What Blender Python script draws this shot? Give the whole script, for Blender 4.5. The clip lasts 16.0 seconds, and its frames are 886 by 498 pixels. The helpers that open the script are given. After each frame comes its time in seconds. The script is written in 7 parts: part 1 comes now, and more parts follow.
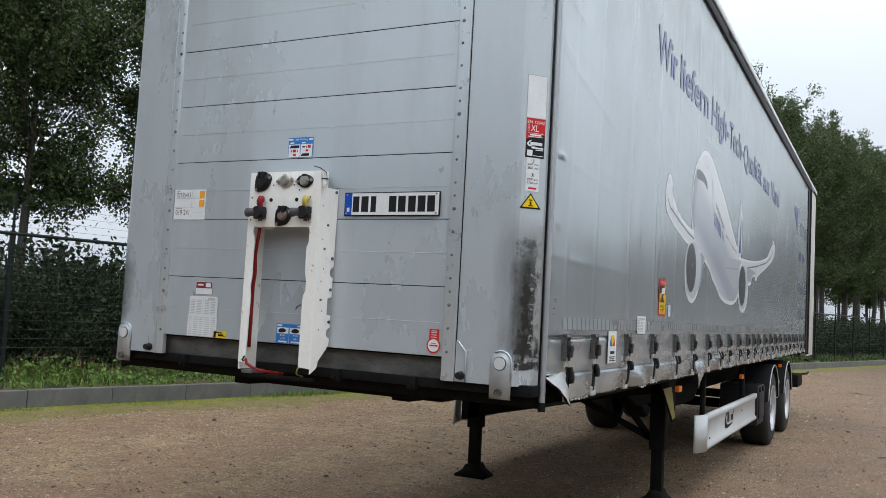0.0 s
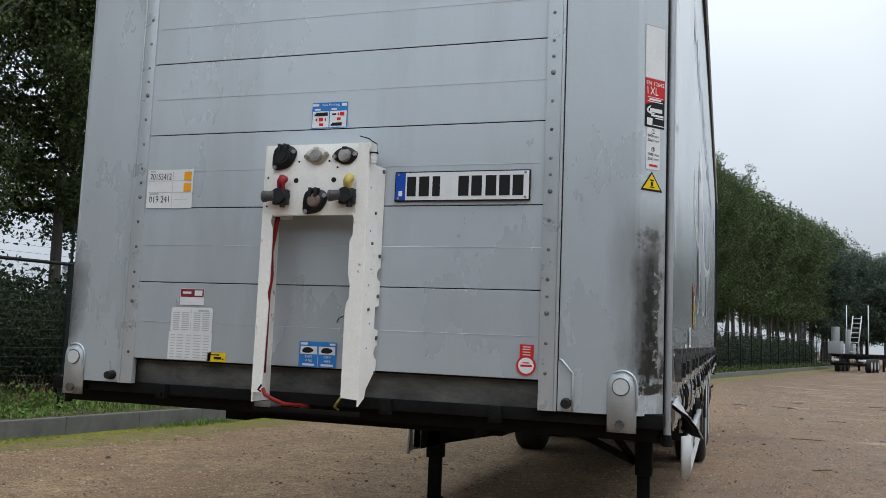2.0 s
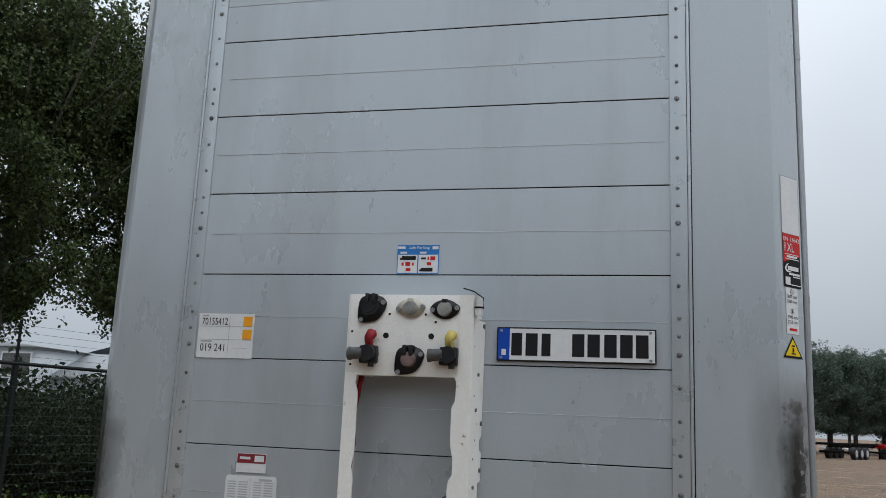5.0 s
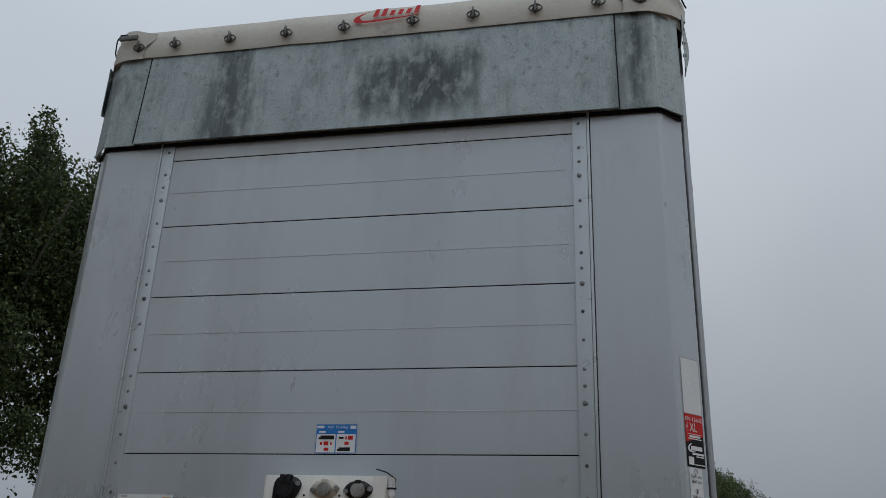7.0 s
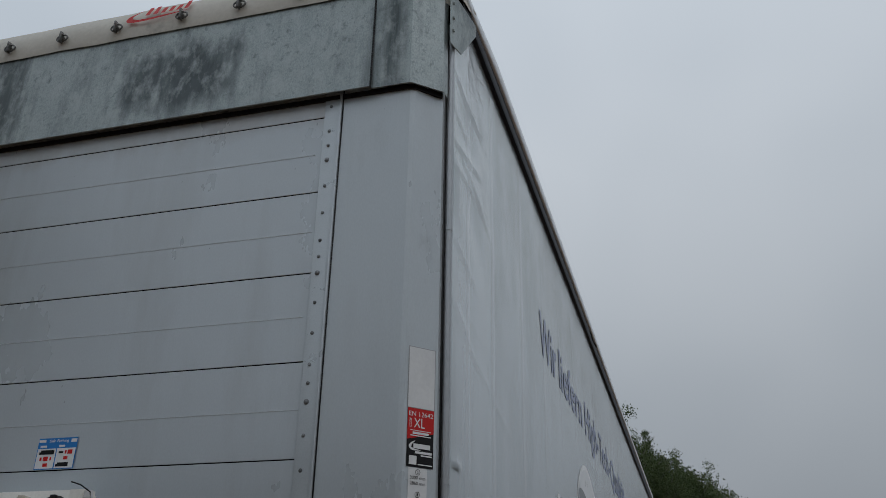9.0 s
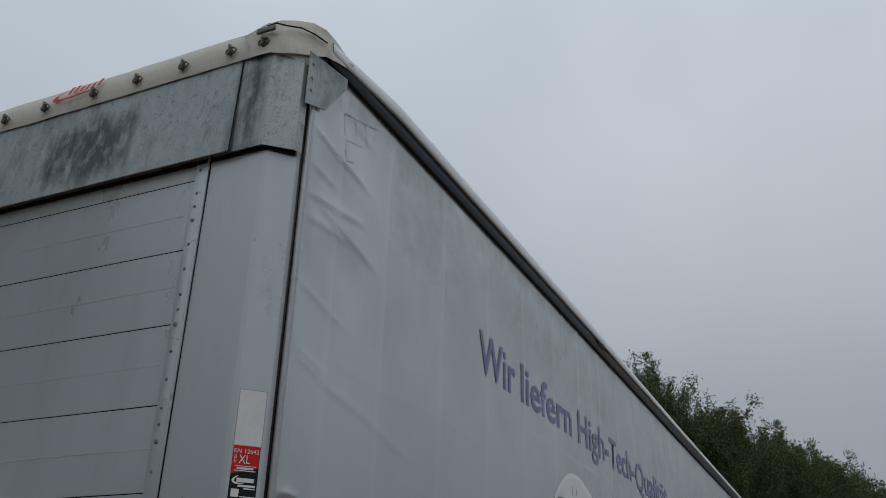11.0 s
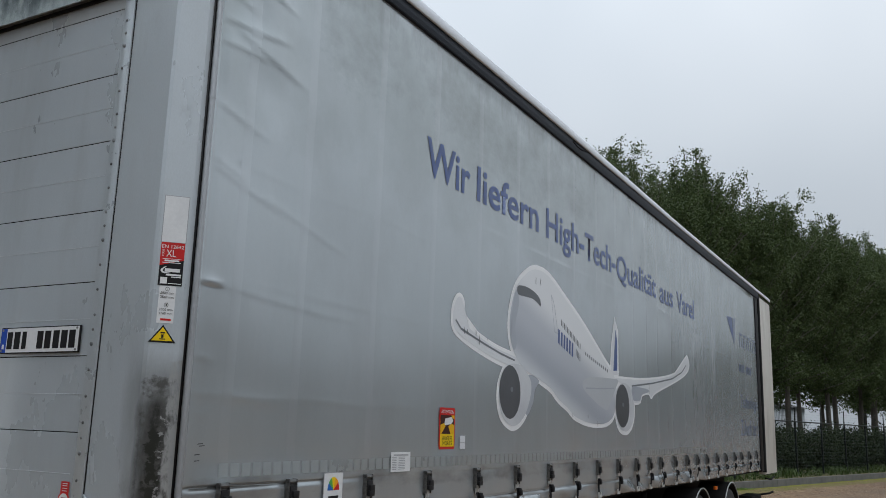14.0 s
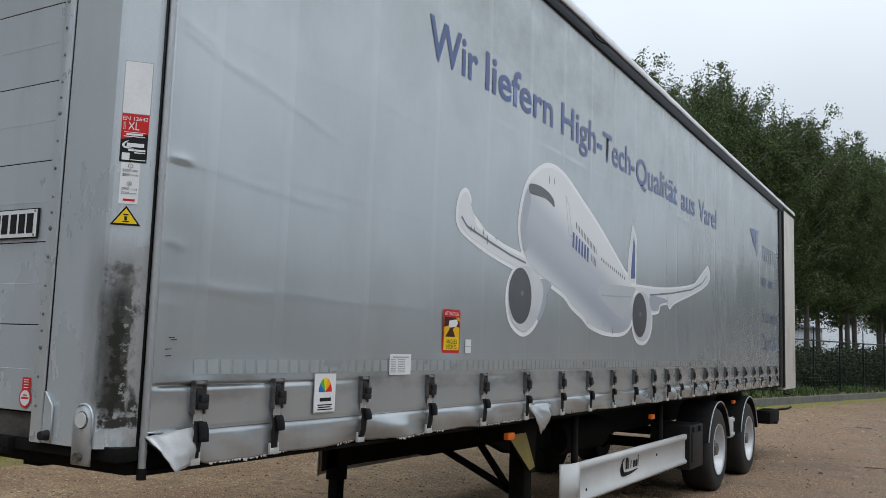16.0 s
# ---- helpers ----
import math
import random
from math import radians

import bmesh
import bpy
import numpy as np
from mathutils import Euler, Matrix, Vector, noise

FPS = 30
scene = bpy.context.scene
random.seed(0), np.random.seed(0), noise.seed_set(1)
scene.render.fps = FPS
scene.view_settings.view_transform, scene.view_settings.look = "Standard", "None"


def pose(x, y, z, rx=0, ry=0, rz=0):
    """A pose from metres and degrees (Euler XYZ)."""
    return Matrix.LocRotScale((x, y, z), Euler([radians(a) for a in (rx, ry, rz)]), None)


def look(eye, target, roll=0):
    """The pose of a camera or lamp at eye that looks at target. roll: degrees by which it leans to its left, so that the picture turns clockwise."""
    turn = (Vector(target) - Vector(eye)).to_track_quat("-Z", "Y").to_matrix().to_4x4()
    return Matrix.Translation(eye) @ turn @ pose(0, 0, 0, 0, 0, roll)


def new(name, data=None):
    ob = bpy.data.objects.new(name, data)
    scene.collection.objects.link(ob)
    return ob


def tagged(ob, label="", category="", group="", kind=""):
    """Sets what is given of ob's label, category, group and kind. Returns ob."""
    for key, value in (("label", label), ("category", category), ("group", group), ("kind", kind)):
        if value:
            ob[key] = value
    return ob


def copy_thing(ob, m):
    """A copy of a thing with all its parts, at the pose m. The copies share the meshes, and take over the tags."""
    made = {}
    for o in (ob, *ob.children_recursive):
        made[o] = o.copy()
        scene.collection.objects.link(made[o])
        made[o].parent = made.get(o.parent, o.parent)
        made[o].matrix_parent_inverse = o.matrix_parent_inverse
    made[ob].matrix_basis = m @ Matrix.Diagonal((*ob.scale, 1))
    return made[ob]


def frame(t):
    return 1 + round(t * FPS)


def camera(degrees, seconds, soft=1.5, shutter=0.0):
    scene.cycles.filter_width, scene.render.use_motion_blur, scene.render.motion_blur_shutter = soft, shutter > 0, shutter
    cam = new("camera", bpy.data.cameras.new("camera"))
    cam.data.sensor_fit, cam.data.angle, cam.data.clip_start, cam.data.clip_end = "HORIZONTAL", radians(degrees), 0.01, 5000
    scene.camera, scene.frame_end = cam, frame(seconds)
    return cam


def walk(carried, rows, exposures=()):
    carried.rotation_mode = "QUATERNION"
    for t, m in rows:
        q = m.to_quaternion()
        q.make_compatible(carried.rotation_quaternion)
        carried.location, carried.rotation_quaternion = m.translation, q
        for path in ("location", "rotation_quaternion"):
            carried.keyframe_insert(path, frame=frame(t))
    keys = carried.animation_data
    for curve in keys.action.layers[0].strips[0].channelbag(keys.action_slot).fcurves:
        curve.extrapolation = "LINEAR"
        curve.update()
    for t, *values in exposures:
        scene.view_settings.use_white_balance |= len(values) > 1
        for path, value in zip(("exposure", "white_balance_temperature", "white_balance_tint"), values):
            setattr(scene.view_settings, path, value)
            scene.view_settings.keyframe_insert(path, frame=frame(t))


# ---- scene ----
cam = camera(54.3, 16.0, soft=0.75)
PATH = [
    (0, (2.633, -3.465, 1.597), (1.708, -1.697, 1.737), 3.1),
    (0.5, (2.333, -3.262, 1.579), (1.443, -1.477, 1.73), 3.0),
    (1, (2.044, -3.15, 1.547), (1.193, -1.347, 1.709), 2.9),
    (1.5, (1.702, -3.088, 1.549), (0.958, -1.241, 1.733), 2.5),
    (2, (1.466, -3.014, 1.528), (0.844, -1.124, 1.727), 2.3),
    (2.5, (1.196, -2.919, 1.576), (0.654, -1.005, 1.779), 2.4),
    (3, (0.983, -2.896, 1.588), (0.457, -0.977, 1.797), 2.6),
    (3.2, (0.898, -2.899, 1.601), (0.386, -0.977, 1.809), 2.6),
    (5.3, (0.777, -2.885, 1.842), (0.323, -0.997, 2.319), 2.5),
    (5.5, (0.792, -2.886, 1.851), (0.344, -1.017, 2.403), 2.4),
    (6, (0.826, -2.922, 1.866), (0.4, -1.105, 2.586), 2.6),
    (6.5, (0.855, -2.99, 1.877), (0.45, -1.171, 2.602), 2.2),
    (7, (1.011, -2.976, 1.862), (0.608, -1.164, 2.607), 2.2),
    (7.5, (1.331, -2.954, 1.853), (0.919, -1.145, 2.601), 2.0),
    (8, (1.538, -2.86, 1.828), (1.113, -1.06, 2.591), 1.8),
    (8.5, (1.753, -2.592, 1.779), (1.31, -0.818, 2.588), 1.3),
    (9, (1.999, -2.405, 1.78), (1.494, -0.67, 2.636), 1.0),
    (9.2, (2.103, -2.311, 1.782), (1.581, -0.581, 2.638), 1.1),
    (11.3, (3.206, -2.332, 1.857), (2.398, -0.704, 2.693), 1.6),
    (11.5, (3.285, -2.36, 1.853), (2.47, -0.731, 2.679), 1.6),
    (12, (3.488, -2.467, 1.834), (2.648, -0.825, 2.608), 1.6),
    (12.5, (3.65, -2.494, 1.829), (2.772, -0.822, 2.488), 1.6),
    (13, (3.761, -2.455, 1.807), (2.852, -0.785, 2.428), 1.5),
    (13.5, (3.82, -2.416, 1.786), (2.89, -0.739, 2.354), 1.5),
    (14, (3.854, -2.382, 1.771), (2.886, -0.678, 2.171), 1.7),
    (14.5, (3.862, -2.375, 1.758), (2.878, -0.666, 2.09), 1.7),
    (15, (3.86, -2.348, 1.732), (2.865, -0.633, 1.996), 1.7),
    (15.5, (3.832, -2.245, 1.7), (2.83, -0.531, 1.937), 1.8),
    (16, (3.726, -1.986, 1.677), (2.712, -0.276, 1.897), 1.9),
]
EXPOSURES = [(0, 0.52), (1, 0.44), (2, 0.34), (3, 0.29), (5.5, -0.16), (6, -0.52), (7, -0.7), (9, -0.82), (11.5, -0.78), (12, -0.70), (13, -0.48), (14, -0.13), (15, 0.09), (16, 0.22)]
walk(cam, [(t, look(eye, target, roll)) for t, eye, target, roll in PATH], EXPOSURES)

# ---- world and light ----
SKY = 0.1
world = bpy.data.worlds.new("overcast_sky")
scene.world = world
world.use_nodes = True
wn, wl = world.node_tree.nodes, world.node_tree.links
wn.clear()
w_out, w_bg = wn.new("ShaderNodeOutputWorld"), wn.new("ShaderNodeBackground")
w_sky = wn.new("ShaderNodeTexSky")
w_sky.sky_type, w_sky.sun_disc = "NISHITA", False
w_sky.sun_elevation, w_sky.sun_rotation = radians(65), radians(114)
w_sky.dust_density = 3.0
w_hsv = wn.new("ShaderNodeHueSaturation")
w_hsv.inputs["Saturation"].default_value = 0.15
w_tc, w_noise, w_ramp = wn.new("ShaderNodeTexCoord"), wn.new("ShaderNodeTexNoise"), wn.new("ShaderNodeValToRGB")
w_noise.inputs["Scale"].default_value, w_noise.inputs["Detail"].default_value = 1.6, 3.0
w_ramp.color_ramp.elements[0].color = (6.0, 6.9, 7.9, 1)
w_ramp.color_ramp.elements[1].color = (8.4, 9.2, 10.1, 1)
w_ramp.color_ramp.elements[0].position, w_ramp.color_ramp.elements[1].position = 0.3, 0.7
w_mix = wn.new("ShaderNodeMix")
w_mix.data_type = "RGBA"
w_mix.inputs["Factor"].default_value = 0.85
w_bg.inputs["Strength"].default_value = SKY
wl.new(w_tc.outputs["Generated"], w_noise.inputs["Vector"])
wl.new(w_noise.outputs["Fac"], w_ramp.inputs["Fac"])
wl.new(w_sky.outputs["Color"], w_hsv.inputs["Color"])
wl.new(w_hsv.outputs["Color"], w_mix.inputs["A"])
wl.new(w_ramp.outputs["Color"], w_mix.inputs["B"])
w_sep, w_map, w_mul = wn.new("ShaderNodeVectorMath"), wn.new("ShaderNodeMapRange"), wn.new("ShaderNodeVectorMath")
w_map.inputs["From Min"].default_value, w_map.inputs["From Max"].default_value = 0.0, 0.75
w_map.inputs["To Min"].default_value, w_map.inputs["To Max"].default_value = 0.60, 1.55
w_mul.operation = "SCALE"
w_sep.operation = "DOT_PRODUCT"
w_sep.inputs[1].default_value = (-0.10, -0.06, 1.0)
wl.new(w_tc.outputs["Generated"], w_sep.inputs[0])
wl.new(w_sep.outputs["Value"], w_map.inputs["Value"])
wl.new(w_mix.outputs["Result"], w_mul.inputs[0])
wl.new(w_map.outputs["Result"], w_mul.inputs["Scale"])
wl.new(w_mul.outputs["Vector"], w_bg.inputs["Color"])
wl.new(w_bg.outputs["Background"], w_out.inputs["Surface"])
sun = new("sun", bpy.data.lights.new("sun", "SUN"))
sun.data.energy, sun.data.angle, sun.data.color = 0.75, radians(35), (0.97, 0.98, 1.0)
sun.matrix_world = look((11, -5, 26), (0, 0, 0))


# ---- materials ----
def surf(name, a, b, scale=6.0, rough=0.6, metal=0.0, bump=0.0, bscale=80.0, stretch=(1, 1, 1), contrast=0.25, fine=0.12, vary=0.0, spec=0.5, rvar=0.12):
    """Two tones mixed by a coarse noise, a fine grain on top, relief and uneven gloss."""
    m = bpy.data.materials.new(name)
    m.use_nodes = True
    n, l = m.node_tree.nodes, m.node_tree.links
    p = n["Principled BSDF"]
    tc, mp = n.new("ShaderNodeTexCoord"), n.new("ShaderNodeMapping")
    mp.inputs["Scale"].default_value = stretch
    l.new(tc.outputs["Object"], mp.inputs["Vector"])
    n1, n2 = n.new("ShaderNodeTexNoise"), n.new("ShaderNodeTexNoise")
    n1.inputs["Scale"].default_value, n1.inputs["Detail"].default_value, n1.inputs["Roughness"].default_value = scale, 6.0, 0.6
    n2.inputs["Scale"].default_value, n2.inputs["Detail"].default_value = bscale, 4.0
    l.new(mp.outputs["Vector"], n1.inputs["Vector"])
    l.new(mp.outputs["Vector"], n2.inputs["Vector"])
    r = n.new("ShaderNodeValToRGB")
    r.color_ramp.elements[0].position, r.color_ramp.elements[1].position = 0.5 - contrast, 0.5 + contrast
    r.color_ramp.elements[0].color, r.color_ramp.elements[1].color = (*a, 1), (*b, 1)
    l.new(n1.outputs["Fac"], r.inputs["Fac"])
    g = n.new("ShaderNodeMapRange")
    g.inputs["From Min"].default_value, g.inputs["From Max"].default_value = 0.25, 0.75
    g.inputs["To Min"].default_value, g.inputs["To Max"].default_value = 1 - fine, 1 + fine
    l.new(n2.outputs["Fac"], g.inputs["Value"])
    grain = g.outputs["Result"]
    if vary:
        oi, g2, mu = n.new("ShaderNodeObjectInfo"), n.new("ShaderNodeMapRange"), n.new("ShaderNodeMath")
        g2.inputs["To Min"].default_value, g2.inputs["To Max"].default_value = 1 - vary, 1 + vary
        mu.operation = "MULTIPLY"
        l.new(oi.outputs["Random"], g2.inputs["Value"])
        l.new(g2.outputs["Result"], mu.inputs[0])
        l.new(grain, mu.inputs[1])
        grain = mu.outputs["Value"]
    x = n.new("ShaderNodeVectorMath")
    x.operation = "SCALE"
    l.new(r.outputs["Color"], x.inputs[0])
    l.new(grain, x.inputs["Scale"])
    l.new(x.outputs["Vector"], p.inputs["Base Color"])
    rr = n.new("ShaderNodeMapRange")
    rr.inputs["To Min"].default_value, rr.inputs["To Max"].default_value = max(0.02, rough - rvar), min(1, rough + rvar)
    l.new(n1.outputs["Fac"], rr.inputs["Value"])
    l.new(rr.outputs["Result"], p.inputs["Roughness"])
    p.inputs["Metallic"].default_value = metal
    p.inputs["Specular IOR Level"].default_value = spec
    if bump:
        bp = n.new("ShaderNodeBump")
        bp.inputs["Strength"].default_value, bp.inputs["Distance"].default_value = 1.0, bump
        l.new(n2.outputs["Fac"], bp.inputs["Height"])
        l.new(bp.outputs["Normal"], p.inputs["Normal"])
    return m


def stain_or_shading(m, colour, box, scale, lo, hi, stretch=(1, 1, 1), rough=0.8, seed=0.0, soft=0.1):
    """Lays noise-edged dirt, wear or painted sheen and shade of the given colour over a material, inside a box x0, x1,
    y0, y1, z0, z1 with soft borders.
    """
    n, l = m.node_tree.nodes, m.node_tree.links
    p = n["Principled BSDF"]
    tc, mp, nz = n.new("ShaderNodeTexCoord"), n.new("ShaderNodeMapping"), n.new("ShaderNodeTexNoise")
    mp.inputs["Scale"].default_value, mp.inputs["Location"].default_value = stretch, (seed, seed * 1.7, seed * 0.6)
    nz.inputs["Scale"].default_value, nz.inputs["Detail"].default_value, nz.inputs["Roughness"].default_value = scale, 8.0, 0.65
    l.new(tc.outputs["Object"], mp.inputs["Vector"])
    l.new(mp.outputs["Vector"], nz.inputs["Vector"])
    r = n.new("ShaderNodeMapRange")
    r.inputs["From Min"].default_value, r.inputs["From Max"].default_value = lo, hi
    sep = n.new("ShaderNodeSeparateXYZ")
    l.new(tc.outputs["Object"], sep.inputs["Vector"])
    total = None
    for k, axis in enumerate("XYZ"):
        for side in (0, 1):
            edge = box[2 * k + side]
            if edge is None:
                continue
            e = n.new("ShaderNodeMapRange")
            e.inputs["From Min"].default_value = edge - soft if side == 0 else edge + soft
            e.inputs["From Max"].default_value = edge + soft if side == 0 else edge - soft
            l.new(sep.outputs[axis], e.inputs["Value"])
            if total is None:
                total = e.outputs["Result"]
            else:
                mn = n.new("ShaderNodeMath")
                mn.operation = "MULTIPLY"
                l.new(total, mn.inputs[0])
                l.new(e.outputs["Result"], mn.inputs[1])
                total = mn.outputs["Value"]
    if total is not None:
        ad = n.new("ShaderNodeMath")
        ad.operation = "MULTIPLY_ADD"
        l.new(total, ad.inputs[0])
        ad.inputs[1].default_value, ad.inputs[2].default_value = 0.5, -0.5
        a2 = n.new("ShaderNodeMath")
        l.new(nz.outputs["Fac"], a2.inputs[0])
        l.new(ad.outputs["Value"], a2.inputs[1])
        l.new(a2.outputs["Value"], r.inputs["Value"])
    else:
        l.new(nz.outputs["Fac"], r.inputs["Value"])
    was = p.inputs["Base Color"].links[0].from_socket
    mx = n.new("ShaderNodeMix")
    mx.data_type = "RGBA"
    mx.inputs["B"].default_value = (*colour, 1)
    l.new(r.outputs["Result"], mx.inputs["Factor"])
    l.new(was, mx.inputs["A"])
    l.new(mx.outputs["Result"], p.inputs["Base Color"])
    return m


def ripple(m, scale, distance, stretch=(1, 1, 1)):
    """Adds broad waves to a surface's relief."""
    n, l = m.node_tree.nodes, m.node_tree.links
    p = n["Principled BSDF"]
    tc, mp, nz, bp = n.new("ShaderNodeTexCoord"), n.new("ShaderNodeMapping"), n.new("ShaderNodeTexNoise"), n.new("ShaderNodeBump")
    mp.inputs["Scale"].default_value = stretch
    nz.inputs["Scale"].default_value, nz.inputs["Detail"].default_value = scale, 3.0
    bp.inputs["Distance"].default_value, bp.inputs["Strength"].default_value = distance, 1.0
    l.new(tc.outputs["Object"], mp.inputs["Vector"])
    l.new(mp.outputs["Vector"], nz.inputs["Vector"])
    l.new(nz.outputs["Fac"], bp.inputs["Height"])
    if p.inputs["Normal"].links:
        l.new(p.inputs["Normal"].links[0].from_socket, bp.inputs["Normal"])
    l.new(bp.outputs["Normal"], p.inputs["Normal"])
    return m


def plain(name, c, rough=0.5, metal=0.0, spec=0.2):
    return surf(name, [v * 0.94 for v in c], [min(1, v * 1.06) for v in c], 14, rough, metal, 0.0, 160, fine=0.05, spec=spec)


PANEL = surf("grey_panel_paint", (0.475, 0.518, 0.549), (0.523, 0.566, 0.597), 2.0, 0.29, 0.28, 0.0001, 220, (1, 1, 0.5), fine=0.04, vary=0.035)
stain_or_shading(PANEL, (0.31, 0.32, 0.315), (None,) * 6, 1.5, 0.48, 1.1, (2.0, 1, 0.35), seed=3)
stain_or_shading(PANEL, (0.36, 0.345, 0.31), (None, None, None, None, 3.3, None), 3.0, 0.4, 1.0, (1, 1, 1), seed=8, soft=0.35)
stain_or_shading(PANEL, (0.30, 0.265, 0.235), (None, None, None, None, 3.50, None), 3.0, 0.25, 0.95, (1.0, 1, 0.5), seed=71, soft=0.08)
POST = surf("corner_post_paint", (0.471, 0.512, 0.539), (0.515, 0.557, 0.583), 2.5, 0.29, 0.28, 0.0001, 200, (1, 1, 0.4), fine=0.04)
stain_or_shading(POST, (0.20, 0.203, 0.20), (1.14, 1.45, None, None, 1.36, 1.98), 3.0, 0.10, 0.66, (1.0, 1.0, 0.3), seed=4, soft=0.08)
stain_or_shading(POST, (0.035, 0.035, 0.032), (1.165, 1.45, None, None, 1.40, 1.86), 4.5, 0.20, 0.54, (1.2, 1.2, 0.35), seed=11, soft=0.05)
stain_or_shading(POST, (0.10, 0.10, 0.095), (1.15, 1.45, None, None, 1.42, 1.95), 24.0, 0.46, 0.62, (0.8, 0.8, 1.0), seed=2, soft=0.03)
stain_or_shading(POST, (0.04, 0.04, 0.037), (1.17, 1.45, None, None, 1.34, 1.46), 16.0, 0.42, 0.50, (0.8, 0.8, 1.2), seed=17, soft=0.02)
stain_or_shading(POST, (0.36, 0.365, 0.36), (1.232, 1.45, None, None, 1.25, 2.0), 12.0, 0.42, 0.52, (1.0, 1.0, 0.5), seed=15, soft=0.015)
stain_or_shading(POST, (0.028, 0.030, 0.025), (1.185, 1.252, None, None, 1.38, 1.74), 22.0, 0.42, 0.47, (1.2, 1.2, 1.5), seed=44, soft=0.03)
stain_or_shading(POST, (0.33, 0.335, 0.33), (1.205, 1.45, None, None, 1.36, 1.86), 26.0, 0.54, 0.58, (1.2, 1.2, 2.0), seed=45, soft=0.03)
stain_or_shading(POST, (0.05, 0.05, 0.046), (-1.60, -1.09, None, None, 1.45, 1.78), 3.0, 0.22, 0.70, (1, 1, 0.5), seed=46, soft=0.05)
stain_or_shading(POST, (0.07, 0.07, 0.065), (-1.60, -1.15, None, None, 1.42, 1.90), 5.0, 0.12, 0.5, (1, 1, 0.5), seed=5, soft=0.05)
stain_or_shading(POST, (0.36, 0.37, 0.375), (None,) * 6, 1.2, 0.5, 1.0, (1.5, 1, 0.3), seed=21)
BEAD = surf("worn_joint_bead", (0.50, 0.53, 0.56), (0.72, 0.75, 0.78), 5, 0.4, 0, 0, 100, (1, 1, 0.1), fine=0.1)
PLATE = surf("worn_plate_paint", (0.40, 0.43, 0.45), (0.52, 0.555, 0.58), 14, 0.36, 0.2, 0.0003, 160, fine=0.10)
stain_or_shading(PLATE, (0.16, 0.15, 0.14), (None, None, None, None, None, 1.27), 18.0, 0.42, 0.62, seed=91, soft=0.04)
STRIP = surf("rivet_strip_paint", (0.453, 0.493, 0.519), (0.506, 0.546, 0.570), 9, 0.3, 0.30, 0.0003, 200, fine=0.06)
CURTAIN = surf("silver_tarpaulin", (0.505, 0.545, 0.562), (0.545, 0.587, 0.605), 0.9, 0.24, 0.60, 0, 160, (1, 0.8, 0.5), fine=0.012, spec=0.5, rvar=0.06)
stain_or_shading(CURTAIN, (0.42, 0.44, 0.45), (None,) * 6, 1.4, 0.48, 1.0, (1, 1.2, 0.6), seed=6)
# Paler upright bands: the tarpaulin's sheen put into its colour.
stain_or_shading(CURTAIN, (0.60, 0.62, 0.64), (None, None, None, None, 1.45, None), 1.0, 0.52, 1.1, (1, 1.6, 0.4), seed=26)
stain_or_shading(CURTAIN, (0.25, 0.262, 0.27), (None, None, None, None, None, 1.37), 2.6, 0.52, 0.90, (1, 1.2, 0.9), seed=9, soft=0.05)
# Patchily darker and greener towards the curtain's top.
stain_or_shading(CURTAIN, (0.33, 0.36, 0.35), (None, None, None, None, 2.95, None), 1.5, 0.22, 0.92, (1, 1.0, 0.9), seed=37, soft=0.5)
stain_or_shading(CURTAIN, (0.24, 0.255, 0.245), (None, None, 0.55, 5.0, 3.25, None), 2.6, 0.40, 0.95, (1, 1.0, 1.5), seed=14, soft=0.4)
stain_or_shading(CURTAIN, (0.27, 0.275, 0.275), (None, None, None, None, 3.85, None), 5.0, 0.40, 0.85, (1, 1.6, 0.5), seed=18, soft=0.2)
stain_or_shading(CURTAIN, (0.22, 0.22, 0.21), (None, None, None, None, 1.40, 1.56), 5.0, 0.42, 0.75, (1, 0.6, 1.4), seed=23, soft=0.05)
# Darker overall below z 1.56.
stain_or_shading(CURTAIN, (0.35, 0.378, 0.395), (None, None, None, None, None, 1.56), 1.6, 0.22, 1.15, (1, 1.0, 0.8), seed=31, soft=0.10)
ripple(CURTAIN, 1.3, 0.012, (1, 1.0, 0.5))
ripple(CURTAIN, 6.0, 0.0012, (1, 1.4, 0.8))
ripple(PANEL, 1.6, 0.0018, (1, 1, 1.4))
ripple(POST, 1.6, 0.0018)
SEAM = CURTAIN.copy()
SEAM.name = "weld_strip_tarpaulin"
s_n, s_l = SEAM.node_tree.nodes, SEAM.node_tree.links
s_mix, s_in = s_n.new("ShaderNodeMix"), s_n["Principled BSDF"].inputs["Base Color"]
s_mix.data_type = "RGBA"
s_mix.inputs["Factor"].default_value, s_mix.inputs["B"].default_value = 0.11, (0.68, 0.69, 0.72, 1)
s_l.new(s_in.links[0].from_socket, s_mix.inputs["A"])
s_l.new(s_mix.outputs["Result"], s_in)
WEB = surf("webbing_patch", (0.425, 0.465, 0.475), (0.47, 0.51, 0.52), 6, 0.30, 0.55, 0.0002, 300, fine=0.05)
HEM = surf("worn_hem_lining", (0.38, 0.385, 0.385), (0.50, 0.505, 0.50), 6, 0.45, 0.4, 0, 120, fine=0.06)
FRAY = surf("grey_frayed_thread", (0.40, 0.40, 0.39), (0.58, 0.58, 0.56), 40, 0.8, fine=0.1)
GALV = surf("weathered_galvanised_sheet", (0.285, 0.335, 0.340), (0.405, 0.458, 0.460), 5, 0.5, 0.25, 0.0005, 190, (1, 1, 0.6), fine=0.22)
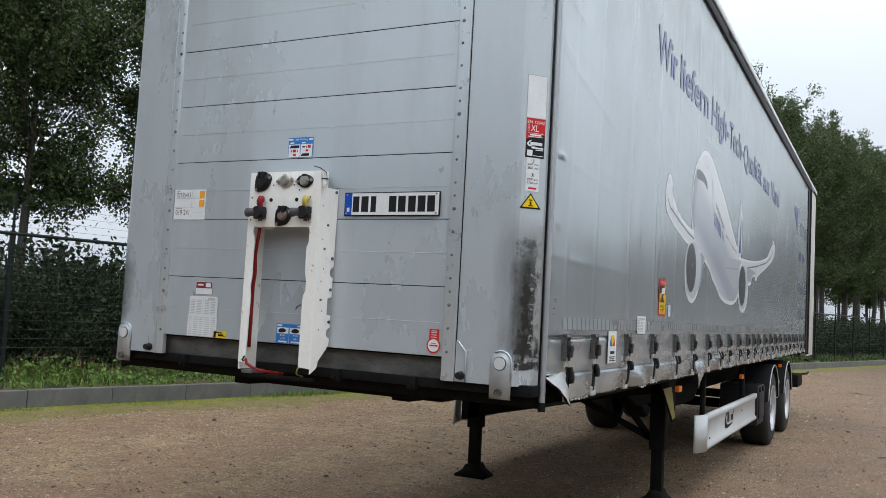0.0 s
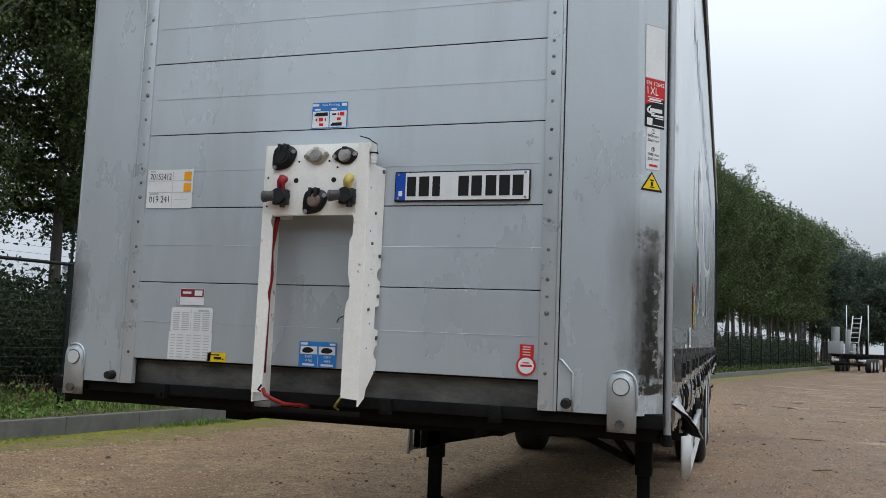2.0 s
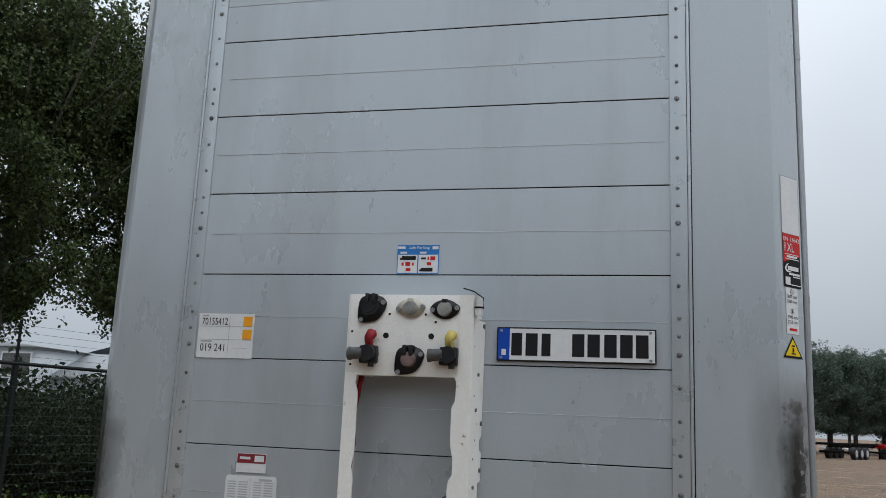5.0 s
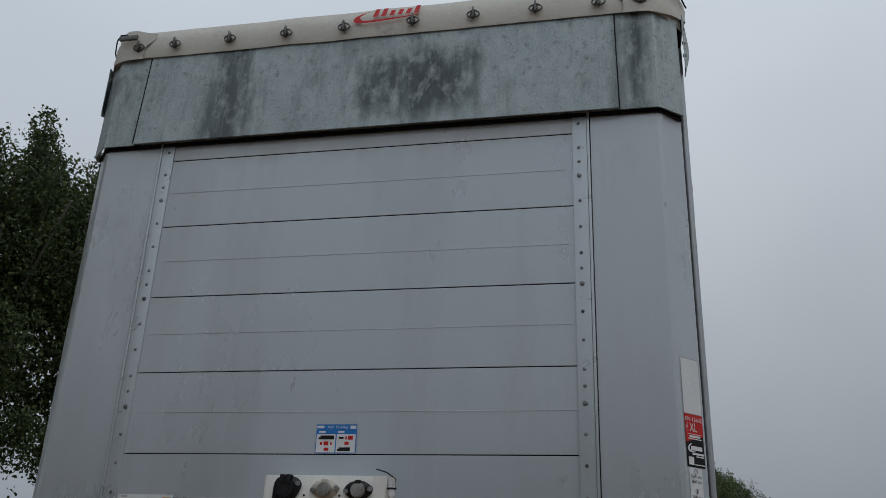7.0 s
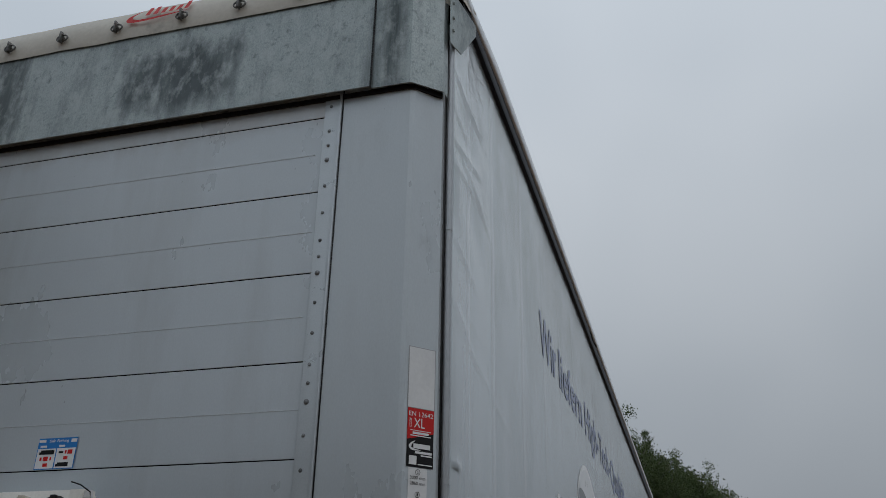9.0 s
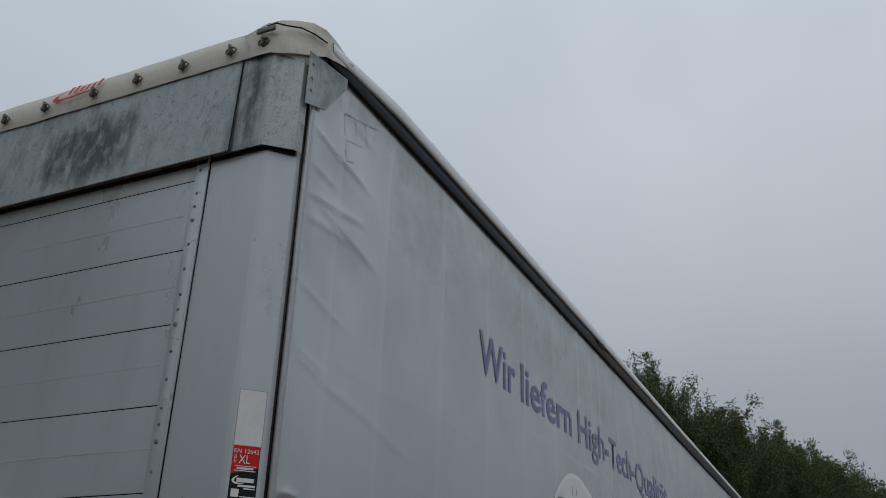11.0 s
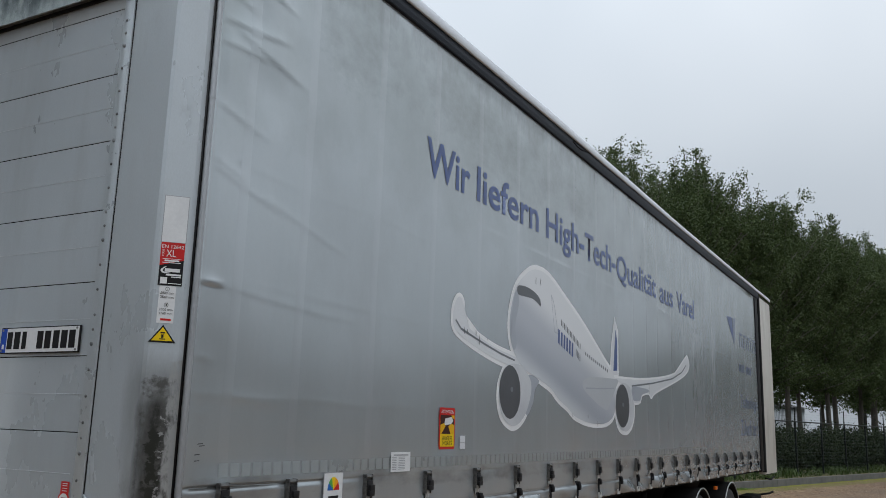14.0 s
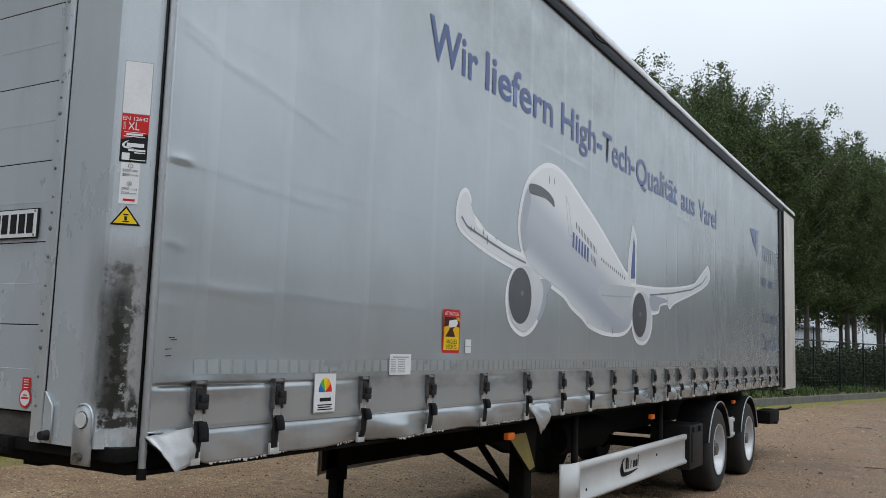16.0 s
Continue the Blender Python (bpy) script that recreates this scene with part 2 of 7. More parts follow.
stain_or_shading(GALV, (0.075, 0.095, 0.102), (-0.05, 0.50, None, None, 3.64, 4.02), 5.0, 0.22, 0.52, (1.6, 1, 0.5), seed=1, soft=0.10)
stain_or_shading(GALV, (0.045, 0.06, 0.065), (-0.03, 0.48, None, None, 3.66, 4.0), 9.0, 0.42, 0.56, (1.4, 1, 0.5), seed=41, soft=0.15)
stain_or_shading(GALV, (0.09, 0.112, 0.118), (None,) * 6, 3.2, 0.50, 0.78, (2.2, 1, 0.3), seed=7)
stain_or_shading(GALV, (0.07, 0.088, 0.092), (None, None, None, None, 4.03, None), 6.0, 0.30, 0.80, (1.5, 1, 0.5), seed=61, soft=0.06)
stain_or_shading(GALV, (0.065, 0.085, 0.09), (1.05, 1.165, None, None, None, None), 7.0, 0.24, 0.66, (2.6, 1, 0.22), seed=62, soft=0.04)
stain_or_shading(GALV, (0.085, 0.105, 0.11), (-0.80, -0.45, None, None, None, None), 6.0, 0.32, 0.62, (2.4, 1, 0.25), seed=63, soft=0.12)
stain_or_shading(GALV, (0.09, 0.11, 0.115), (None, -1.0, None, None, 3.80, 4.05), 7.0, 0.34, 0.58, (1.5, 1, 0.6), seed=64, soft=0.08)
stain_or_shading(GALV, (0.46, 0.505, 0.505), (None,) * 6, 16.0, 0.48, 0.80, (1.3, 1, 0.7), seed=12)
stain_or_shading(GALV, (0.10, 0.13, 0.128), (None,) * 6, 34.0, 0.56, 0.78, (1, 1, 0.8), seed=33)
ROOF = surf("cream_roof_tarpaulin", (0.50, 0.47, 0.41), (0.62, 0.585, 0.52), 4, 0.55, 0, 0.001, 60, fine=0.06)
stain_or_shading(ROOF, (0.16, 0.15, 0.13), (None,) * 6, 7.0, 0.58, 0.85, seed=3)
ROOFEDGE = surf("pale_roof_edge", (0.68, 0.72, 0.76), (0.78, 0.82, 0.86), 6, 0.5, 0, 0.001, 60, fine=0.06)
RAIL = surf("roof_rail_aluminium", (0.012, 0.0145, 0.020), (0.027, 0.032, 0.042), 6, 0.5, 0.0, 0, 100, (1, 0.2, 1), fine=0.05, spec=0.12)
# Black for rubber parts, and for strips that stand in for shade.
BLACK = plain("black_seal_and_shade", (0.012, 0.012, 0.013), 0.55)
TUBE = surf("tension_tube_aluminium", (0.36, 0.375, 0.39), (0.44, 0.455, 0.47), 8, 0.40, 0.55, 0, 150, (1, 1, 0.3), fine=0.1)
CHASSIS = surf("black_chassis_paint", (0.005, 0.005, 0.005), (0.014, 0.0135, 0.013), 9, 0.8, 0, 0.0006, 60, fine=0.2, spec=0.1)
SILL = surf("dirty_front_sill", (0.022, 0.022, 0.021), (0.17, 0.17, 0.162), 6, 0.55, 0.1, 0.0006, 60, (1, 1, 2.0), fine=0.15)
WHITE = surf("white_bracket_paint", (0.83, 0.81, 0.765), (0.90, 0.885, 0.84), 5, 0.45, 0, 0.0004, 120, fine=0.05)
stain_or_shading(WHITE, (0.25, 0.22, 0.18), (None,) * 6, 22.0, 0.66, 0.8, seed=5)
CREAM = surf("dirty_cream_post", (0.52, 0.50, 0.45), (0.64, 0.62, 0.57), 2, 0.5, 0, 0.0005, 80, (1, 1, 0.4), fine=0.06)
stain_or_shading(CREAM, (0.34, 0.31, 0.26), (None,) * 6, 3.0, 0.5, 0.8, (1, 1, 0.3), seed=6)
SKIRT = surf("white_side_guard", (0.48, 0.49, 0.49), (0.58, 0.59, 0.585), 3, 0.4, 0.0, 0.0003, 120, fine=0.05)
RUBBER = surf("tyre_rubber", (0.008, 0.008, 0.008), (0.018, 0.0175, 0.017), 12, 0.75, 0, 0.0008, 90, fine=0.15)
stain_or_shading(WHITE, (0.20, 0.115, 0.065), (0.12, 0.30, None, None, 1.35, 2.0), 34.0, 0.64, 0.70, (1, 1, 0.8), seed=81, soft=0.05)
stain_or_shading(WHITE, (0.24, 0.15, 0.09), (None, -0.16, None, None, 1.25, 1.98), 26.0, 0.60, 0.68, (1, 1, 0.6), seed=82, soft=0.05)
stain_or_shading(WHITE, (0.50, 0.49, 0.46), (None,) * 6, 4.0, 0.50, 1.0, (1, 1, 0.4), seed=83)
RIM = surf("silver_rim_paint", (0.42, 0.43, 0.44), (0.56, 0.57, 0.58), 8, 0.4, 0.2, 0, 120, fine=0.08)
PLASTIC = surf("black_plastic", (0.008, 0.008, 0.009), (0.018, 0.018, 0.019), 20, 0.5, 0, 0.0003, 200, fine=0.1, spec=0.3)
STRAP = surf("black_webbing", (0.008, 0.008, 0.009), (0.02, 0.02, 0.022), 30, 0.85, 0, 0.0006, 400, fine=0.15, spec=0.15)
STEEL = surf("dull_zinc_steel", (0.18, 0.18, 0.18), (0.38, 0.38, 0.37), 30, 0.42, 0.6, 0.0003, 200, fine=0.12)
DARKSTEEL = surf("oiled_buckle_steel", (0.035, 0.034, 0.032), (0.23, 0.225, 0.215), 40, 0.36, 0.6, 0.0003, 200, fine=0.15)
BOLT = surf("rivet_steel", (0.06, 0.061, 0.063), (0.21, 0.215, 0.22), 60, 0.4, 0.4, 0, 200, fine=0.1, vary=0.55)
RED = plain("red_plastic", (0.27, 0.022, 0.03), 0.45)
YELLOW = plain("yellow_plastic", (0.58, 0.46, 0.13), 0.45)
ORANGE = plain("orange_lamp_lens", (0.75, 0.16, 0.02), 0.25)
LAMP = plain("white_lamp_lens", (0.54, 0.555, 0.55), 0.25)
PRINTBLUE = surf("blue_print", (0.020, 0.056, 0.215), (0.036, 0.082, 0.265), 3, 0.4, fine=0.05)
PRINTFADE = surf("faded_blue_print", (0.135, 0.170, 0.265), (0.180, 0.215, 0.305), 3, 0.4, fine=0.05)
PRINTWHITE = surf("white_print", (0.82, 0.83, 0.84), (0.89, 0.90, 0.91), 3, 0.4, fine=0.03)
PRINTLIGHT = surf("pale_print", (0.66, 0.68, 0.71), (0.74, 0.76, 0.78), 2, 0.4, fine=0.03)
PRINTMID = surf("mid_grey_print", (0.33, 0.36, 0.41), (0.40, 0.43, 0.48), 2.5, 0.4, fine=0.03)
PRINTSHADE = surf("shaded_print", (0.13, 0.145, 0.165), (0.18, 0.195, 0.22), 3, 0.4, fine=0.04)
PRINTFAIR = surf("fairing_print", (0.46, 0.49, 0.52), (0.52, 0.545, 0.575), 2, 0.4, fine=0.03)
NACELLE = surf("nacelle_print", (0.50, 0.52, 0.55), (0.68, 0.70, 0.72), 3.0, 0.4, fine=0.03)
BODYPRINT = surf("airliner_body_print", (0.29, 0.315, 0.36), (0.34, 0.365, 0.41), 2.5, 0.38, fine=0.03)
bn, bl = BODYPRINT.node_tree.nodes, BODYPRINT.node_tree.links
b_tc, b_dot, b_map, b_ramp, b_mul = bn.new("ShaderNodeTexCoord"), bn.new("ShaderNodeVectorMath"), bn.new("ShaderNodeMapRange"), bn.new("ShaderNodeValToRGB"), bn.new("ShaderNodeMix")
b_dot.operation, b_mul.data_type = "DOT_PRODUCT", "RGBA"
b_dot.inputs[1].default_value = (0, 0.30, 1.0)
b_map.inputs["From Min"].default_value, b_map.inputs["From Max"].default_value = 3.20, 4.04
b_ramp.color_ramp.interpolation = "EASE"
for k, (at, c) in enumerate(((0.0, (0.64, 0.67, 0.70)), (0.20, (0.39, 0.42, 0.475)), (0.48, (0.49, 0.52, 0.57)), (0.80, (0.80, 0.815, 0.83)))):
    e = b_ramp.color_ramp.elements[k] if k < 2 else b_ramp.color_ramp.elements.new(at)
    e.position, e.color = at, (*c, 1)
b_mul.inputs["Factor"].default_value = 0.12
bl.new(b_tc.outputs["Object"], b_dot.inputs[0])
bl.new(b_dot.outputs["Value"], b_map.inputs["Value"])
bl.new(b_map.outputs["Result"], b_ramp.inputs["Fac"])
bl.new(b_ramp.outputs["Color"], b_mul.inputs["A"])
bl.new(bn["Principled BSDF"].inputs["Base Color"].links[0].from_socket, b_mul.inputs["B"])
bl.new(b_mul.outputs["Result"], bn["Principled BSDF"].inputs["Base Color"])
PRINTDARK = surf("dark_grey_print", (0.045, 0.05, 0.055), (0.085, 0.09, 0.10), 6, 0.4, fine=0.05)
for m in (PRINTBLUE, PRINTFADE, PRINTWHITE, PRINTLIGHT, PRINTMID, PRINTSHADE, PRINTFAIR, NACELLE, BODYPRINT, PRINTDARK):
    coat = m.node_tree.nodes["Principled BSDF"].inputs
    coat["Coat Weight"].default_value, coat["Coat Roughness"].default_value, coat["Coat IOR"].default_value = 0.50, 0.22, 1.48
PAPER = surf("paper_label", (0.66, 0.67, 0.68), (0.76, 0.77, 0.77), 10, 0.5, fine=0.03)
INK = plain("black_ink", (0.012, 0.012, 0.013), 0.6)
GREYINK = plain("grey_ink", (0.36, 0.37, 0.38), 0.5)
FAINTINK = plain("faint_grey_print", (0.47, 0.48, 0.49), 0.5)
LBLUE = plain("sticker_blue", (0.03, 0.20, 0.55), 0.4)
DBLUE = plain("plate_blue", (0.01, 0.07, 0.42), 0.4)
LRED = plain("sticker_red", (0.55, 0.022, 0.02), 0.4)
LORANGE = plain("sticker_orange", (0.85, 0.35, 0.02), 0.45)
LYELLOW = plain("sticker_yellow", (0.80, 0.55, 0.01), 0.45)
LGREEN = plain("sticker_green", (0.10, 0.38, 0.07), 0.45)
SOIL = surf("compacted_sandy_soil", (0.250, 0.152, 0.072), (0.400, 0.262, 0.142), 0.55, 0.85, 0, 0.026, 30, fine=0.5)
stain_or_shading(SOIL, (0.135, 0.088, 0.052), (None,) * 6, 7.0, 0.46, 0.66, seed=51)
stain_or_shading(SOIL, (0.42, 0.32, 0.20), (None,) * 6, 13.0, 0.54, 0.72, seed=52)
# Damp darker soil on the right, with shade under the trailer coloured in too.
stain_or_shading(SOIL, (0.14, 0.09, 0.062), (0.2, None, None, None, None, None), 0.6, 0.15, 0.62, seed=22, soft=1.8)
stain_or_shading(SOIL, (0.15, 0.095, 0.058), (None,) * 6, 1.8, 0.5, 0.75, (1, 0.5, 1), seed=2)
stain_or_shading(SOIL, (0.215, 0.115, 0.062), (None,) * 6, 0.9, 0.44, 0.72, seed=71)
stain_or_shading(SOIL, (0.46, 0.38, 0.28), (None,) * 6, 55, 0.58, 0.72, seed=4)
stain_or_shading(SOIL, (0.09, 0.06, 0.04), (None,) * 6, 40, 0.56, 0.68, seed=9)
stain_or_shading(SOIL, (0.075, 0.05, 0.03), (None,) * 6, 90, 0.53, 0.62, seed=19)
stain_or_shading(SOIL, (0.62, 0.50, 0.34), (None,) * 6, 100, 0.58, 0.66, seed=29)
STONE = surf("gravel_stone", (0.26, 0.18, 0.11), (0.60, 0.50, 0.36), 9, 0.8, 0, 0.001, 60, fine=0.15)
CLOD = surf("dark_soil_clod", (0.05, 0.034, 0.024), (0.17, 0.115, 0.075), 9, 0.9, 0, 0.001, 60, fine=0.2)
stain_or_shading(SOIL, (0.38, 0.30, 0.225), (2.2, None, None, None, None, None), 0.8, 0.56, 0.72, (0.5, 1.3, 1), seed=61, soft=0.8)
MOSS = SOIL.copy()
MOSS.name = "mossy_soil"
stain_or_shading(MOSS, (0.215, 0.180, 0.050), (None,) * 6, 3.0, 0.30, 0.62, seed=6)
stain_or_shading(MOSS, (0.155, 0.170, 0.024), (None,) * 6, 3.1, 0.50, 0.66, seed=16)
stain_or_shading(MOSS, (0.05, 0.06, 0.012), (None,) * 6, 40, 0.50, 0.62, seed=36)
CUSHION = surf("moss_cushion", (0.150, 0.150, 0.012), (0.270, 0.250, 0.025), 6, 0.95, 0, 0.010, 60, fine=0.4)
stain_or_shading(CUSHION, (0.04, 0.045, 0.012), (None,) * 6, 25, 0.50, 0.62, seed=41)
EARTH = surf("verge_earth", (0.07, 0.055, 0.03), (0.13, 0.12, 0.05), 2, 0.95, 0, 0.02, 20, fine=0.3)
CONCRETE = surf("kerb_concrete", (0.105, 0.102, 0.097), (0.160, 0.156, 0.148), 4, 0.85, 0, 0.0015, 70, fine=0.12, vary=0.08)
stain_or_shading(CONCRETE, (0.07, 0.07, 0.062), (None,) * 6, 3.0, 0.52, 0.8, seed=3)
FENCEM = plain("dark_fence_steel", (0.012, 0.016, 0.015), 0.5)
WIRE = plain("fence_wire", (0.035, 0.05, 0.045), 0.5)
BARK = surf("poplar_bark", (0.045, 0.040, 0.033), (0.105, 0.094, 0.078), 6, 0.9, 0, 0.01, 30, (1, 1, 0.2), fine=0.2)


def leafmat(name, a, b, rough=0.5):
    m = bpy.data.materials.new(name)
    m.use_nodes = True
    n, l = m.node_tree.nodes, m.node_tree.links
    p = n["Principled BSDF"]
    ge, r = n.new("ShaderNodeNewGeometry"), n.new("ShaderNodeValToRGB")
    r.color_ramp.elements[0].color, r.color_ramp.elements[1].color = (*a, 1), (*b, 1)
    l.new(ge.outputs["Random Per Island"], r.inputs["Fac"])
    l.new(r.outputs["Color"], p.inputs["Base Color"])
    p.inputs["Roughness"].default_value = rough
    p.inputs["Specular IOR Level"].default_value = 0.22
    tr, mx = n.new("ShaderNodeBsdfTranslucent"), n.new("ShaderNodeMixShader")
    l.new(r.outputs["Color"], tr.inputs["Color"])
    mx.inputs["Fac"].default_value = 0.25
    l.new(p.outputs["BSDF"], mx.inputs[1])
    l.new(tr.outputs["BSDF"], mx.inputs[2])
    l.new(mx.outputs["Shader"], n["Material Output"].inputs["Surface"])
    return m


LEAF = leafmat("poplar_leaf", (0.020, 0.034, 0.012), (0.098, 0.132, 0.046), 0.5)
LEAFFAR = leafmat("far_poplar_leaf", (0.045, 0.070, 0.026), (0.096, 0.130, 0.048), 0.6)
# Paler and bluer than the nearer leaves: distance haze mixed into the colour.
LEAFBELT = leafmat("hazed_belt_leaf", (0.078, 0.112, 0.086), (0.115, 0.152, 0.112), 0.6)
BUSHLEAF = leafmat("bush_leaf", (0.014, 0.025, 0.010), (0.046, 0.062, 0.028))
GRASS = leafmat("weed_blade", (0.055, 0.120, 0.020), (0.22, 0.32, 0.08))
GRASSFAR = leafmat("far_weed_blade", (0.035, 0.065, 0.016), (0.10, 0.14, 0.045))
DRYGRASS = leafmat("dry_stalk", (0.12, 0.075, 0.035), (0.26, 0.18, 0.09))


# ---- building helpers ----
def box(bm, x0, x1, y0, y1, z0, z1, bev=0.0):
    v = [bm.verts.new((x, y, z)) for z in (z0, z1) for y in (y0, y1) for x in (x0, x1)]
    f = [bm.faces.new([v[i] for i in q]) for q in ((0, 2, 3, 1), (4, 5, 7, 6), (0, 1, 5, 4), (2, 6, 7, 3), (0, 4, 6, 2), (1, 3, 7, 5))]
    if bev:
        bmesh.ops.bevel(bm, geom=list({e for q in f for e in q.edges}), offset=bev, segments=2, affect="EDGES", profile=0.6)
    return bm


def cyl(bm, p, q, r, seg=12, r2=None, cap=True):
    p, q = Vector(p), Vector(q)
    m = Matrix.Translation((p + q) / 2) @ (q - p).to_track_quat("Z", "Y").to_matrix().to_4x4()
    bmesh.ops.create_cone(bm, cap_ends=cap, segments=seg, radius1=r, radius2=r if r2 is None else r2, depth=(q - p).length, matrix=m)
    return bm


def pipe(bm, pts, r, seg=8):
    """A tube along a line of points."""
    pts = [Vector(p) for p in pts]
    rings = []
    for i, p in enumerate(pts):
        d = (pts[min(i + 1, len(pts) - 1)] - pts[max(i - 1, 0)]).normalized()
        q = d.to_track_quat("Z", "Y")
        rings.append([bm.verts.new(p + q @ Vector((r * math.cos(a), r * math.sin(a), 0))) for a in (2 * math.pi * k / seg for k in range(seg))])
    for a, b in zip(rings, rings[1:]):
        for k in range(seg):
            bm.faces.new((a[k], a[(k + 1) % seg], b[(k + 1) % seg], b[k]))
    bm.faces.new(rings[0][::-1])
    bm.faces.new(rings[-1])
    return bm


def prism(bm, outline, place, depth):
    """An outline in 2D, placed by the function place(u, v, w) and given a depth along w."""
    n = len(outline)
    a = [bm.verts.new(place(u, v, 0)) for u, v in outline]
    b = [bm.verts.new(place(u, v, depth)) for u, v in outline]
    bm.faces.new(a[::-1])
    bm.faces.new(b)
    for k in range(n):
        bm.faces.new((a[k], a[(k + 1) % n], b[(k + 1) % n], b[k]))
    return bm


def smooth_closed(pts, per=6):
    out, n = [], len(pts)
    for i in range(n):
        p0, p1, p2, p3 = (Vector(pts[(i + k - 1) % n]) for k in range(4))
        for s in range(per):
            t = s / per
            out.append(tuple(0.5 * (2 * p1 + (p2 - p0) * t + (2 * p0 - 5 * p1 + 4 * p2 - p3) * t * t + (3 * p1 - p0 - 3 * p2 + p3) * t ** 3)))
    return out


def grow(pts, d):
    """An outline grown outwards by d."""
    area = sum(p[0] * q[1] - q[0] * p[1] for p, q in zip(pts, pts[1:] + pts[:1]))
    s, n, out = (1 if area > 0 else -1), len(pts), []
    for i in range(n):
        a, b = Vector(pts[i - 1]), Vector(pts[(i + 1) % n])
        t = b - a
        if t.length < 1e-6:
            out.append(pts[i])
            continue
        t.normalize()
        out.append((pts[i][0] + s * t.y * d, pts[i][1] - s * t.x * d))
    return out


def ellipse(cu, cv, ru, rv, n=28, a0=0.0, a1=360.0):
    return [(cu + ru * math.cos(radians(a0 + (a1 - a0) * k / n)), cv + rv * math.sin(radians(a0 + (a1 - a0) * k / n))) for k in range(n)]


def smoothed(bm, angle=40):
    for f in bm.faces:
        f.smooth = True
    for e in bm.edges:
        if len(e.link_faces) == 2 and e.calc_face_angle(0) > radians(angle):
            e.smooth = False
    return bm


def thing(name, label, category, at=(0, 0, 0), group="", kind=""):
    ob = new(name)
    ob.location = at
    ob.empty_display_size = 0.2
    return tagged(ob, label, category, group, kind)


def part(name, bm, material, parent, label="", mesh=None, at=None, smooth=True):
    """One mesh object under a thing or a part; mesh: one that is already made."""
    if mesh is None:
        if smooth:
            smoothed(bm)
        bmesh.ops.recalc_face_normals(bm, faces=bm.faces)
        mesh = bpy.data.meshes.new(name)
        bm.to_mesh(mesh)
        bm.free()
        mesh.materials.append(material)
    ob = new(name, mesh)
    ob.parent = parent
    if at is not None:
        ob.matrix_basis = at
    if label:
        ob["label"] = label
    return ob


def solo(name, bm, material, label, category, kind="", group="", smooth=True):
    ob = part(name, bm, material, None, "", smooth=smooth)
    return tagged(ob, label, category, group, kind)


def flat(outline, place, bm=None):
    """A filled outline as a thin print, placed by place(u, v)."""
    bm = bm or bmesh.new()
    v = [bm.verts.new(place(u, w)) for u, w in outline]
    f = bm.faces.new(v)
    bmesh.ops.triangulate(bm, faces=[f])
    return bm


def rect(u0, u1, v0, v1):
    return [(u0, v0), (u1, v0), (u1, v1), (u0, v1)]


def words(text, place, u0, u1, v0, v1, name, material, parent, label="", split=False, bold=0.0, cap=0.0):
    """Lettering in the built-in font, fitted into a box and placed by place(u, v); with cap, v0 is the base line and cap the font's capital height."""
    cu = bpy.data.curves.new(name, "FONT")
    cu.body = text
    cu.resolution_u = 3
    cu.offset = bold
    ob = bpy.data.objects.new(name, cu)
    scene.collection.objects.link(ob)
    me = bpy.data.meshes.new_from_object(ob.evaluated_get(bpy.context.evaluated_depsgraph_get()))
    bpy.data.objects.remove(ob)
    bpy.data.curves.remove(cu)
    co = np.array([v.co[:2] for v in me.vertices])
    lo, hi = co.min(0), co.max(0)
    if cap:
        lo, hi = np.array((lo[0], 0.0)), np.array((hi[0], cap))
    for v, c in zip(me.vertices, co):
        v.co = place(u0 + (u1 - u0) * (c[0] - lo[0]) / (hi[0] - lo[0]), v0 + (v1 - v0) * (c[1] - lo[1]) / (hi[1] - lo[1]))
    me.name = name
    me.materials.clear()
    me.materials.append(material)
    if split:
        owner = list(range(len(me.vertices)))

        def root(i):
            while owner[i] != i:
                i = owner[i]
            return i

        for p in me.polygons:
            for q in p.vertices[1:]:
                owner[root(q)] = root(p.vertices[0])
        order = sorted({root(i) for i in owner}, key=lambda r: min(co[i][0] for i in range(len(owner)) if root(i) == r))
        groups, reach = [], -1e9
        for r in order:
            own = [i for i in range(len(owner)) if root(i) == r]
            a, b = min(co[i][0] for i in own), max(co[i][0] for i in own)
            if groups and a < reach - 0.25 * (b - a):
                groups[-1].append(r)
            else:
                groups.append([r])
            reach = max(reach, b) if groups[-1] != [r] else b
        for g in groups:
            bm = bmesh.new()
            keep = {}
            for p in me.polygons:
                if root(p.vertices[0]) in g:
                    for i in p.vertices:
                        if i not in keep:
                            keep[i] = bm.verts.new(me.vertices[i].co)
                    bm.faces.new([keep[i] for i in p.vertices])
            ob = part(name, bm, material, parent, label)
        bpy.data.meshes.remove(me)
        return ob
    return part(name, None, None, parent, label, mesh=me)


def soup(name, verts, per, material):
    """A mesh of loose faces from an array of corners."""
    n = len(verts) // per
    me = bpy.data.meshes.new(name)
    me.from_pydata(verts.reshape(-1, 3), [], np.arange(n * per).reshape(n, per))
    me.materials.append(material)
    return me


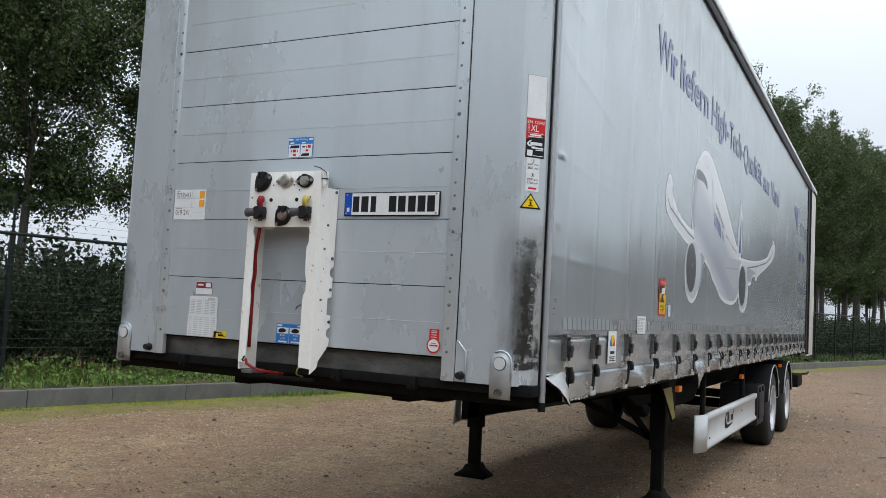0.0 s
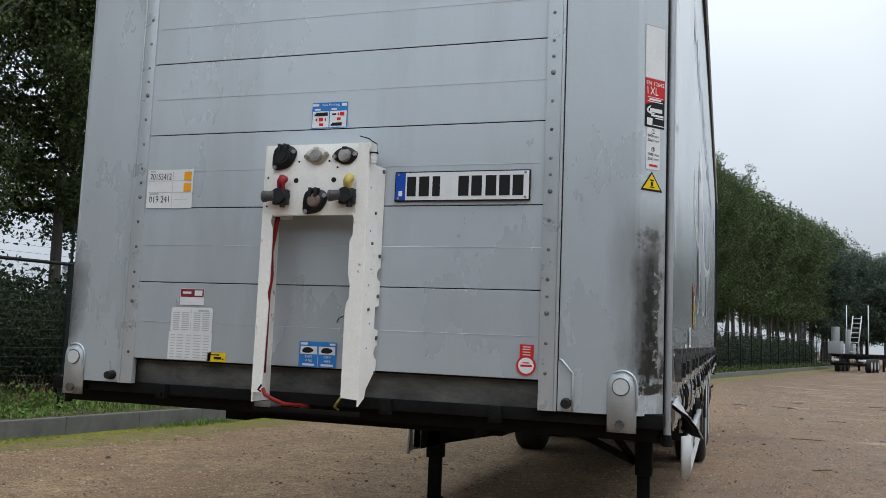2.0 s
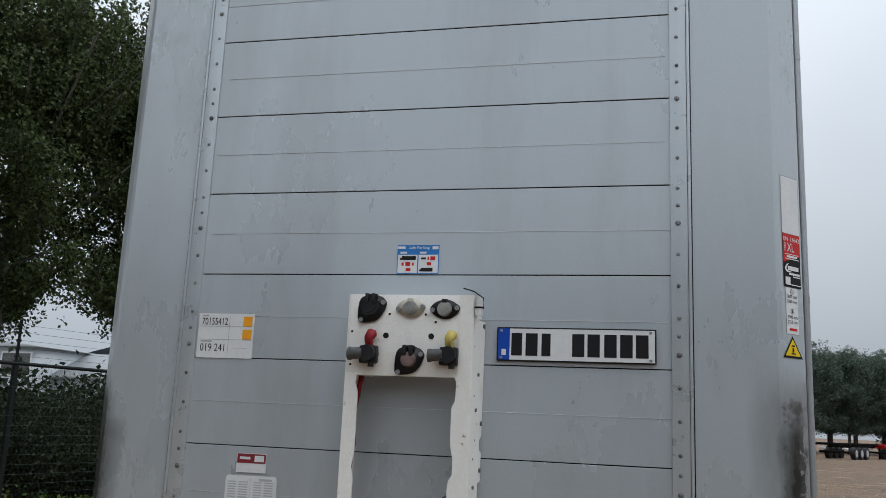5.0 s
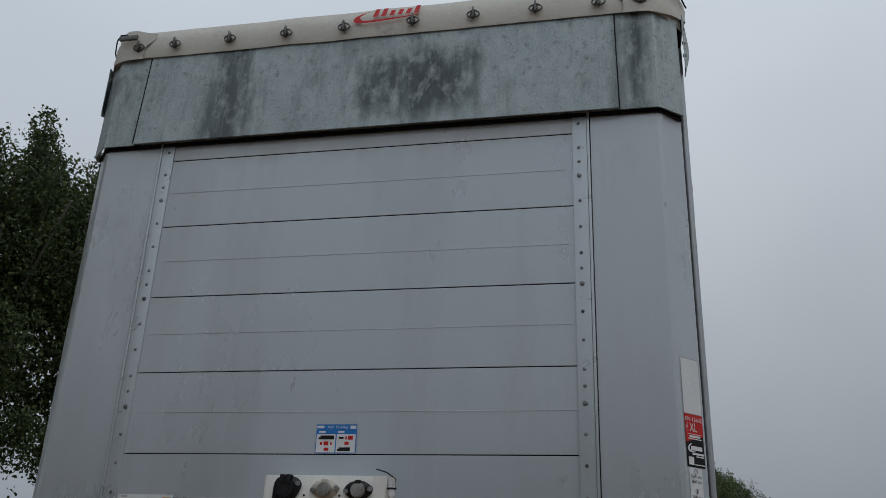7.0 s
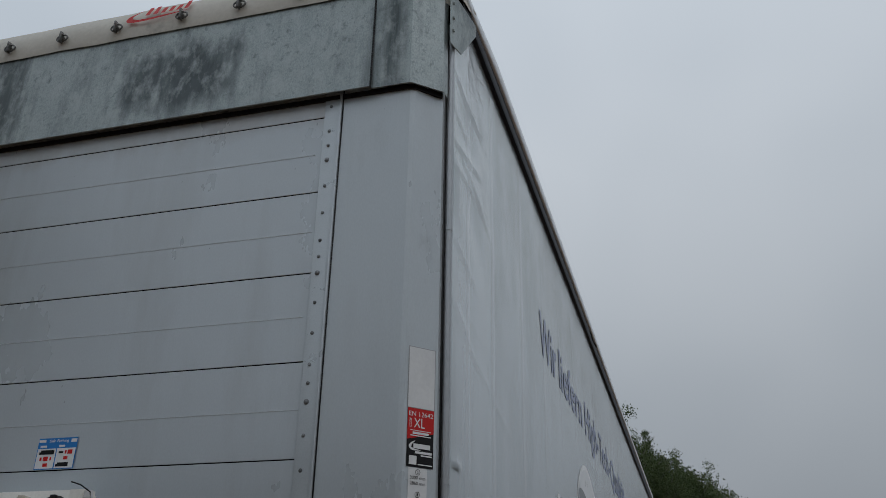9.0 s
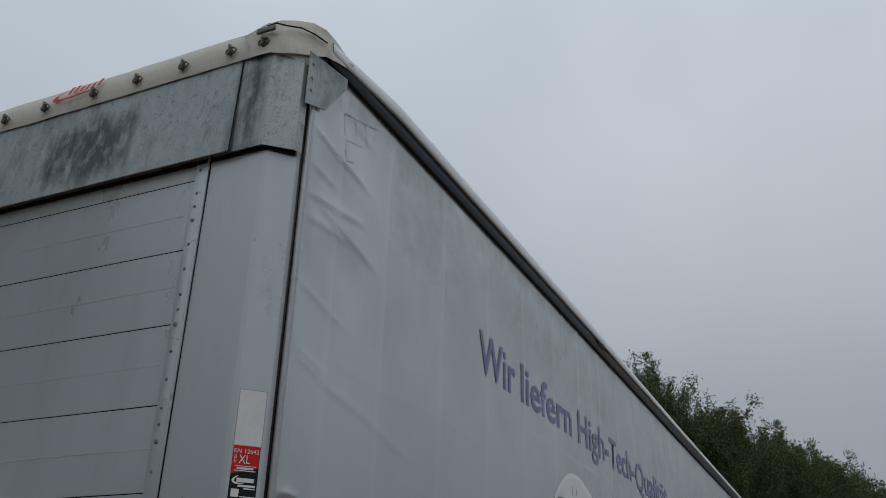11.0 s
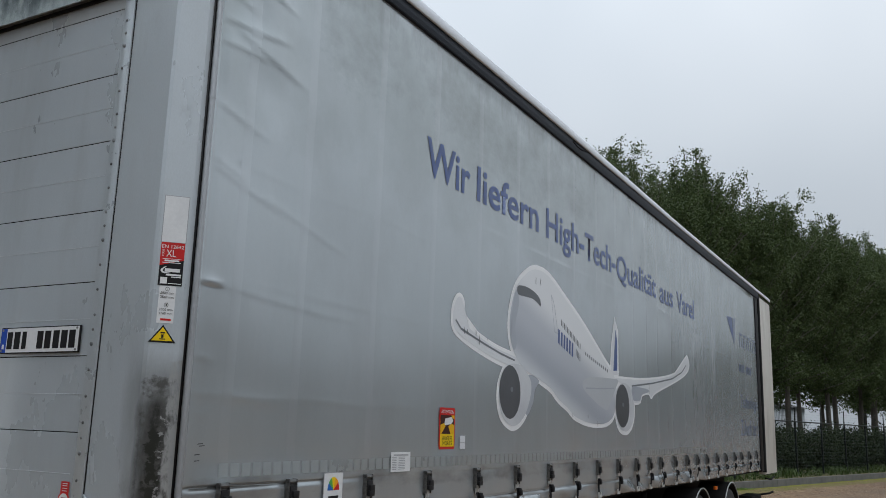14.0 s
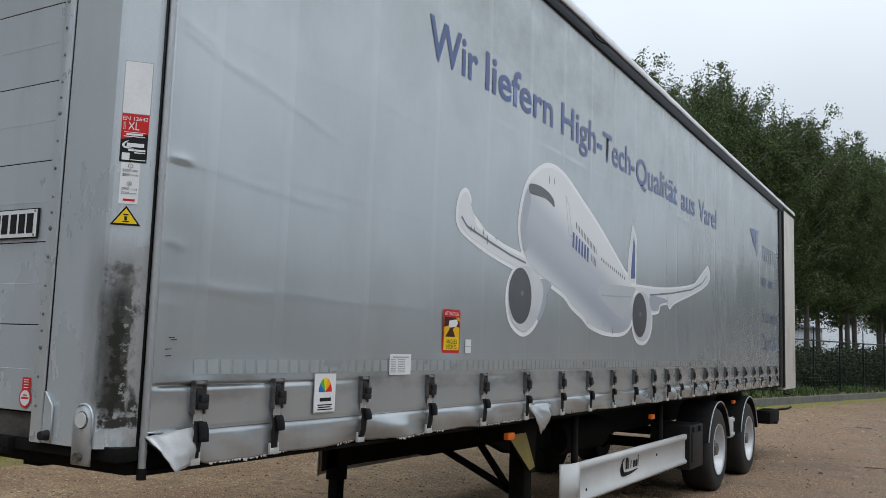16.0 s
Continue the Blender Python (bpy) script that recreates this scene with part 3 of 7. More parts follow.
def leaf_corners(rng, centres, size, droop=0.0, corners=4):
    """Corners of loose leaves, four-sided near the way and three-sided far off."""
    n = len(centres)
    a = rng.normal(size=(n, 3))
    a[:, 2] -= droop
    a /= np.linalg.norm(a, axis=1)[:, None]
    b = np.cross(a, rng.normal(size=(n, 3)))
    b /= np.linalg.norm(b, axis=1)[:, None]
    c = np.cross(a, b)
    s = size * rng.uniform(0.6, 1.25, size=(n, 1))
    if corners == 3:
        return np.stack([centres - a * s * 0.5, centres + b * s * 0.45 + a * s * 0.1, centres + a * s * 0.5 - b * s * 0.35], 1).reshape(-1, 3)
    return np.stack([centres - a * s * 0.5, centres + b * s * 0.36 + c * s * 0.08, centres + a * s * 0.55, centres - b * s * 0.36 + c * s * 0.08], 1).reshape(-1, 3)


# ---- ground, kerb line and verge ----
G = 0.04
KERB = -0.38
KO, KU, KN = Vector((-7.5, 3.8)), Vector((0.2288, 0.9735)), Vector((-0.9735, 0.2288))


def kerbline(s, n, z=0.0):
    p = KO + KU * s + KN * n
    return Vector((p.x, p.y, z))


def ticks(near, far, step, reach):
    a = list(np.arange(near, far + 1e-6, step))
    g, lo, hi = step, [near], [far]
    while hi[-1] < reach:
        g *= 1.45
        lo.append(lo[-1] - g)
        hi.append(hi[-1] + g)
    return lo[:0:-1] + a + hi[1:]


def ground_height(x, y):
    return G + 0.012 * noise.noise((x * 0.5, y * 0.5, 0)) + 0.006 * noise.noise((x * 2.3, y * 2.3, 4)) if -16 < x < 20 and -10 < y < 50 else G


xs, ys = ticks(-14, 18, 0.4, 900), ticks(-8, 44, 0.5, 900)
bm = bmesh.new()
grid = [[bm.verts.new((x, y, ground_height(x, y))) for x in xs] for y in ys]
for j in range(len(ys) - 1):
    for i in range(len(xs) - 1):
        bm.faces.new((grid[j][i], grid[j][i + 1], grid[j + 1][i + 1], grid[j + 1][i]))
solo("ground", bm, SOIL, "compacted sandy yard soil with stones and damp tracks", "ground", "structure")
bm = bmesh.new()
prev = None
for k in range(-14, 121):
    s = k
    row = [bm.verts.new(kerbline(s, n, z)) for n, z in ((KERB + 0.05, 0.1), (KERB + 0.05, 0.285), (0.3, 0.31 + 0.03 * noise.noise((k, 1, 0))), (3, 0.36), (12, 0.3), (60, 0.2), (60, 0.0))]
    if prev:
        for a, b, c, d in zip(prev, prev[1:], row[1:], row):
            bm.faces.new((a, b, c, d))
    prev = row
solo("verge_ground", bm, EARTH, "raised earth verge with weeds behind the kerb", "ground", "structure")
# moss along the kerb foot: a wide olive fringe and a narrow bright cushion
def moss_strip(reach, seed, lift, material, label):
    bm = bmesh.new()
    prev = None
    for k in range(-80, 540):
        s = k * 0.15
        w = max(0.02, reach + 0.45 * reach * (noise.noise((s * 0.7, 0, seed)) + noise.noise((s * 2.6, 3, seed)) + 0.8 * noise.noise((s * 6.0, 5, seed))))
        row = []
        for n, z in ((KERB, 0.022), (KERB - w * 0.5, 0.02), (KERB - w, -0.012)):
            p = kerbline(s, n)
            row.append(bm.verts.new((p.x, p.y, ground_height(p.x, p.y) + z + lift)))
        if prev:
            for a, b, c, d in zip(prev, prev[1:], row[1:], row):
                bm.faces.new((a, b, c, d))
        prev = row
    solo("moss_strip", bm, material, label, "moss", "structure")


moss_strip(1.05, 7, 0.0, MOSS, "olive moss thinning out over the yard soil")
moss_strip(0.42, 11, 0.008, CUSHION, "bright yellow-green moss growing along the kerb foot")

# ---- trailer shapes shared by its parts ----
LATCH_Y = (0.36, 0.80, 1.41, 2.02, 2.63, 3.24, 3.82, 4.38, 4.94, 5.49, 6.02, 6.46, 6.88, 7.47, 8.04, 8.53, 9.0, 9.55, 10.14, 10.76, 11.27, 11.85, 12.45)
REAR = 12.90


def rail_lift(y):
    """The rail climbs a little towards the front corner and sinks towards the rear."""
    return float(np.interp(y, (0.2, 1.0, 3.0, 6.0, 9.0, 13.0), (0.036, 0.035, 0.028, 0.002, -0.018, -0.026)))


def bell(d, w):
    return math.exp(-(d / w) ** 2)


CREASES = (
    (0.12, 3.79, 0.64, 3.70, 0.016, 0.012), (0.19, 3.48, 0.60, 3.53, 0.020, 0.012), (0.17, 3.37, 0.44, 3.39, 0.014, 0.010),
    (0.12, 3.62, 0.38, 3.60, 0.020, 0.008), (0.30, 3.45, 0.75, 3.36, 0.030, 0.008), (0.12, 2.86, 0.40, 2.79, 0.014, 0.004),
    (0.22, 2.80, 0.62, 2.70, 0.012, 0.004), (0.55, 2.74, 1.15, 2.60, 0.014, 0.003), (0.12, 2.325, 0.27, 2.312, 0.010, 0.014),
    (0.30, 2.31, 1.20, 2.27, 0.018, 0.0018), (0.12, 2.02, 0.26, 2.00, 0.014, 0.003), (0.12, 1.87, 0.78, 1.83, 0.016, 0.0022),
    (0.12, 1.79, 0.26, 1.78, 0.012, 0.002), (0.35, 4.02, 0.66, 3.93, 0.016, 0.006), (0.12, 3.10, 0.50, 3.02, 0.014, 0.005))


def fold(y, z, y0, z0, y1, z1, w, a):
    """A soft fold from one point to another, dying away at its far end."""
    t = (y - y0) / (y1 - y0)
    if t < -0.15 or t > 1.1:
        return 0.0
    d = z - (z0 + (z1 - z0) * t) - 0.012 * noise.noise((y * 4, z0, 0))
    e = min(1, max(0, (1.1 - t) * 3)) * min(1, max(0, (t + 0.15) * 8))
    return 0.55 * a * e * math.exp(-d / (1.6 * w)) if d > 0 else 0.55 * a * e * bell(d, w * 0.5)


def curtain_x(y, z):
    x = 1.284 + 0.010 * noise.noise((y * 0.7, z * 0.6, 2))
    calm = min(1, max(0, (2.15 - y) * 4, (y - 8.7) * 3, (1.72 - z) * 8, (z - 3.0) * 4 if z < 3.1 else (z - 3.55) * 4))
    x += calm * (0.006 * noise.noise((y * 1.9, z * 1.1, 5)) + 0.002 * noise.noise((y * 4, z * 1.8, 7)))
    k = bisect(y)
    if 0 < k < len(LATCH_Y):
        a, b = LATCH_Y[k - 1], LATCH_Y[k]
        bay = 4 * (y - a) * (b - y) / (b - a) ** 2
        for j, zc in enumerate((1.86, 2.35, 2.86)):
            d = z - zc - 0.02 * noise.noise((y * 1.8, j, 5))
            if abs(d) < 0.12:
                x += max(0.08, calm) * (0.0006 + 0.002 * abs(noise.noise((k * 1.7, j * 2.3, 4)))) * bay ** 0.5 * 0.7 * (math.exp(-d / 0.022) if d > 0 else bell(d, 0.010))
        x += 0.0022 * calm * bay
    if y < 1.6 and z > 1.7:
        for c in CREASES:
            x += fold(y, z, *c)
    if y < 1.6 and z > 2.9:
        x += 0.017 * noise.noise((y * 3.0, z * 4.0, 9)) * bell(y - 0.25, 0.55) * min(1, (z - 2.9) * 2)
    if z < 1.66:
        d = z - 1.503 - 0.012 * noise.noise((y * 1.1, 7, 0))
        a = 0.0065 * max(0, bell(y - 0.45, 0.65) + 0.35 * noise.noise((y * 1.3, 0, 3)))
        x += a * min(1, (1.66 - z) / 0.10) * (math.exp(-d / 0.09) if d > 0 else 0.8 * math.exp(d / 0.07)) - 2.3 * a * bell(d + 0.004, 0.005 if d > -0.004 else 0.013)
        x += 0.008 * noise.noise((y * 3.0, z * 4, 6)) * min(1, (1.66 - z) * 6)
    if z < 1.34:
        f = min(1, (1.34 - z) * 14)
        x += 0.012 * math.sin(math.pi * min(1, (1.34 - z) / 0.135)) + f * (-0.008 + 0.046 * noise.noise((y * 2.2 + z * 3, z * 4, 8)) + 0.012 * noise.noise((y * 5 + z * 7, z * 5, 1)))
        x -= 0.006 * bell(z - 1.330 - 0.005 * noise.noise((y * 2, 2, 2)), 0.006)
    if z > 4.03:
        x += (1.288 - x) * min(1, (z - 4.03) / 0.07)
    if y < 0.2:
        x = 1.288 + (x - 1.288) * min(1, max(0, (y - 0.135) / 0.065))
    return x


def bisect(y):
    return sum(1 for q in LATCH_Y if q <= y)


def on_side(lift):
    return lambda u, v: Vector((curtain_x(u, v) + lift, u, v))


def on_sign(y, z):
    """Places a stiff sign flat against the curtain round one point."""
    x = max(curtain_x(y + a, z + c) for a in (-0.09, 0, 0.09) for c in (-0.1, -0.05, 0, 0.05, 0.1))
    return lambda lift: (lambda u, v: Vector((x - 0.004 + lift, u, v)))


def on_front(lift):
    return lambda u, v: Vector((u, -lift, v))


trailer = thing("semi_trailer", "grey curtain-sided semi-trailer parked on its landing legs", "trailer")
# front wall panels between the rivet strips
wall = part("front_wall", box(bmesh.new(), -0.885, 0.885, 0.012, 0.05, 1.38, 3.9), CHASSIS, trailer, "grey ribbed aluminium front bulkhead")
SEAMS = [1.385] + [1.70 + 0.3075 * k for k in range(7)] + [3.86]
for z0, z1 in zip(SEAMS, SEAMS[1:]):
    bm = bmesh.new()
    mid = z0 + 0.158
    h = z1 - z0 - 0.0036
    prof = [(0.0, 0.0014), (0.0012, 0.0)]
    prof += [(h - 0.0012, 0.0), (h, 0.0014)]
    rows = [[bm.verts.new((x, y, z0 + 0.002 + v)) for x in (-0.862, -0.3, 0.3, 0.862)] for v, y in prof]
    rows += [[bm.verts.new((x, 0.013, z0 + 0.002 + h)) for x in (-0.862, -0.3, 0.3, 0.862)]]
    for a, b in zip(rows, rows[1:]):
        for k in range(3):
            bm.faces.new((a[k], a[k + 1], b[k + 1], b[k]))
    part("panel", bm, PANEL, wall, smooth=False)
    if h > 0.25:
        a, e = -0.857 + 0.05 * random.random(), 0.857 - 0.05 * random.random()
        part("joint_bead", box(bmesh.new(), a, e, -0.0012, 0.0005, z0 + 0.152, z0 + 0.1536), BEAD, wall)
for sx in (-1, 1):
    bm = bmesh.new()
    x0, x1 = sorted((sx * 0.845, sx * 0.9005))
    box(bm, x0, x1, -0.006, 0.02, 1.282, 3.66, 0.002)
    box(bm, *sorted((sx * 0.9012, sx * 0.9115)), -0.010, 0.02, 1.282, 3.66, 0.003)
    # A thin black strip stands in for the shadow between strip and post.
    part("joint_shade_strip", box(bmesh.new(), *sorted((sx * 0.9116, sx * 0.9150)), -0.0035, 0.02, 1.284, 3.66), BLACK, trailer)
    strip = part("rivet_strip", bm, STRIP, trailer, "grey riveted joint strip")
    riv = bmesh.new()
    bmesh.ops.create_uvsphere(riv, u_segments=8, v_segments=5, radius=0.0068)
    rm = bpy.data.meshes.new("rivet")
    riv.to_mesh(rm)
    riv.free()
    rm.materials.append(BOLT)
    z = 1.41
    k = 0
    while z < 3.6:
        s = 1.35 if k % 5 == 2 else 0.95
        part("rivet", None, None, strip, mesh=rm, at=Matrix.Translation((sx * 0.869, -0.007, z)) @ Matrix.Diagonal((s, 0.6 * s, s, 1)))
        z += (0.105, 0.105, 0.06, 0.06, 0.105)[k % 5]
        k += 1
    # corner post: flat face, bevel and side return
    bm = bmesh.new()
    prism(bm, [(sx * x, y) for x, y in ((0.912, 0.03), (0.912, 0.0), (1.168, 0.0), (1.185, 0.006), (1.262, 0.092), (1.262, 0.125), (1.10, 0.125), (1.10, 0.03))],
          lambda u, v, w: Vector((u, v, 1.283 + w)), 2.6)
    part("corner_post", bm, POST, trailer, "grey corner post with black scuffs low down", smooth=False)
    part("seal", box(bmesh.new(), *sorted((sx * 1.245, sx * 1.266)), 0.118, 0.130, 1.24, 3.9), BLACK, trailer)
    bm = bmesh.new()
    cyl(bm, (sx * 1.276, 0.139, 1.20), (sx * 1.276, 0.139, 3.98), 0.014, 14)
    for z in (1.26, 1.30, 1.80, 2.25, 3.1):
        cyl(bm, (sx * 1.276, 0.139, z), (sx * 1.276, 0.139, z + 0.018), 0.0152, 14)
    part("tension_tube", bm, TUBE, trailer)
    # foot plate with the round front lamp
    bm = bmesh.new()
    cx = sx * 1.135
    out = [(cx - 0.049, 1.225), (cx + 0.049, 1.225), (cx + 0.049, 1.37)] + [(cx + 0.049 * math.cos(a), 1.385 + 0.049 * math.sin(a)) for a in (math.pi * k / 8 for k in range(9))] + [(cx - 0.049, 1.37)]
    prism(bm, out, lambda u, v, w: Vector((u, -0.007 + w, v)), 0.006)
    foot = part("lamp_plate", bm, PLATE, trailer, "rounded grey steel plate at the post foot")
    bm = bmesh.new()
    pipe(bm, [(cx + 0.048, -0.006, 1.30)] + [(cx + 0.048 * math.cos(a), -0.006, 1.385 + 0.048 * math.sin(a)) for a in (math.pi * k / 10 for k in range(0, 8))], 0.0045, 6)
    part("rim_bead", bm, STRIP, foot)
    part("marker_lamp", cyl(bmesh.new(), (cx - 0.004, -0.007, 1.378), (cx - 0.004, -0.015, 1.378), 0.0265, 24), LAMP, foot, "round white front marker lamp")
    part("lamp_ring", cyl(bmesh.new(), (cx - 0.004, -0.006, 1.378), (cx - 0.004, -0.010, 1.378), 0.0305, 24), DARKSTEEL, foot)
    bm = bmesh.new()
    cyl(bm, (cx - 0.005, -0.007, 1.252), (cx - 0.005, -0.024, 1.252), 0.017, 8)
    part("plate_bolt", bm, DARKSTEEL, foot)
    bm = bmesh.new()
    cyl(bm, (sx * 0.945, 0, 1.312), (sx * 0.945, -0.035, 1.312), 0.020, 12, 0.015)
    part("rubber_buffer", bm, PLASTIC, trailer)
    if sx > 0:
        # Pale bead along the corner plate, standing in for its edge highlight.
        bm = bmesh.new()
        pipe(bm, [(sx * 0.918, -0.006, 1.462), (sx * 0.927, -0.008, 1.460), (sx * 0.966, -0.008, 1.416), (sx * 0.968, -0.008, 1.35), (sx * 0.968, -0.008, 1.286)], 0.0042, 6)
        part("plate_edge_bead", bm, STRIP, trailer)
        part("corner_plate", prism(bmesh.new(), [(0.915, 1.285), (0.966, 1.285), (0.966, 1.415), (0.927, 1.458), (0.915, 1.458)], lambda u, v, w: Vector((u, -0.005 + w, v)), 0.004), STRIP, trailer, smooth=False)
    # black corner casting under the post
    bm = bmesh.new()
    box(bm, *sorted((sx * 1.08, sx * 1.27)), 0.03, 0.13, 1.24, 1.29, 0.006)
    cyl(bm, (sx * 1.276, 0.139, 1.175), (sx * 1.276, 0.139, 1.215), 0.017, 10)
    part("corner_casting", bm, CHASSIS, trailer)
# front sill, floor and dark frame under the bulkhead
part("front_sill", box(bmesh.new(), -0.90, 0.90, 0.045, 0.10, 1.25, 1.40, 0.006), SILL, trailer, "dirty dark steel sill under the bulkhead")
part("front_beam", box(bmesh.new(), -1.10, 1.10, 0.03, 0.14, 1.242, 1.285, 0.006), CHASSIS, trailer)
for x in (-0.71, -0.25, 0.27, 0.69):
    bm = bmesh.new()
    box(bm, x - 0.022, x + 0.022, 0.0, 0.03, 1.228, 1.285, 0.003)
    cyl(bm, (x, 0.0, 1.25), (x, -0.008, 1.25), 0.012, 8)
    part("sill_lug", bm, CHASSIS, trailer)
part("floor", box(bmesh.new(), -1.24, 1.24, 0.1, 13.9, 1.19, 1.27), CHASSIS, trailer)
# hood along the top of the bulkhead: a middle sheet and two overlapping corner sheets
def hood_place(u, v, w, flare=0.020):
    """The hood flares out a little towards its lower lip."""
    f = 1 - w / 0.452
    return Vector((u * (1 + 0.3 * flare * f), v - 0.009 - flare * f, 3.622 + w))


def hood_sheet(name, pts, label, flare=0.020):
    bm = bmesh.new()
    back = [(x, y + 0.006) for x, y in pts]
    prism(bm, pts + back[::-1], lambda u, v, w: hood_place(u, v, w, flare), 0.452)
    part(name, bm, GALV, trailer, label, smooth=False)


hood_sheet("hood_sheet", [(-1.026, -0.014), (1.026, -0.014)], "weathered galvanised hood sheet with dark streaks")
for sx in (-1, 1):
    hood_sheet("hood_corner", [(sx * 1.0275, -0.012), (sx * 1.172, -0.012), (sx * 1.181, -0.007), (sx * 1.270, 0.074), (sx * 1.274, 0.11)], "folded galvanised hood corner", 0.008)
    bm = bmesh.new()
    prism(bm, [(0.065, 3.845), (0.195, 3.885), (0.300, 4.05), (0.300, 4.10), (0.065, 4.10)], lambda u, v, w: Vector((sx * (1.292 + w + max(0, 0.06 * (u - 0.17) / 0.1) * 0.5), u, v)), 0.004)
    for z in (3.92, 3.98, 4.05):
        cyl(bm, (sx * 1.29, 0.09, z), (sx * 1.304, 0.09, z), 0.007, 8)
    part("corner_gusset", bm, GALV, trailer, "galvanised gusset plate at the roof corner")
for sx in (-1, 1):
    a, b = sorted((sx * 1.021, sx * 1.026))
    bm = prism(bmesh.new(), [(a, -0.0155), (b, -0.0155), (b, -0.010), (a, -0.010)], hood_place, 0.445)
    part("lap_gap", bm, BLACK, trailer, smooth=False)
# Black strips below the lip paint in the shadow line under the hood.
part("hood_shade_strip", box(bmesh.new(), -1.16, 1.16, -0.007, -0.001, 3.612, 3.632, 0.002), BLACK, trailer, "black strip standing in for the shade under the hood")
for sx in (-1, 1):
    bm = prism(bmesh.new(), [(sx * 1.16, -0.007), (sx * 1.183, -0.003), (sx * 1.265, 0.078), (sx * 1.260, 0.085), (sx * 1.16, 0.0)], lambda u, v, w: Vector((u, v, 3.612 + w)), 0.018)
    part("hood_shade_strip", bm, BLACK, trailer, smooth=False)
part("hood_backing", box(bmesh.new(), -1.17, 1.17, 0.02, 0.12, 3.66, 4.10), CHASSIS, trailer)
# roof tarpaulin with an overlapping front band and drooping edges
bm = bmesh.new()
nx = 40
prof = [(-0.030, 4.068), (-0.034, 4.10), (-0.027, 4.16), (-0.008, 4.222), (0.06, 4.264), (0.35, 4.285), (0.9, 4.330), (3, 4.335), (6.5, 4.305), (10, 4.280), (14.45, 4.260), (14.52, 4.13)]
rows = []
for y, z in prof:
    row = []
    for i in range(nx + 1):
        x = -1.29 + 2.58 * i / nx
        edge = max(0, abs(x) - 1.16) / 0.13
        yy = y + (0.13 * edge ** 1.5 if y < 0.3 else 0)
        zz = z - 0.025 * edge ** 2 + 0.006 * noise.noise((x * 5, y * 3, z * 4)) - ((0.055 if y > 0.5 else 0.03) * edge if y > 0 else 0)
        row.append(bm.verts.new((x * (0.985 if y > 0.5 else 1), yy, zz)))
    rows.append(row)
for a, b in zip(rows, rows[1:]):
    for k in range(nx):
        bm.faces.new((a[k], a[k + 1], b[k + 1], b[k]))
roof = part("roof", bm, ROOF, trailer, "cream roof tarpaulin with grime along its edge")
for sx in (-1, 1):
    bm = bmesh.new()
    prev = None
    for k in range(141):
        y = 0.20 + 14.24 * k / 140
        w = 0.004 * noise.noise((y * 3, sx, 0)) - (0.012 * (1 - k / 4) if k < 4 else 0)
        rise = float(np.interp(y, (0.25, 0.85, 4.0, 8.0, 13.0), (0, 0.055, 0.045, 0.0, -0.012)))
        row = [bm.verts.new((sx * x, y, z + w + rise * f)) for x, z, f in ((1.24, 4.265, 1.0), (1.296, 4.258, 1.0), (1.315, 4.240, 0.9), (1.3165, 4.196, 0.6), (1.312, 4.190, 0.6), (1.303, 4.191, 0.6))]
        if prev:
            for a, b, c, d in zip(prev, prev[1:], row[1:], row):
                bm.faces.new((a, b, c, d))
        prev = row
    part("roof_edge", bm, ROOFEDGE, trailer)
    bm = bmesh.new()
    prev = None
    for k in range(61):
        y = 0.20 + 13.03 * (k / 60) ** 1.6
        lift = rail_lift(y)
        row = [bm.verts.new((sx * x, y, z + lift * f)) for x, z, f in ((1.20, 4.235, 0), (1.300, 4.235, 0), (1.301, 4.20, 0), (1.3075, 4.186, 0.2), (1.309, 4.15, 0.6), (1.306, 4.112, 1), (1.309, 4.108, 1), (1.306, 4.099, 1), (1.275, 4.095, 1), (1.20, 4.095, 1))]
        if prev:
            for a, b, c, d in zip(prev, prev[1:], row[1:], row):
                bm.faces.new((a, b, c, d))
        prev = row
    part("roof_rail", bm, RAIL, trailer, "dark aluminium roof rail", smooth=False)
bm = bmesh.new()
pipe(bm, [(1.308, 4.30 + 0.1 * k, 4.19 - 0.02 * math.sin(k * 1.1)) for k in range(5)], 0.007, 6)
part("rail_notch_strap", bm, STRAP, trailer)
for sx in (-1, 1):
    bm = bmesh.new()
    way = [(1.06, -0.040), (1.12, -0.041), (1.17, -0.036), (1.215, -0.012), (1.255, 0.03), (1.29, 0.085), (1.312, 0.15), (1.316, 0.24), (1.314, 0.36)]
    rows = []
    for j in range(8):
        t = j / 7
        row = []
        for k, (x, y) in enumerate(way):
            f = k / 8
            top = (4.195, 4.21, 4.228, 4.245, 4.256, 4.266, 4.270, 4.262, 4.240)[k]
            low = 4.060 + (0.03 * min(1, max(0, k - 3) / 2)) + (0.10 * max(0, (k - 5) / 3))
            w = 0.010 * math.sin(f * 17 + t * 5) * t * (1 - t) * 4 + 0.006 * noise.noise((k * 0.9, j * 0.8, sx))
            lean = (0.05, 0.05, 0.045, 0.035, 0.02, 0.012, 0.01, 0.01, 0.01)[k] * t ** 2.2
            d = Vector((x, y - 0.2)).normalized()
            row.append(bm.verts.new((sx * (x + d.x * (w - lean)), y + d.y * (w - lean), low + (top - low) * t)))
        rows.append(row)
    for a, c in zip(rows, rows[1:]):
        for k in range(len(way) - 1):
            bm.faces.new((a[k], a[k + 1], c[k + 1], c[k]))
    part("corner_fold", bm, ROOF, roof, "creased tarpaulin folded round the corner")
# turn-button fasteners on the roof's front band
fb = bmesh.new()
pipe(fb, [(0.026 * math.cos(a), -0.005, 0.017 * math.sin(a)) for a in (2 * math.pi * k / 16 for k in range(17))], 0.0038, 6)
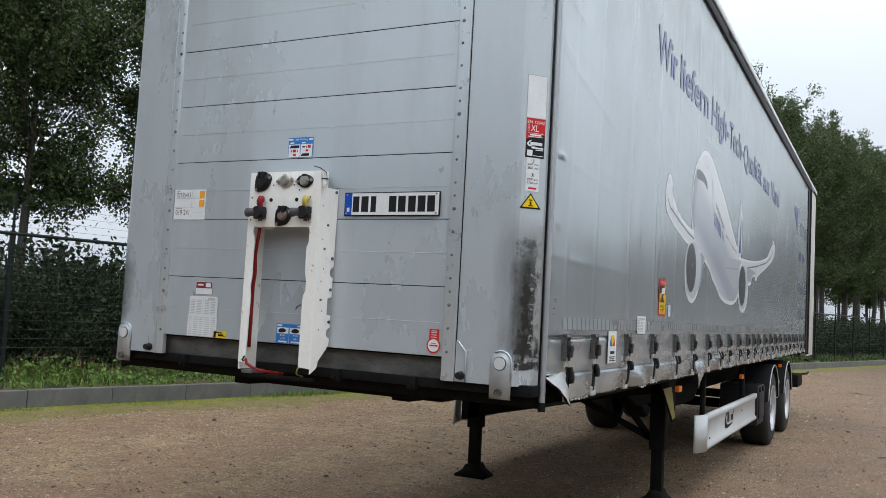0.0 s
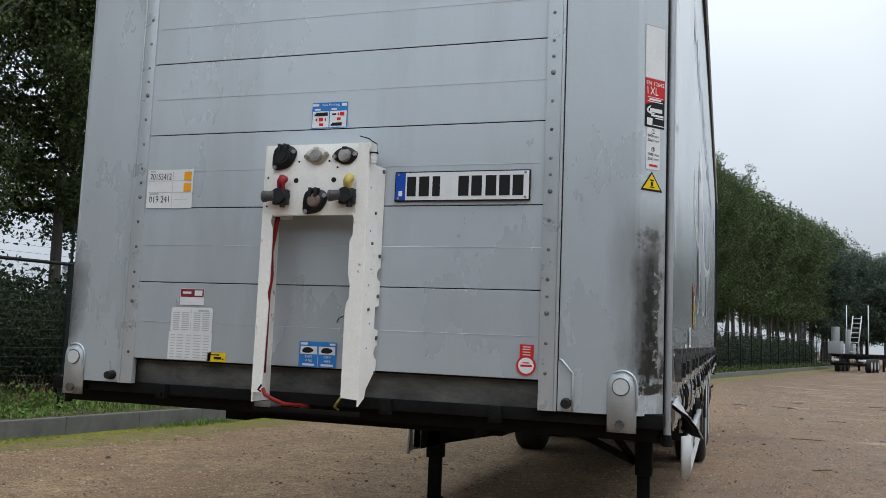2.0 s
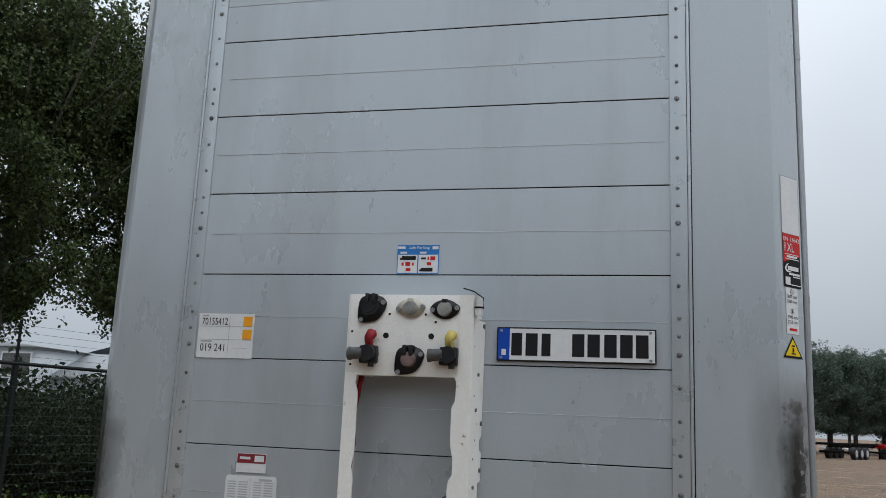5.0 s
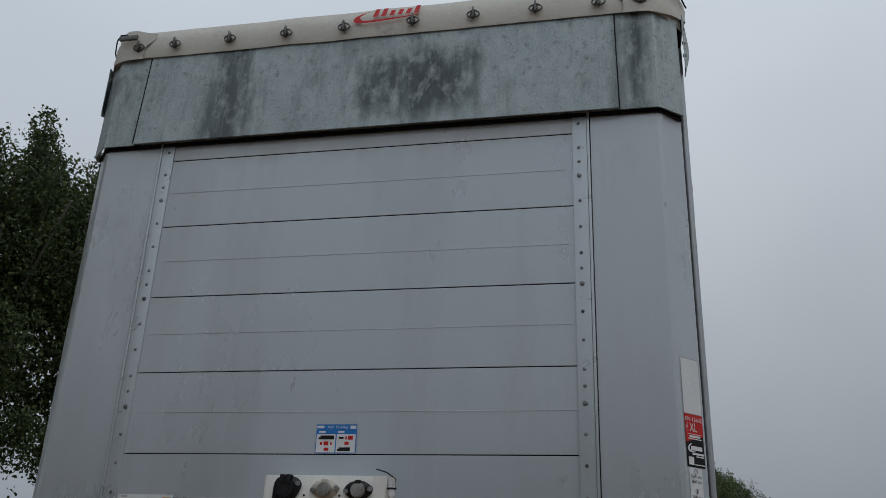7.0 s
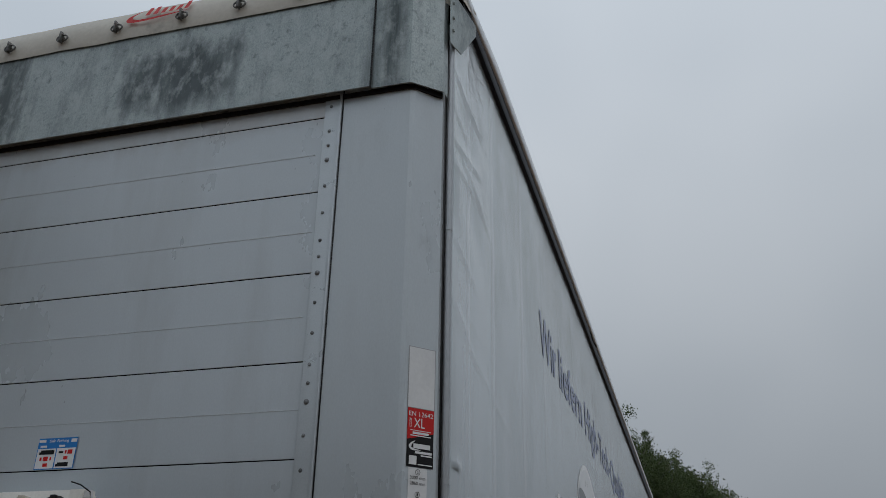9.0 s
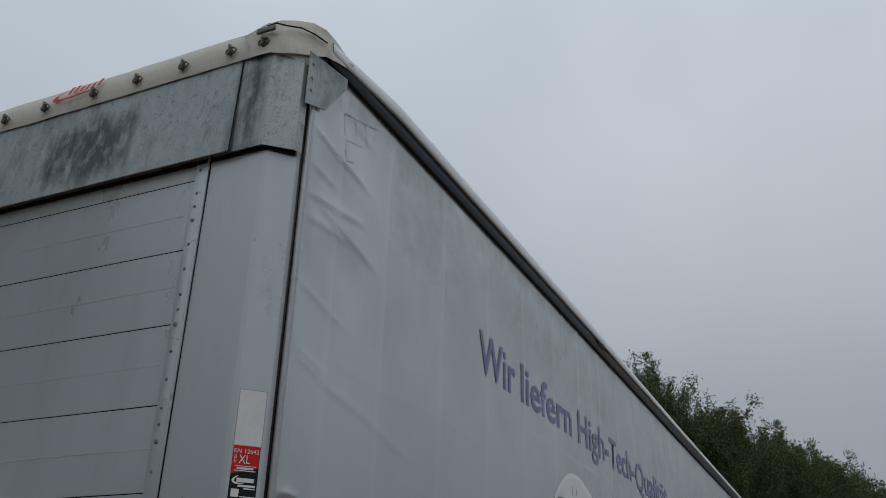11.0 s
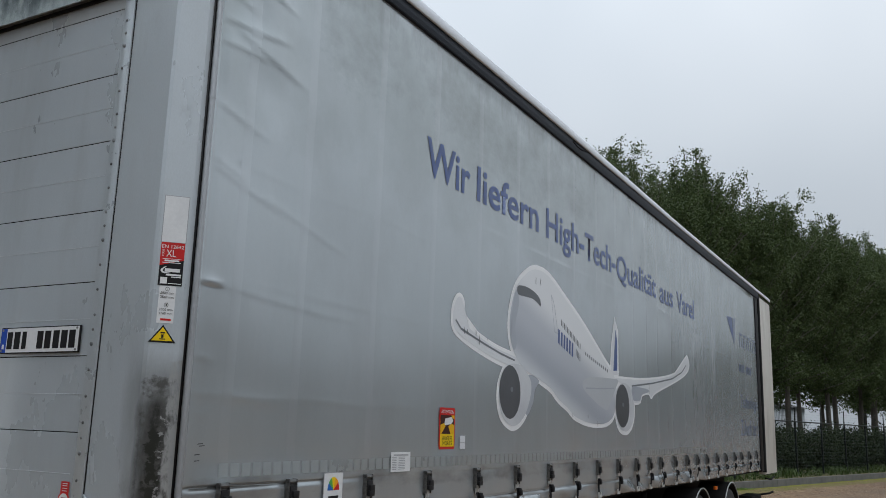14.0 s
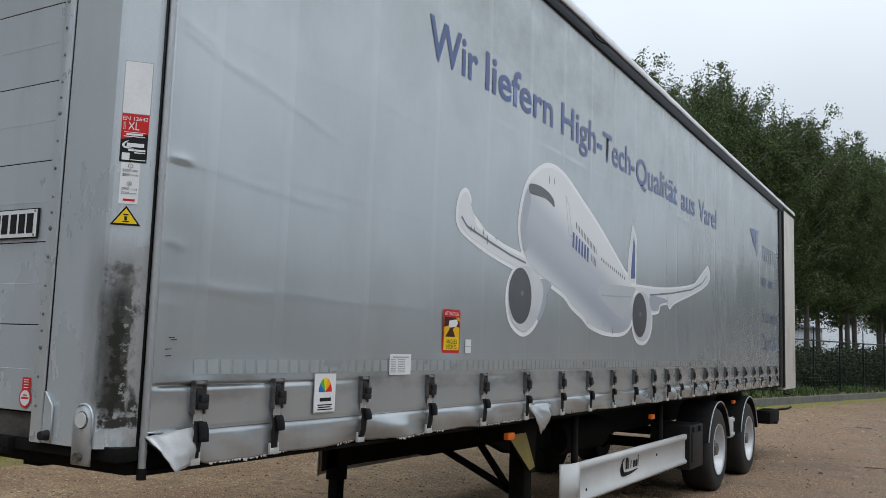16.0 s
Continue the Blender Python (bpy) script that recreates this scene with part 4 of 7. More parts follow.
box(fb, -0.004, 0.004, -0.022, 0, -0.024, 0.026, 0.002)
pipe(fb, [(-0.014, -0.004, -0.01), (0.0, -0.022, 0.012), (0.016, -0.006, 0.014)], 0.0035, 5)
cyl(fb, (0, 0, 0), (0, -0.012, 0), 0.010, 10)
smoothed(fb)
fm = bpy.data.meshes.new("turn_button")
fb.to_mesh(fm)
fb.free()
fm.materials.append(DARKSTEEL)
for x in (-1.09, -0.91, -0.645, -0.38, -0.115, 0.19, 0.45, 0.71, 0.965, 1.13):
    part("turn_button", None, None, roof, mesh=fm, at=pose(x, -0.040 + 0.08 * max(0, abs(x) - 1.08), 4.122, 0, 0, 0))
for sx in (-1, 1):
    part("corner_patch", box(bmesh.new(), *sorted((sx * 1.10, sx * 1.19)), -0.060, -0.046, 4.160, 4.182, 0.003), DARKSTEEL, roof)
    way = [(1.15, -0.055, 4.186), (1.19, -0.046, 4.196), (1.225, -0.018, 4.192), (1.262, 0.030, 4.204), (1.298, 0.082, 4.196), (1.322, 0.140, 4.186)]
    part("fold_tear", pipe(bmesh.new(), [(sx * x, y, z) for x, y, z in way], 0.0035, 5), BLACK, roof)
# brand mark on the roof band as a plain shape


def on_band(lift):
    return lambda u, v: Vector((u, float(np.interp(v, (4.10, 4.16, 4.222), (-0.034, -0.027, -0.008))) - lift, v))


def up(pts):
    return [(u + 0.045, v + 0.022) for u, v in pts]


part("roof_mark", flat(up(smooth_closed([(-0.12, 4.125), (-0.105, 4.155), (-0.05, 4.178), (-0.085, 4.155), (-0.09, 4.135), (-0.05, 4.122), (0.17, 4.130), (0.0, 4.112), (-0.09, 4.112)])), on_band(0.014)), LRED, roof, "red brand mark drawn as a plain swoosh")
for k, h in enumerate((0.050, 0.050, 0.034, 0.034, 0.034, 0.050)):
    u = -0.035 + 0.036 * k
    part("mark_bar", flat(up([(u, 4.140), (u + 0.020, 4.140), (u + 0.028, 4.140 + h), (u + 0.008, 4.140 + h)]), on_band(0.014)), LRED, roof)

# ---- side curtains ----
bm = bmesh.new()
yy = [0.141 + 0.01488 * k for k in range(126)] + [2.002 + (REAR - 2.002) * (k + 1) / 330 for k in range(330)]
zz = [1.205 + 0.0105 * k for k in range(26)] + [1.474 + 0.003 * k for k in range(16)] + [1.526, 1.536, 1.545] + [1.555 + (4.11 - 1.555) * k / 190 for k in range(191)]
gridv = []
for z in zz:
    row = []
    for y in yy:
        zb = z
        if z < 1.23:
            zb = z + 0.012 * noise.noise((y * 2.5, 0, 0)) + 0.006 * noise.noise((y * 14, 0, 2))
        if y < 0.42 and z < 1.34:
            zb = max(zb, 1.335 - max(0, y - 0.28) * 0.95)
        if z > 3.95:
            zb = z + rail_lift(y) * (z - 3.95) / 0.16
        row.append(bm.verts.new((curtain_x(y, z), y, zb)))
    gridv.append(row)
for a, b in zip(gridv, gridv[1:]):
    for k in range(len(yy) - 1):
        bm.faces.new((a[k], a[k + 1], b[k + 1], b[k]))
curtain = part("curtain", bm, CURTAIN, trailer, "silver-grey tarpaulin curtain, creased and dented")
mod = curtain.modifiers.new("thickness", "SOLIDIFY")
mod.thickness, mod.offset = 0.003, -1
bm = bmesh.new()
prev = None
for k in range(60):
    y = 0.165 + (REAR - 0.165) * k / 59
    row = [bm.verts.new((-1.284 - 0.006 * noise.noise((y, z, 3)), y, z)) for z in (1.21, 1.6, 2.1, 2.6, 3.1, 3.6, 4.085)]
    if prev:
        for a, b, c, d in zip(prev, prev[1:], row[1:], row):
            bm.faces.new((a, b, c, d))
    prev = row
part("curtain", bm, CURTAIN, trailer)
for k in LATCH_Y:
    bm = bmesh.new()
    prev = None
    for j in range(120):
        z = 1.594 + (4.08 - 1.594) * j / 119
        row = [bm.verts.new((curtain_x(k + d, z) + h, k + d, z)) for d, h in ((-0.036, -0.0006), (-0.026, 0.0007), (0.0, 0.0008), (0.026, 0.0007), (0.036, -0.0006))]
        if prev:
            for a, b, c, d in zip(prev, prev[1:], row[1:], row):
                bm.faces.new((a, b, c, d))
        prev = row
    part("weld_strip", bm, SEAM, curtain)
    for z0 in (1.84, 2.33, 2.85):
        for d in (-0.037, 0.036):
            if random.random() < 0.4:
                h = 0.010 + 0.030 * random.random()
                u = k + d + 0.004 * random.random()
                part("tear_mark", flat([(u - 0.0006, z0), (u + 0.0012, z0 + 0.3 * h), (u + 0.0008, z0 + h), (u - 0.0006, z0 + 0.7 * h)], on_side(0.003)), PRINTSHADE, curtain)
bm = bmesh.new()
pipe(bm, [(curtain_x(0.36 + 0.02 * k, 1.330) + 0.001, 0.36 + 0.02 * k, 1.331 + 0.006 * noise.noise((0.72 + 0.04 * k, 2, 2))) for k in range(640)], 0.0020, 5)
part("hem_line", bm, PRINTDARK, curtain, "dark thin line along the curtain hem")
y = 0.34
while y < 9.0:
    part("webbing_patch", flat(rect(y, y + 0.055, 1.536, 1.592), on_side(0.0014)), WEB, curtain)
    y += 0.068
bm = bmesh.new()
y = 0.45
while y < 3.3:
    w = 0.005 + 0.022 * random.random()
    if noise.noise((y * 2.3, 5, 1)) > -0.12:
        h = 0.001 + 0.009 * random.random() ** 1.5
        edge = 1.205 + 0.012 * noise.noise((y * 2.5, 0, 0)) + 0.006 * noise.noise((y * 14, 0, 2))
        flat([(y, edge + 0.004), (y + w, edge + 0.004), (y + w * (0.4 + 0.8 * random.random()), edge - h), (y + 0.3 * w * random.random(), edge - 0.6 * h)], lambda u, v: Vector((curtain_x(u, 1.207) + 0.001, u, v)), bm)
    y += w + 0.012 * random.random()
tagged(part("frayed_edge", bm, FRAY, curtain, "frayed white threads along the torn hem"), kind="stuff")
# torn corners of the hem, hanging loose
def torn(a, b, c, d, bulge, label, material=None):
    bm = bmesh.new()
    a, b, c, d = (Vector(q) for q in (a, b, c, d))
    n = 10
    g = [[bm.verts.new(a.lerp(b, i / n).lerp(d.lerp(c, i / n), j / n) + Vector((bulge * math.sin(math.pi * j / n) + 0.012 * noise.noise((i * 0.5, j * 0.4, bulge)), 0.008 * noise.noise((i * 0.4, j, 3)), 0))) for i in range(n + 1)] for j in range(n + 1)]
    for p, q in zip(g, g[1:]):
        for k in range(n):
            bm.faces.new((p[k], p[k + 1], q[k + 1], q[k]))
    ob = part("torn_flap", bm, material or HEM, curtain, label)
    m = ob.modifiers.new("thickness", "SOLIDIFY")
    m.thickness = 0.003


torn((1.292, 0.128, 1.326), (1.303, 0.335, 1.345), (1.310, 0.345, 1.215), (1.398, 0.185, 1.205), 0.016, "torn pale corner of the curtain hem")
torn((1.284, 0.132, 1.318), (1.296, 0.335, 1.335), (1.302, 0.345, 1.217), (1.388, 0.190, 1.207), 0.014, "black inner sheet of the torn corner", BLACK)
torn((1.295, 3.25, 1.305), (1.302, 3.62, 1.305), (1.300, 3.60, 1.16), (1.306, 3.47, 1.095), 0.02, "torn grey corner of the curtain hem", CURTAIN)
# dark scuffs and pencilled lines on the curtain
for u, v in ((0.235, 1.660), (0.212, 1.626), (0.214, 1.602), (0.225, 1.668)):
    part("scuff_mark", flat([(u - 0.016, v), (u + 0.014, v + 0.002), (u + 0.016, v + 0.005), (u - 0.012, v + 0.004)], on_side(0.003)), INK, curtain)
for u0, v0, u1, v1 in ((0.375, 3.985, 0.405, 3.755), (0.375, 3.985, 0.67, 4.07), (0.40, 3.86, 0.55, 3.91), (0.47, 4.01, 0.49, 3.90), (0.56, 4.04, 0.58, 3.93), (0.405, 3.757, 0.47, 3.78)):
    d = Vector((v1 - v0, u0 - u1)).normalized() * 0.0015
    n = 4
    for k in range(n):
        a, b = Vector((u0, v0)).lerp(Vector((u1, v1)), k / n), Vector((u0, v0)).lerp(Vector((u1, v1)), (k + 0.8) / n)
        part("pencil_line", flat([(a.x + d.x, a.y + d.y), (b.x + d.x, b.y + d.y), (b.x - d.x, b.y - d.y), (a.x - d.x, a.y - d.y)], on_side(0.003)), PRINTSHADE, curtain)
# rear curtain post and door edge
part("rear_seal", box(bmesh.new(), 1.255, 1.298, REAR, REAR + 0.24, 1.18, 4.12, 0.004), BLACK, trailer, "black curtain post at the rear")
bm = bmesh.new()
cyl(bm, (1.292, REAR + 0.33, 1.16), (1.292, REAR + 0.33, 4.12), 0.03, 10)
part("rear_tube", bm, BLACK, trailer)
part("rear_post", box(bmesh.new(), 1.18, 1.29, REAR + 0.42, REAR + 1.60, 1.12, 4.14, 0.012), CREAM, trailer, "white rear corner post")
part("rear_post", box(bmesh.new(), -1.29, -1.18, REAR + 0.1, REAR + 1.60, 1.12, 4.14, 0.012), CREAM, trailer)
part("rear_doors", box(bmesh.new(), -1.18, 1.18, REAR + 1.4, REAR + 1.5, 1.15, 4.1, 0.01), PANEL, trailer)

# ---- lettering and picture on the curtain ----
for text, u0, u1, v0 in (("Wir", 1.915, 2.49, 3.256), ("liefern", 2.588, 3.635, 3.256), ("High-", 3.785, 4.645, 3.250), ("Tech-", 4.66, 5.50, 3.234), ("Qualit\u00e4t", 5.53, 6.88, 3.202), ("aus", 7.03, 7.595, 3.186), ("Varel", 7.77, 8.60, 3.172)):
    words(text, on_side(0.003), u0 - 0.012, u1 - 0.015, v0 - 0.004, v0 + 0.234, "letter", PRINTBLUE, curtain, "blue printed slogan letter", True, 0.014, 0.70)
words("Technologie", on_side(0.003), 11.36, 12.82, 2.10, 2.36, "letter", PRINTFADE, curtain, "faded printed letter", True)
words("Zukunft der L", on_side(0.003), 11.36, 12.86, 1.75, 1.99, "letter", PRINTFADE, curtain, "faded printed letter", True)
for u in np.arange(11.36, 12.3, 0.11):
    if abs(u - 11.8) > 0.06:
        part("small_print_bar", flat(rect(u, u + 0.075, 2.70, 2.82), on_side(0.003)), PRINTFADE, curtain)
for o in ([(10.60, 3.46), (10.98, 3.48), (10.98, 3.16)], [(11.03, 3.48), (11.22, 3.49), (11.06, 3.10), (10.99, 3.08)]):
    part("company_mark", flat(o, on_side(0.003)), PRINTBLUE if o[0][0] < 11 else PRINTFADE, curtain, "faded blue company mark as a plain shape")
for k in range(4):
    u = 11.45 + 0.37 * k
    for r in ((u, u + 0.28, 3.27, 3.31), (u, u + 0.08, 3.09, 3.25), (u + 0.2, u + 0.28, 3.09, 3.25)):
        part("company_name_bar", flat(rect(*r), on_side(0.003)), PRINTFADE, curtain)

FUS = smooth_closed([(3.44, 2.91), (3.23, 2.77), (3.13, 2.57), (3.13, 2.40), (3.22, 2.27), (3.40, 2.18), (3.64, 2.13), (3.88, 2.07), (4.03, 2.00), (4.24, 1.935), (4.42, 1.87), (4.80, 1.825), (5.22, 1.84), (5.43, 1.95), (5.46, 2.22), (5.14, 2.39), (4.66, 2.62), (4.21, 2.80), (3.86, 2.93), (3.63, 2.955)])
LWING = smooth_closed([(2.375, 2.57), (2.42, 2.53), (2.40, 2.45), (2.53, 2.38), (2.88, 2.30), (3.28, 2.25), (3.22, 2.19), (2.92, 2.215), (2.53, 2.29), (2.32, 2.36), (2.29, 2.45), (2.32, 2.535)])
RWING = smooth_closed([(5.40, 2.24), (6.12, 2.27), (6.70, 2.31), (7.35, 2.38), (7.83, 2.47), (8.10, 2.58), (8.17, 2.67), (8.27, 2.57), (8.09, 2.46), (7.59, 2.34), (6.91, 2.21), (6.70, 2.16), (6.60, 2.12), (6.50, 2.16), (6.27, 2.13), (6.20, 2.06), (5.95, 2.05), (5.80, 2.18)])
FIN = [(5.46, 2.80), (5.53, 2.68), (5.53, 2.28), (5.32, 2.27), (5.37, 2.54)]
NAC1 = smooth_closed([(2.99, 2.09), (3.12, 2.20), (3.34, 2.20), (3.49, 2.10), (3.47, 1.97), (3.36, 1.84), (3.19, 1.78), (3.02, 1.84), (2.96, 1.96)])
NAC2 = smooth_closed([(5.43, 2.08), (5.63, 2.21), (5.88, 2.18), (5.99, 2.01), (5.94, 1.85), (5.75, 1.765), (5.52, 1.82)])


def printed(name, outline, lift, material, label=""):
    bm = flat(outline, on_side(lift))
    for k in range(4):
        bmesh.ops.subdivide_edges(bm, edges=[e for e in bm.edges if e.calc_length() > 0.07], cuts=1)
        bmesh.ops.triangulate(bm, faces=bm.faces)
    for v in bm.verts:
        v.co.x = curtain_x(v.co.y, v.co.z) + lift
    return part(name, bm, material, curtain, label)


def line(name, pts, w, lift, material):
    """A narrow printed line along some points."""
    bm, prev = bmesh.new(), None
    for i in range(len(pts)):
        a, b = Vector(pts[max(0, i - 1)]), Vector(pts[min(len(pts) - 1, i + 1)])
        t = (b - a).normalized() * w
        row = [bm.verts.new(on_side(lift)(pts[i][0] + k * t.y, pts[i][1] - k * t.x)) for k in (-1, 1)]
        if prev:
            bm.faces.new((prev[0], prev[1], row[1], row[0]))
        prev = row
    for k in range(3):
        bmesh.ops.subdivide_edges(bm, edges=[e for e in bm.edges if e.calc_length() > 0.12], cuts=1)
    for v in bm.verts:
        v.co.x = curtain_x(v.co.y, v.co.z) + lift
    return part(name, bm, material, curtain)


for o, d in ((FUS, 0.034), (NAC1, 0.034), (NAC2, 0.034), (FIN, 0.024), (LWING, 0.026), (RWING, 0.020)):
    printed("picture_halo", grow(o, d), 0.0018, PRINTWHITE)
printed("picture_wing", LWING, 0.0028, PRINTLIGHT)
printed("picture_wing", RWING, 0.0028, PRINTLIGHT)
printed("aircraft_picture", FUS, 0.0035, BODYPRINT, "printed picture of a white airliner")
printed("picture_pylon", smooth_closed([(3.46, 2.15), (3.64, 2.12), (3.57, 2.05), (3.53, 1.95), (3.43, 1.86), (3.36, 1.93), (3.40, 2.07)]), 0.0035, PRINTMID)
line("picture_wing_line", [(2.325, 2.42), (2.40, 2.37), (2.71, 2.31), (2.99, 2.262), (3.21, 2.235)], 0.007, 0.0036, PRINTSHADE)
line("picture_wing_line", [(5.94, 2.20), (6.70, 2.27), (7.47, 2.36), (7.91, 2.46), (8.12, 2.56)], 0.008, 0.0036, PRINTSHADE)
printed("picture_flap_fairing", smooth_closed([(5.95, 2.19), (6.25, 2.20), (6.5, 2.19), (6.48, 2.165), (6.27, 2.13), (6.19, 2.07), (5.97, 2.07)]), 0.0036, PRINTMID)
printed("picture_belly", smooth_closed([(4.62, 2.10), (4.87, 2.02), (5.08, 1.965), (5.23, 1.95), (5.24, 2.02), (5.42, 2.15), (5.53, 2.23), (5.29, 2.235), (4.79, 2.215), (4.60, 2.17)]), 0.0042, PRINTFAIR)
line("picture_belly_line", [(4.66, 2.115), (5.0, 2.128), (5.40, 2.15)], 0.006, 0.0049, PRINTMID)
printed("picture_nose_shade", smooth_closed([(3.16, 2.60), (3.22, 2.74), (3.27, 2.66), (3.21, 2.48), (3.24, 2.36), (3.19, 2.31), (3.15, 2.42)]), 0.0042, PRINTMID)
for o in (NAC1, NAC2):
    printed("picture_nacelle", o, 0.0048, NACELLE)
for o, h in ((ellipse(3.135, 2.012, 0.172, 0.184), ellipse(3.16, 2.03, 0.022, 0.018, 12)), (ellipse(5.645, 2.000, 0.200, 0.200), ellipse(5.66, 2.01, 0.03, 0.02, 12))):
    printed("picture_intake", o, 0.0056, PRINTDARK)
    printed("picture_spinner", h, 0.0064, PRINTSHADE)
printed("picture_windscreen", smooth_closed([(3.25, 2.775), (3.41, 2.79), (3.56, 2.77), (3.65, 2.735), (3.67, 2.68), (3.58, 2.705), (3.48, 2.72), (3.35, 2.715), (3.25, 2.715)]), 0.0044, PRINTDARK)
printed("picture_fin", FIN, 0.0028, PRINTLIGHT)
printed("picture_fin_stripe", [(5.47, 2.70), (5.515, 2.60), (5.51, 2.32), (5.40, 2.31), (5.43, 2.5)], 0.0036, PRINTBLUE)
for k in range(14):
    u, v = 4.09 + 0.033 * k, 2.632 - 0.0115 * k
    printed("picture_window", [(u, v), (u + 0.014, v - 0.005), (u + 0.014, v - 0.055), (u, v - 0.05)], 0.0044, PRINTDARK)
for k in range(12):
    u, v = 4.65 + 0.052 * k, 2.42 - 0.0095 * k
    printed("picture_window", [(u, v), (u + 0.022, v - 0.005), (u + 0.022, v - 0.032), (u, v - 0.027)], 0.0044, PRINTSHADE)
for k in range(6):
    u, v = 4.02 + 0.060 * k, 2.55 - 0.0155 * k
    printed("picture_name_bar", [(u + 0.008, v), (u + 0.044, v - 0.010), (u + 0.036, v - 0.125), (u, v - 0.112)], 0.0044, PRINTBLUE)
for k in range(4):
    u, v = 4.42 + 0.030 * k, 2.428 - 0.012 * k
    printed("picture_name_bar", [(u + 0.004, v), (u + 0.020, v - 0.006), (u + 0.016, v - 0.065), (u, v - 0.06)], 0.0044, PRINTSHADE)
for a, b in zip(((3.88, 2.80), (3.945, 2.73), (4.02, 2.51), (3.95, 2.515)), ((3.945, 2.73), (4.02, 2.51), (3.95, 2.515), (3.88, 2.80))):
    d = Vector((b[1] - a[1], a[0] - b[0])).normalized() * 0.003
    printed("picture_door_line", [(a[0] + d.x, a[1] + d.y), (b[0] + d.x, b[1] + d.y), (b[0] - d.x, b[1] - d.y), (a[0] - d.x, a[1] - d.y)], 0.0043, PRINTMID)
for u, v, h in ((2.44, 2.34, 0.05), (2.48, 2.34, 0.04), (2.60, 2.34, 0.05), (2.65, 2.29, 0.07), (2.77, 2.33, 0.03), (6.34, 2.22, 0.05), (6.52, 2.14, 0.13), (3.57, 2.83, 0.07), (3.66, 2.84, 0.06), (4.71, 1.86, 0.04), (4.94, 1.80, 0.07), (4.34, 1.86, 0.04)):
    part("tear_mark", flat([(u - 0.004, v + 0.01), (u + 0.004, v), (u + 0.006, v + 0.6 * h), (u - 0.002, v + h)], on_side(0.006)), PRINTDARK, curtain)

# ---- over-centre buckles with straps ----
BRIGHT = surf("bright_zinc_hook", (0.42, 0.42, 0.41), (0.60, 0.60, 0.58), 30, 0.4, 0.3, 0.0003, 200, fine=0.1)


def buckle(y, k):
    x = max(curtain_x(y, z) for z in (1.40, 1.44, 1.48, 1.51))
    rnd = random.random
    b = bmesh.new()
    for s in (-1, 1):
        box(b, 0, 0.024, s * 0.027 - 0.0025, s * 0.027 + 0.0025, -0.125, 0.0, 0.002)
    box(b, 0.002, 0.012, -0.025, 0.025, -0.125, -0.002, 0.002)
    cyl(b, (0.014, -0.031, -0.012), (0.014, 0.031, -0.012), 0.010, 8)
    ob = part("tension_buckle", b, DARKSTEEL, trailer, "steel over-centre buckle", at=pose(x, y, 1.516, 0, 0, 0))
    lev = bmesh.new()
    box(lev, 0.010, 0.028, -0.024, 0.024, -0.105, -0.030, 0.004)
    box(lev, 0.022, 0.036 + 0.010 * rnd(), -0.020, 0.030, -0.108, -0.080, 0.005)
    box(lev, 0.024, 0.040, -0.012, 0.028, -0.082, -0.052, 0.004)
    part("lever", lev, PLASTIC, ob)
    st = bmesh.new()
    box(st, 0.008, 0.014, -0.019, 0.023, -0.160, -0.105, 0.002)
    part("buckle_tongue", st, BRIGHT, ob)
    st = bmesh.new()
    lean = -0.014 + 0.012 * rnd() - (0.016 if k == 0 else 0)
    rows = []
    for z in (-0.15, -0.18, -0.20, -0.22, -0.25, -0.27, -0.30):
        low = max(curtain_x(y + e, 1.516 + z + f) for e in (-0.04, 0, 0.04) for f in (-0.04, -0.02, 0, 0.02)) - x + (0.022 if k == 0 else 0.013)
        upper = low if z > -0.19 else upper
        rows.append([st.verts.new((low + d, lean * (z + 0.15) / -0.15 + e, z)) for d, e in ((0, -0.020), (0, 0.020), (0.004, 0.020), (0.004, -0.020))])
    for a, c in zip(rows, rows[1:]):
        for j in range(4):
            st.faces.new((a[j], a[(j + 1) % 4], c[(j + 1) % 4], c[j]))
    part("strap", st, STRAP, ob)
    st = bmesh.new()
    drop, rows = 0.045 + 0.03 * rnd(), []
    for j in range(7):
        t = j / 6
        rows.append([st.verts.new((upper + 0.004 + 0.009 * math.sin(2.6 * t) + d, 0.002 + 0.010 * t + e, -0.152 - drop * t)) for d, e in ((0, -0.020), (0, 0.020), (0.012, 0.020), (0.012, -0.020))])
    for a, c in zip(rows, rows[1:]):
        for j in range(4):
            st.faces.new((a[j], a[(j + 1) % 4], c[(j + 1) % 4], c[j]))
    st.faces.new(rows[-1])
    part("strap_tail", st, STRAP, ob)
    hk = bmesh.new()
    box(hk, low - 0.002, low + 0.012, lean - 0.028, lean + 0.028, -0.308, -0.284, 0.003)
    box(hk, low - 0.002, low + 0.010, lean - 0.028, lean - 0.021, -0.288, -0.262, 0.002)
    box(hk, low - 0.002, low + 0.010, lean + 0.021, lean + 0.028, -0.288, -0.262, 0.002)
    part("strap_hook", hk, BRIGHT, ob)


for k, y in enumerate(LATCH_Y):
    buckle(y, k)

# ---- chassis, legs, wheels ----
for sx in (-1, 1):
    bm = bmesh.new()
    prism(bm, [(0.25, 1.19), (13.6, 1.19), (13.6, 0.80), (4.6, 0.80), (3.7, 1.10), (0.25, 1.14)], lambda u, v, w: Vector((sx * 0.50 + w - 0.05, u, v)), 0.10)
    part("frame_beam", bm, CHASSIS, trailer, smooth=False)
    part("side_rail", box(bmesh.new(), *sorted((sx * 1.17, sx * 1.255)), 0.16, 13.6, 1.182, 1.20, 0.004), CHASSIS, trailer)
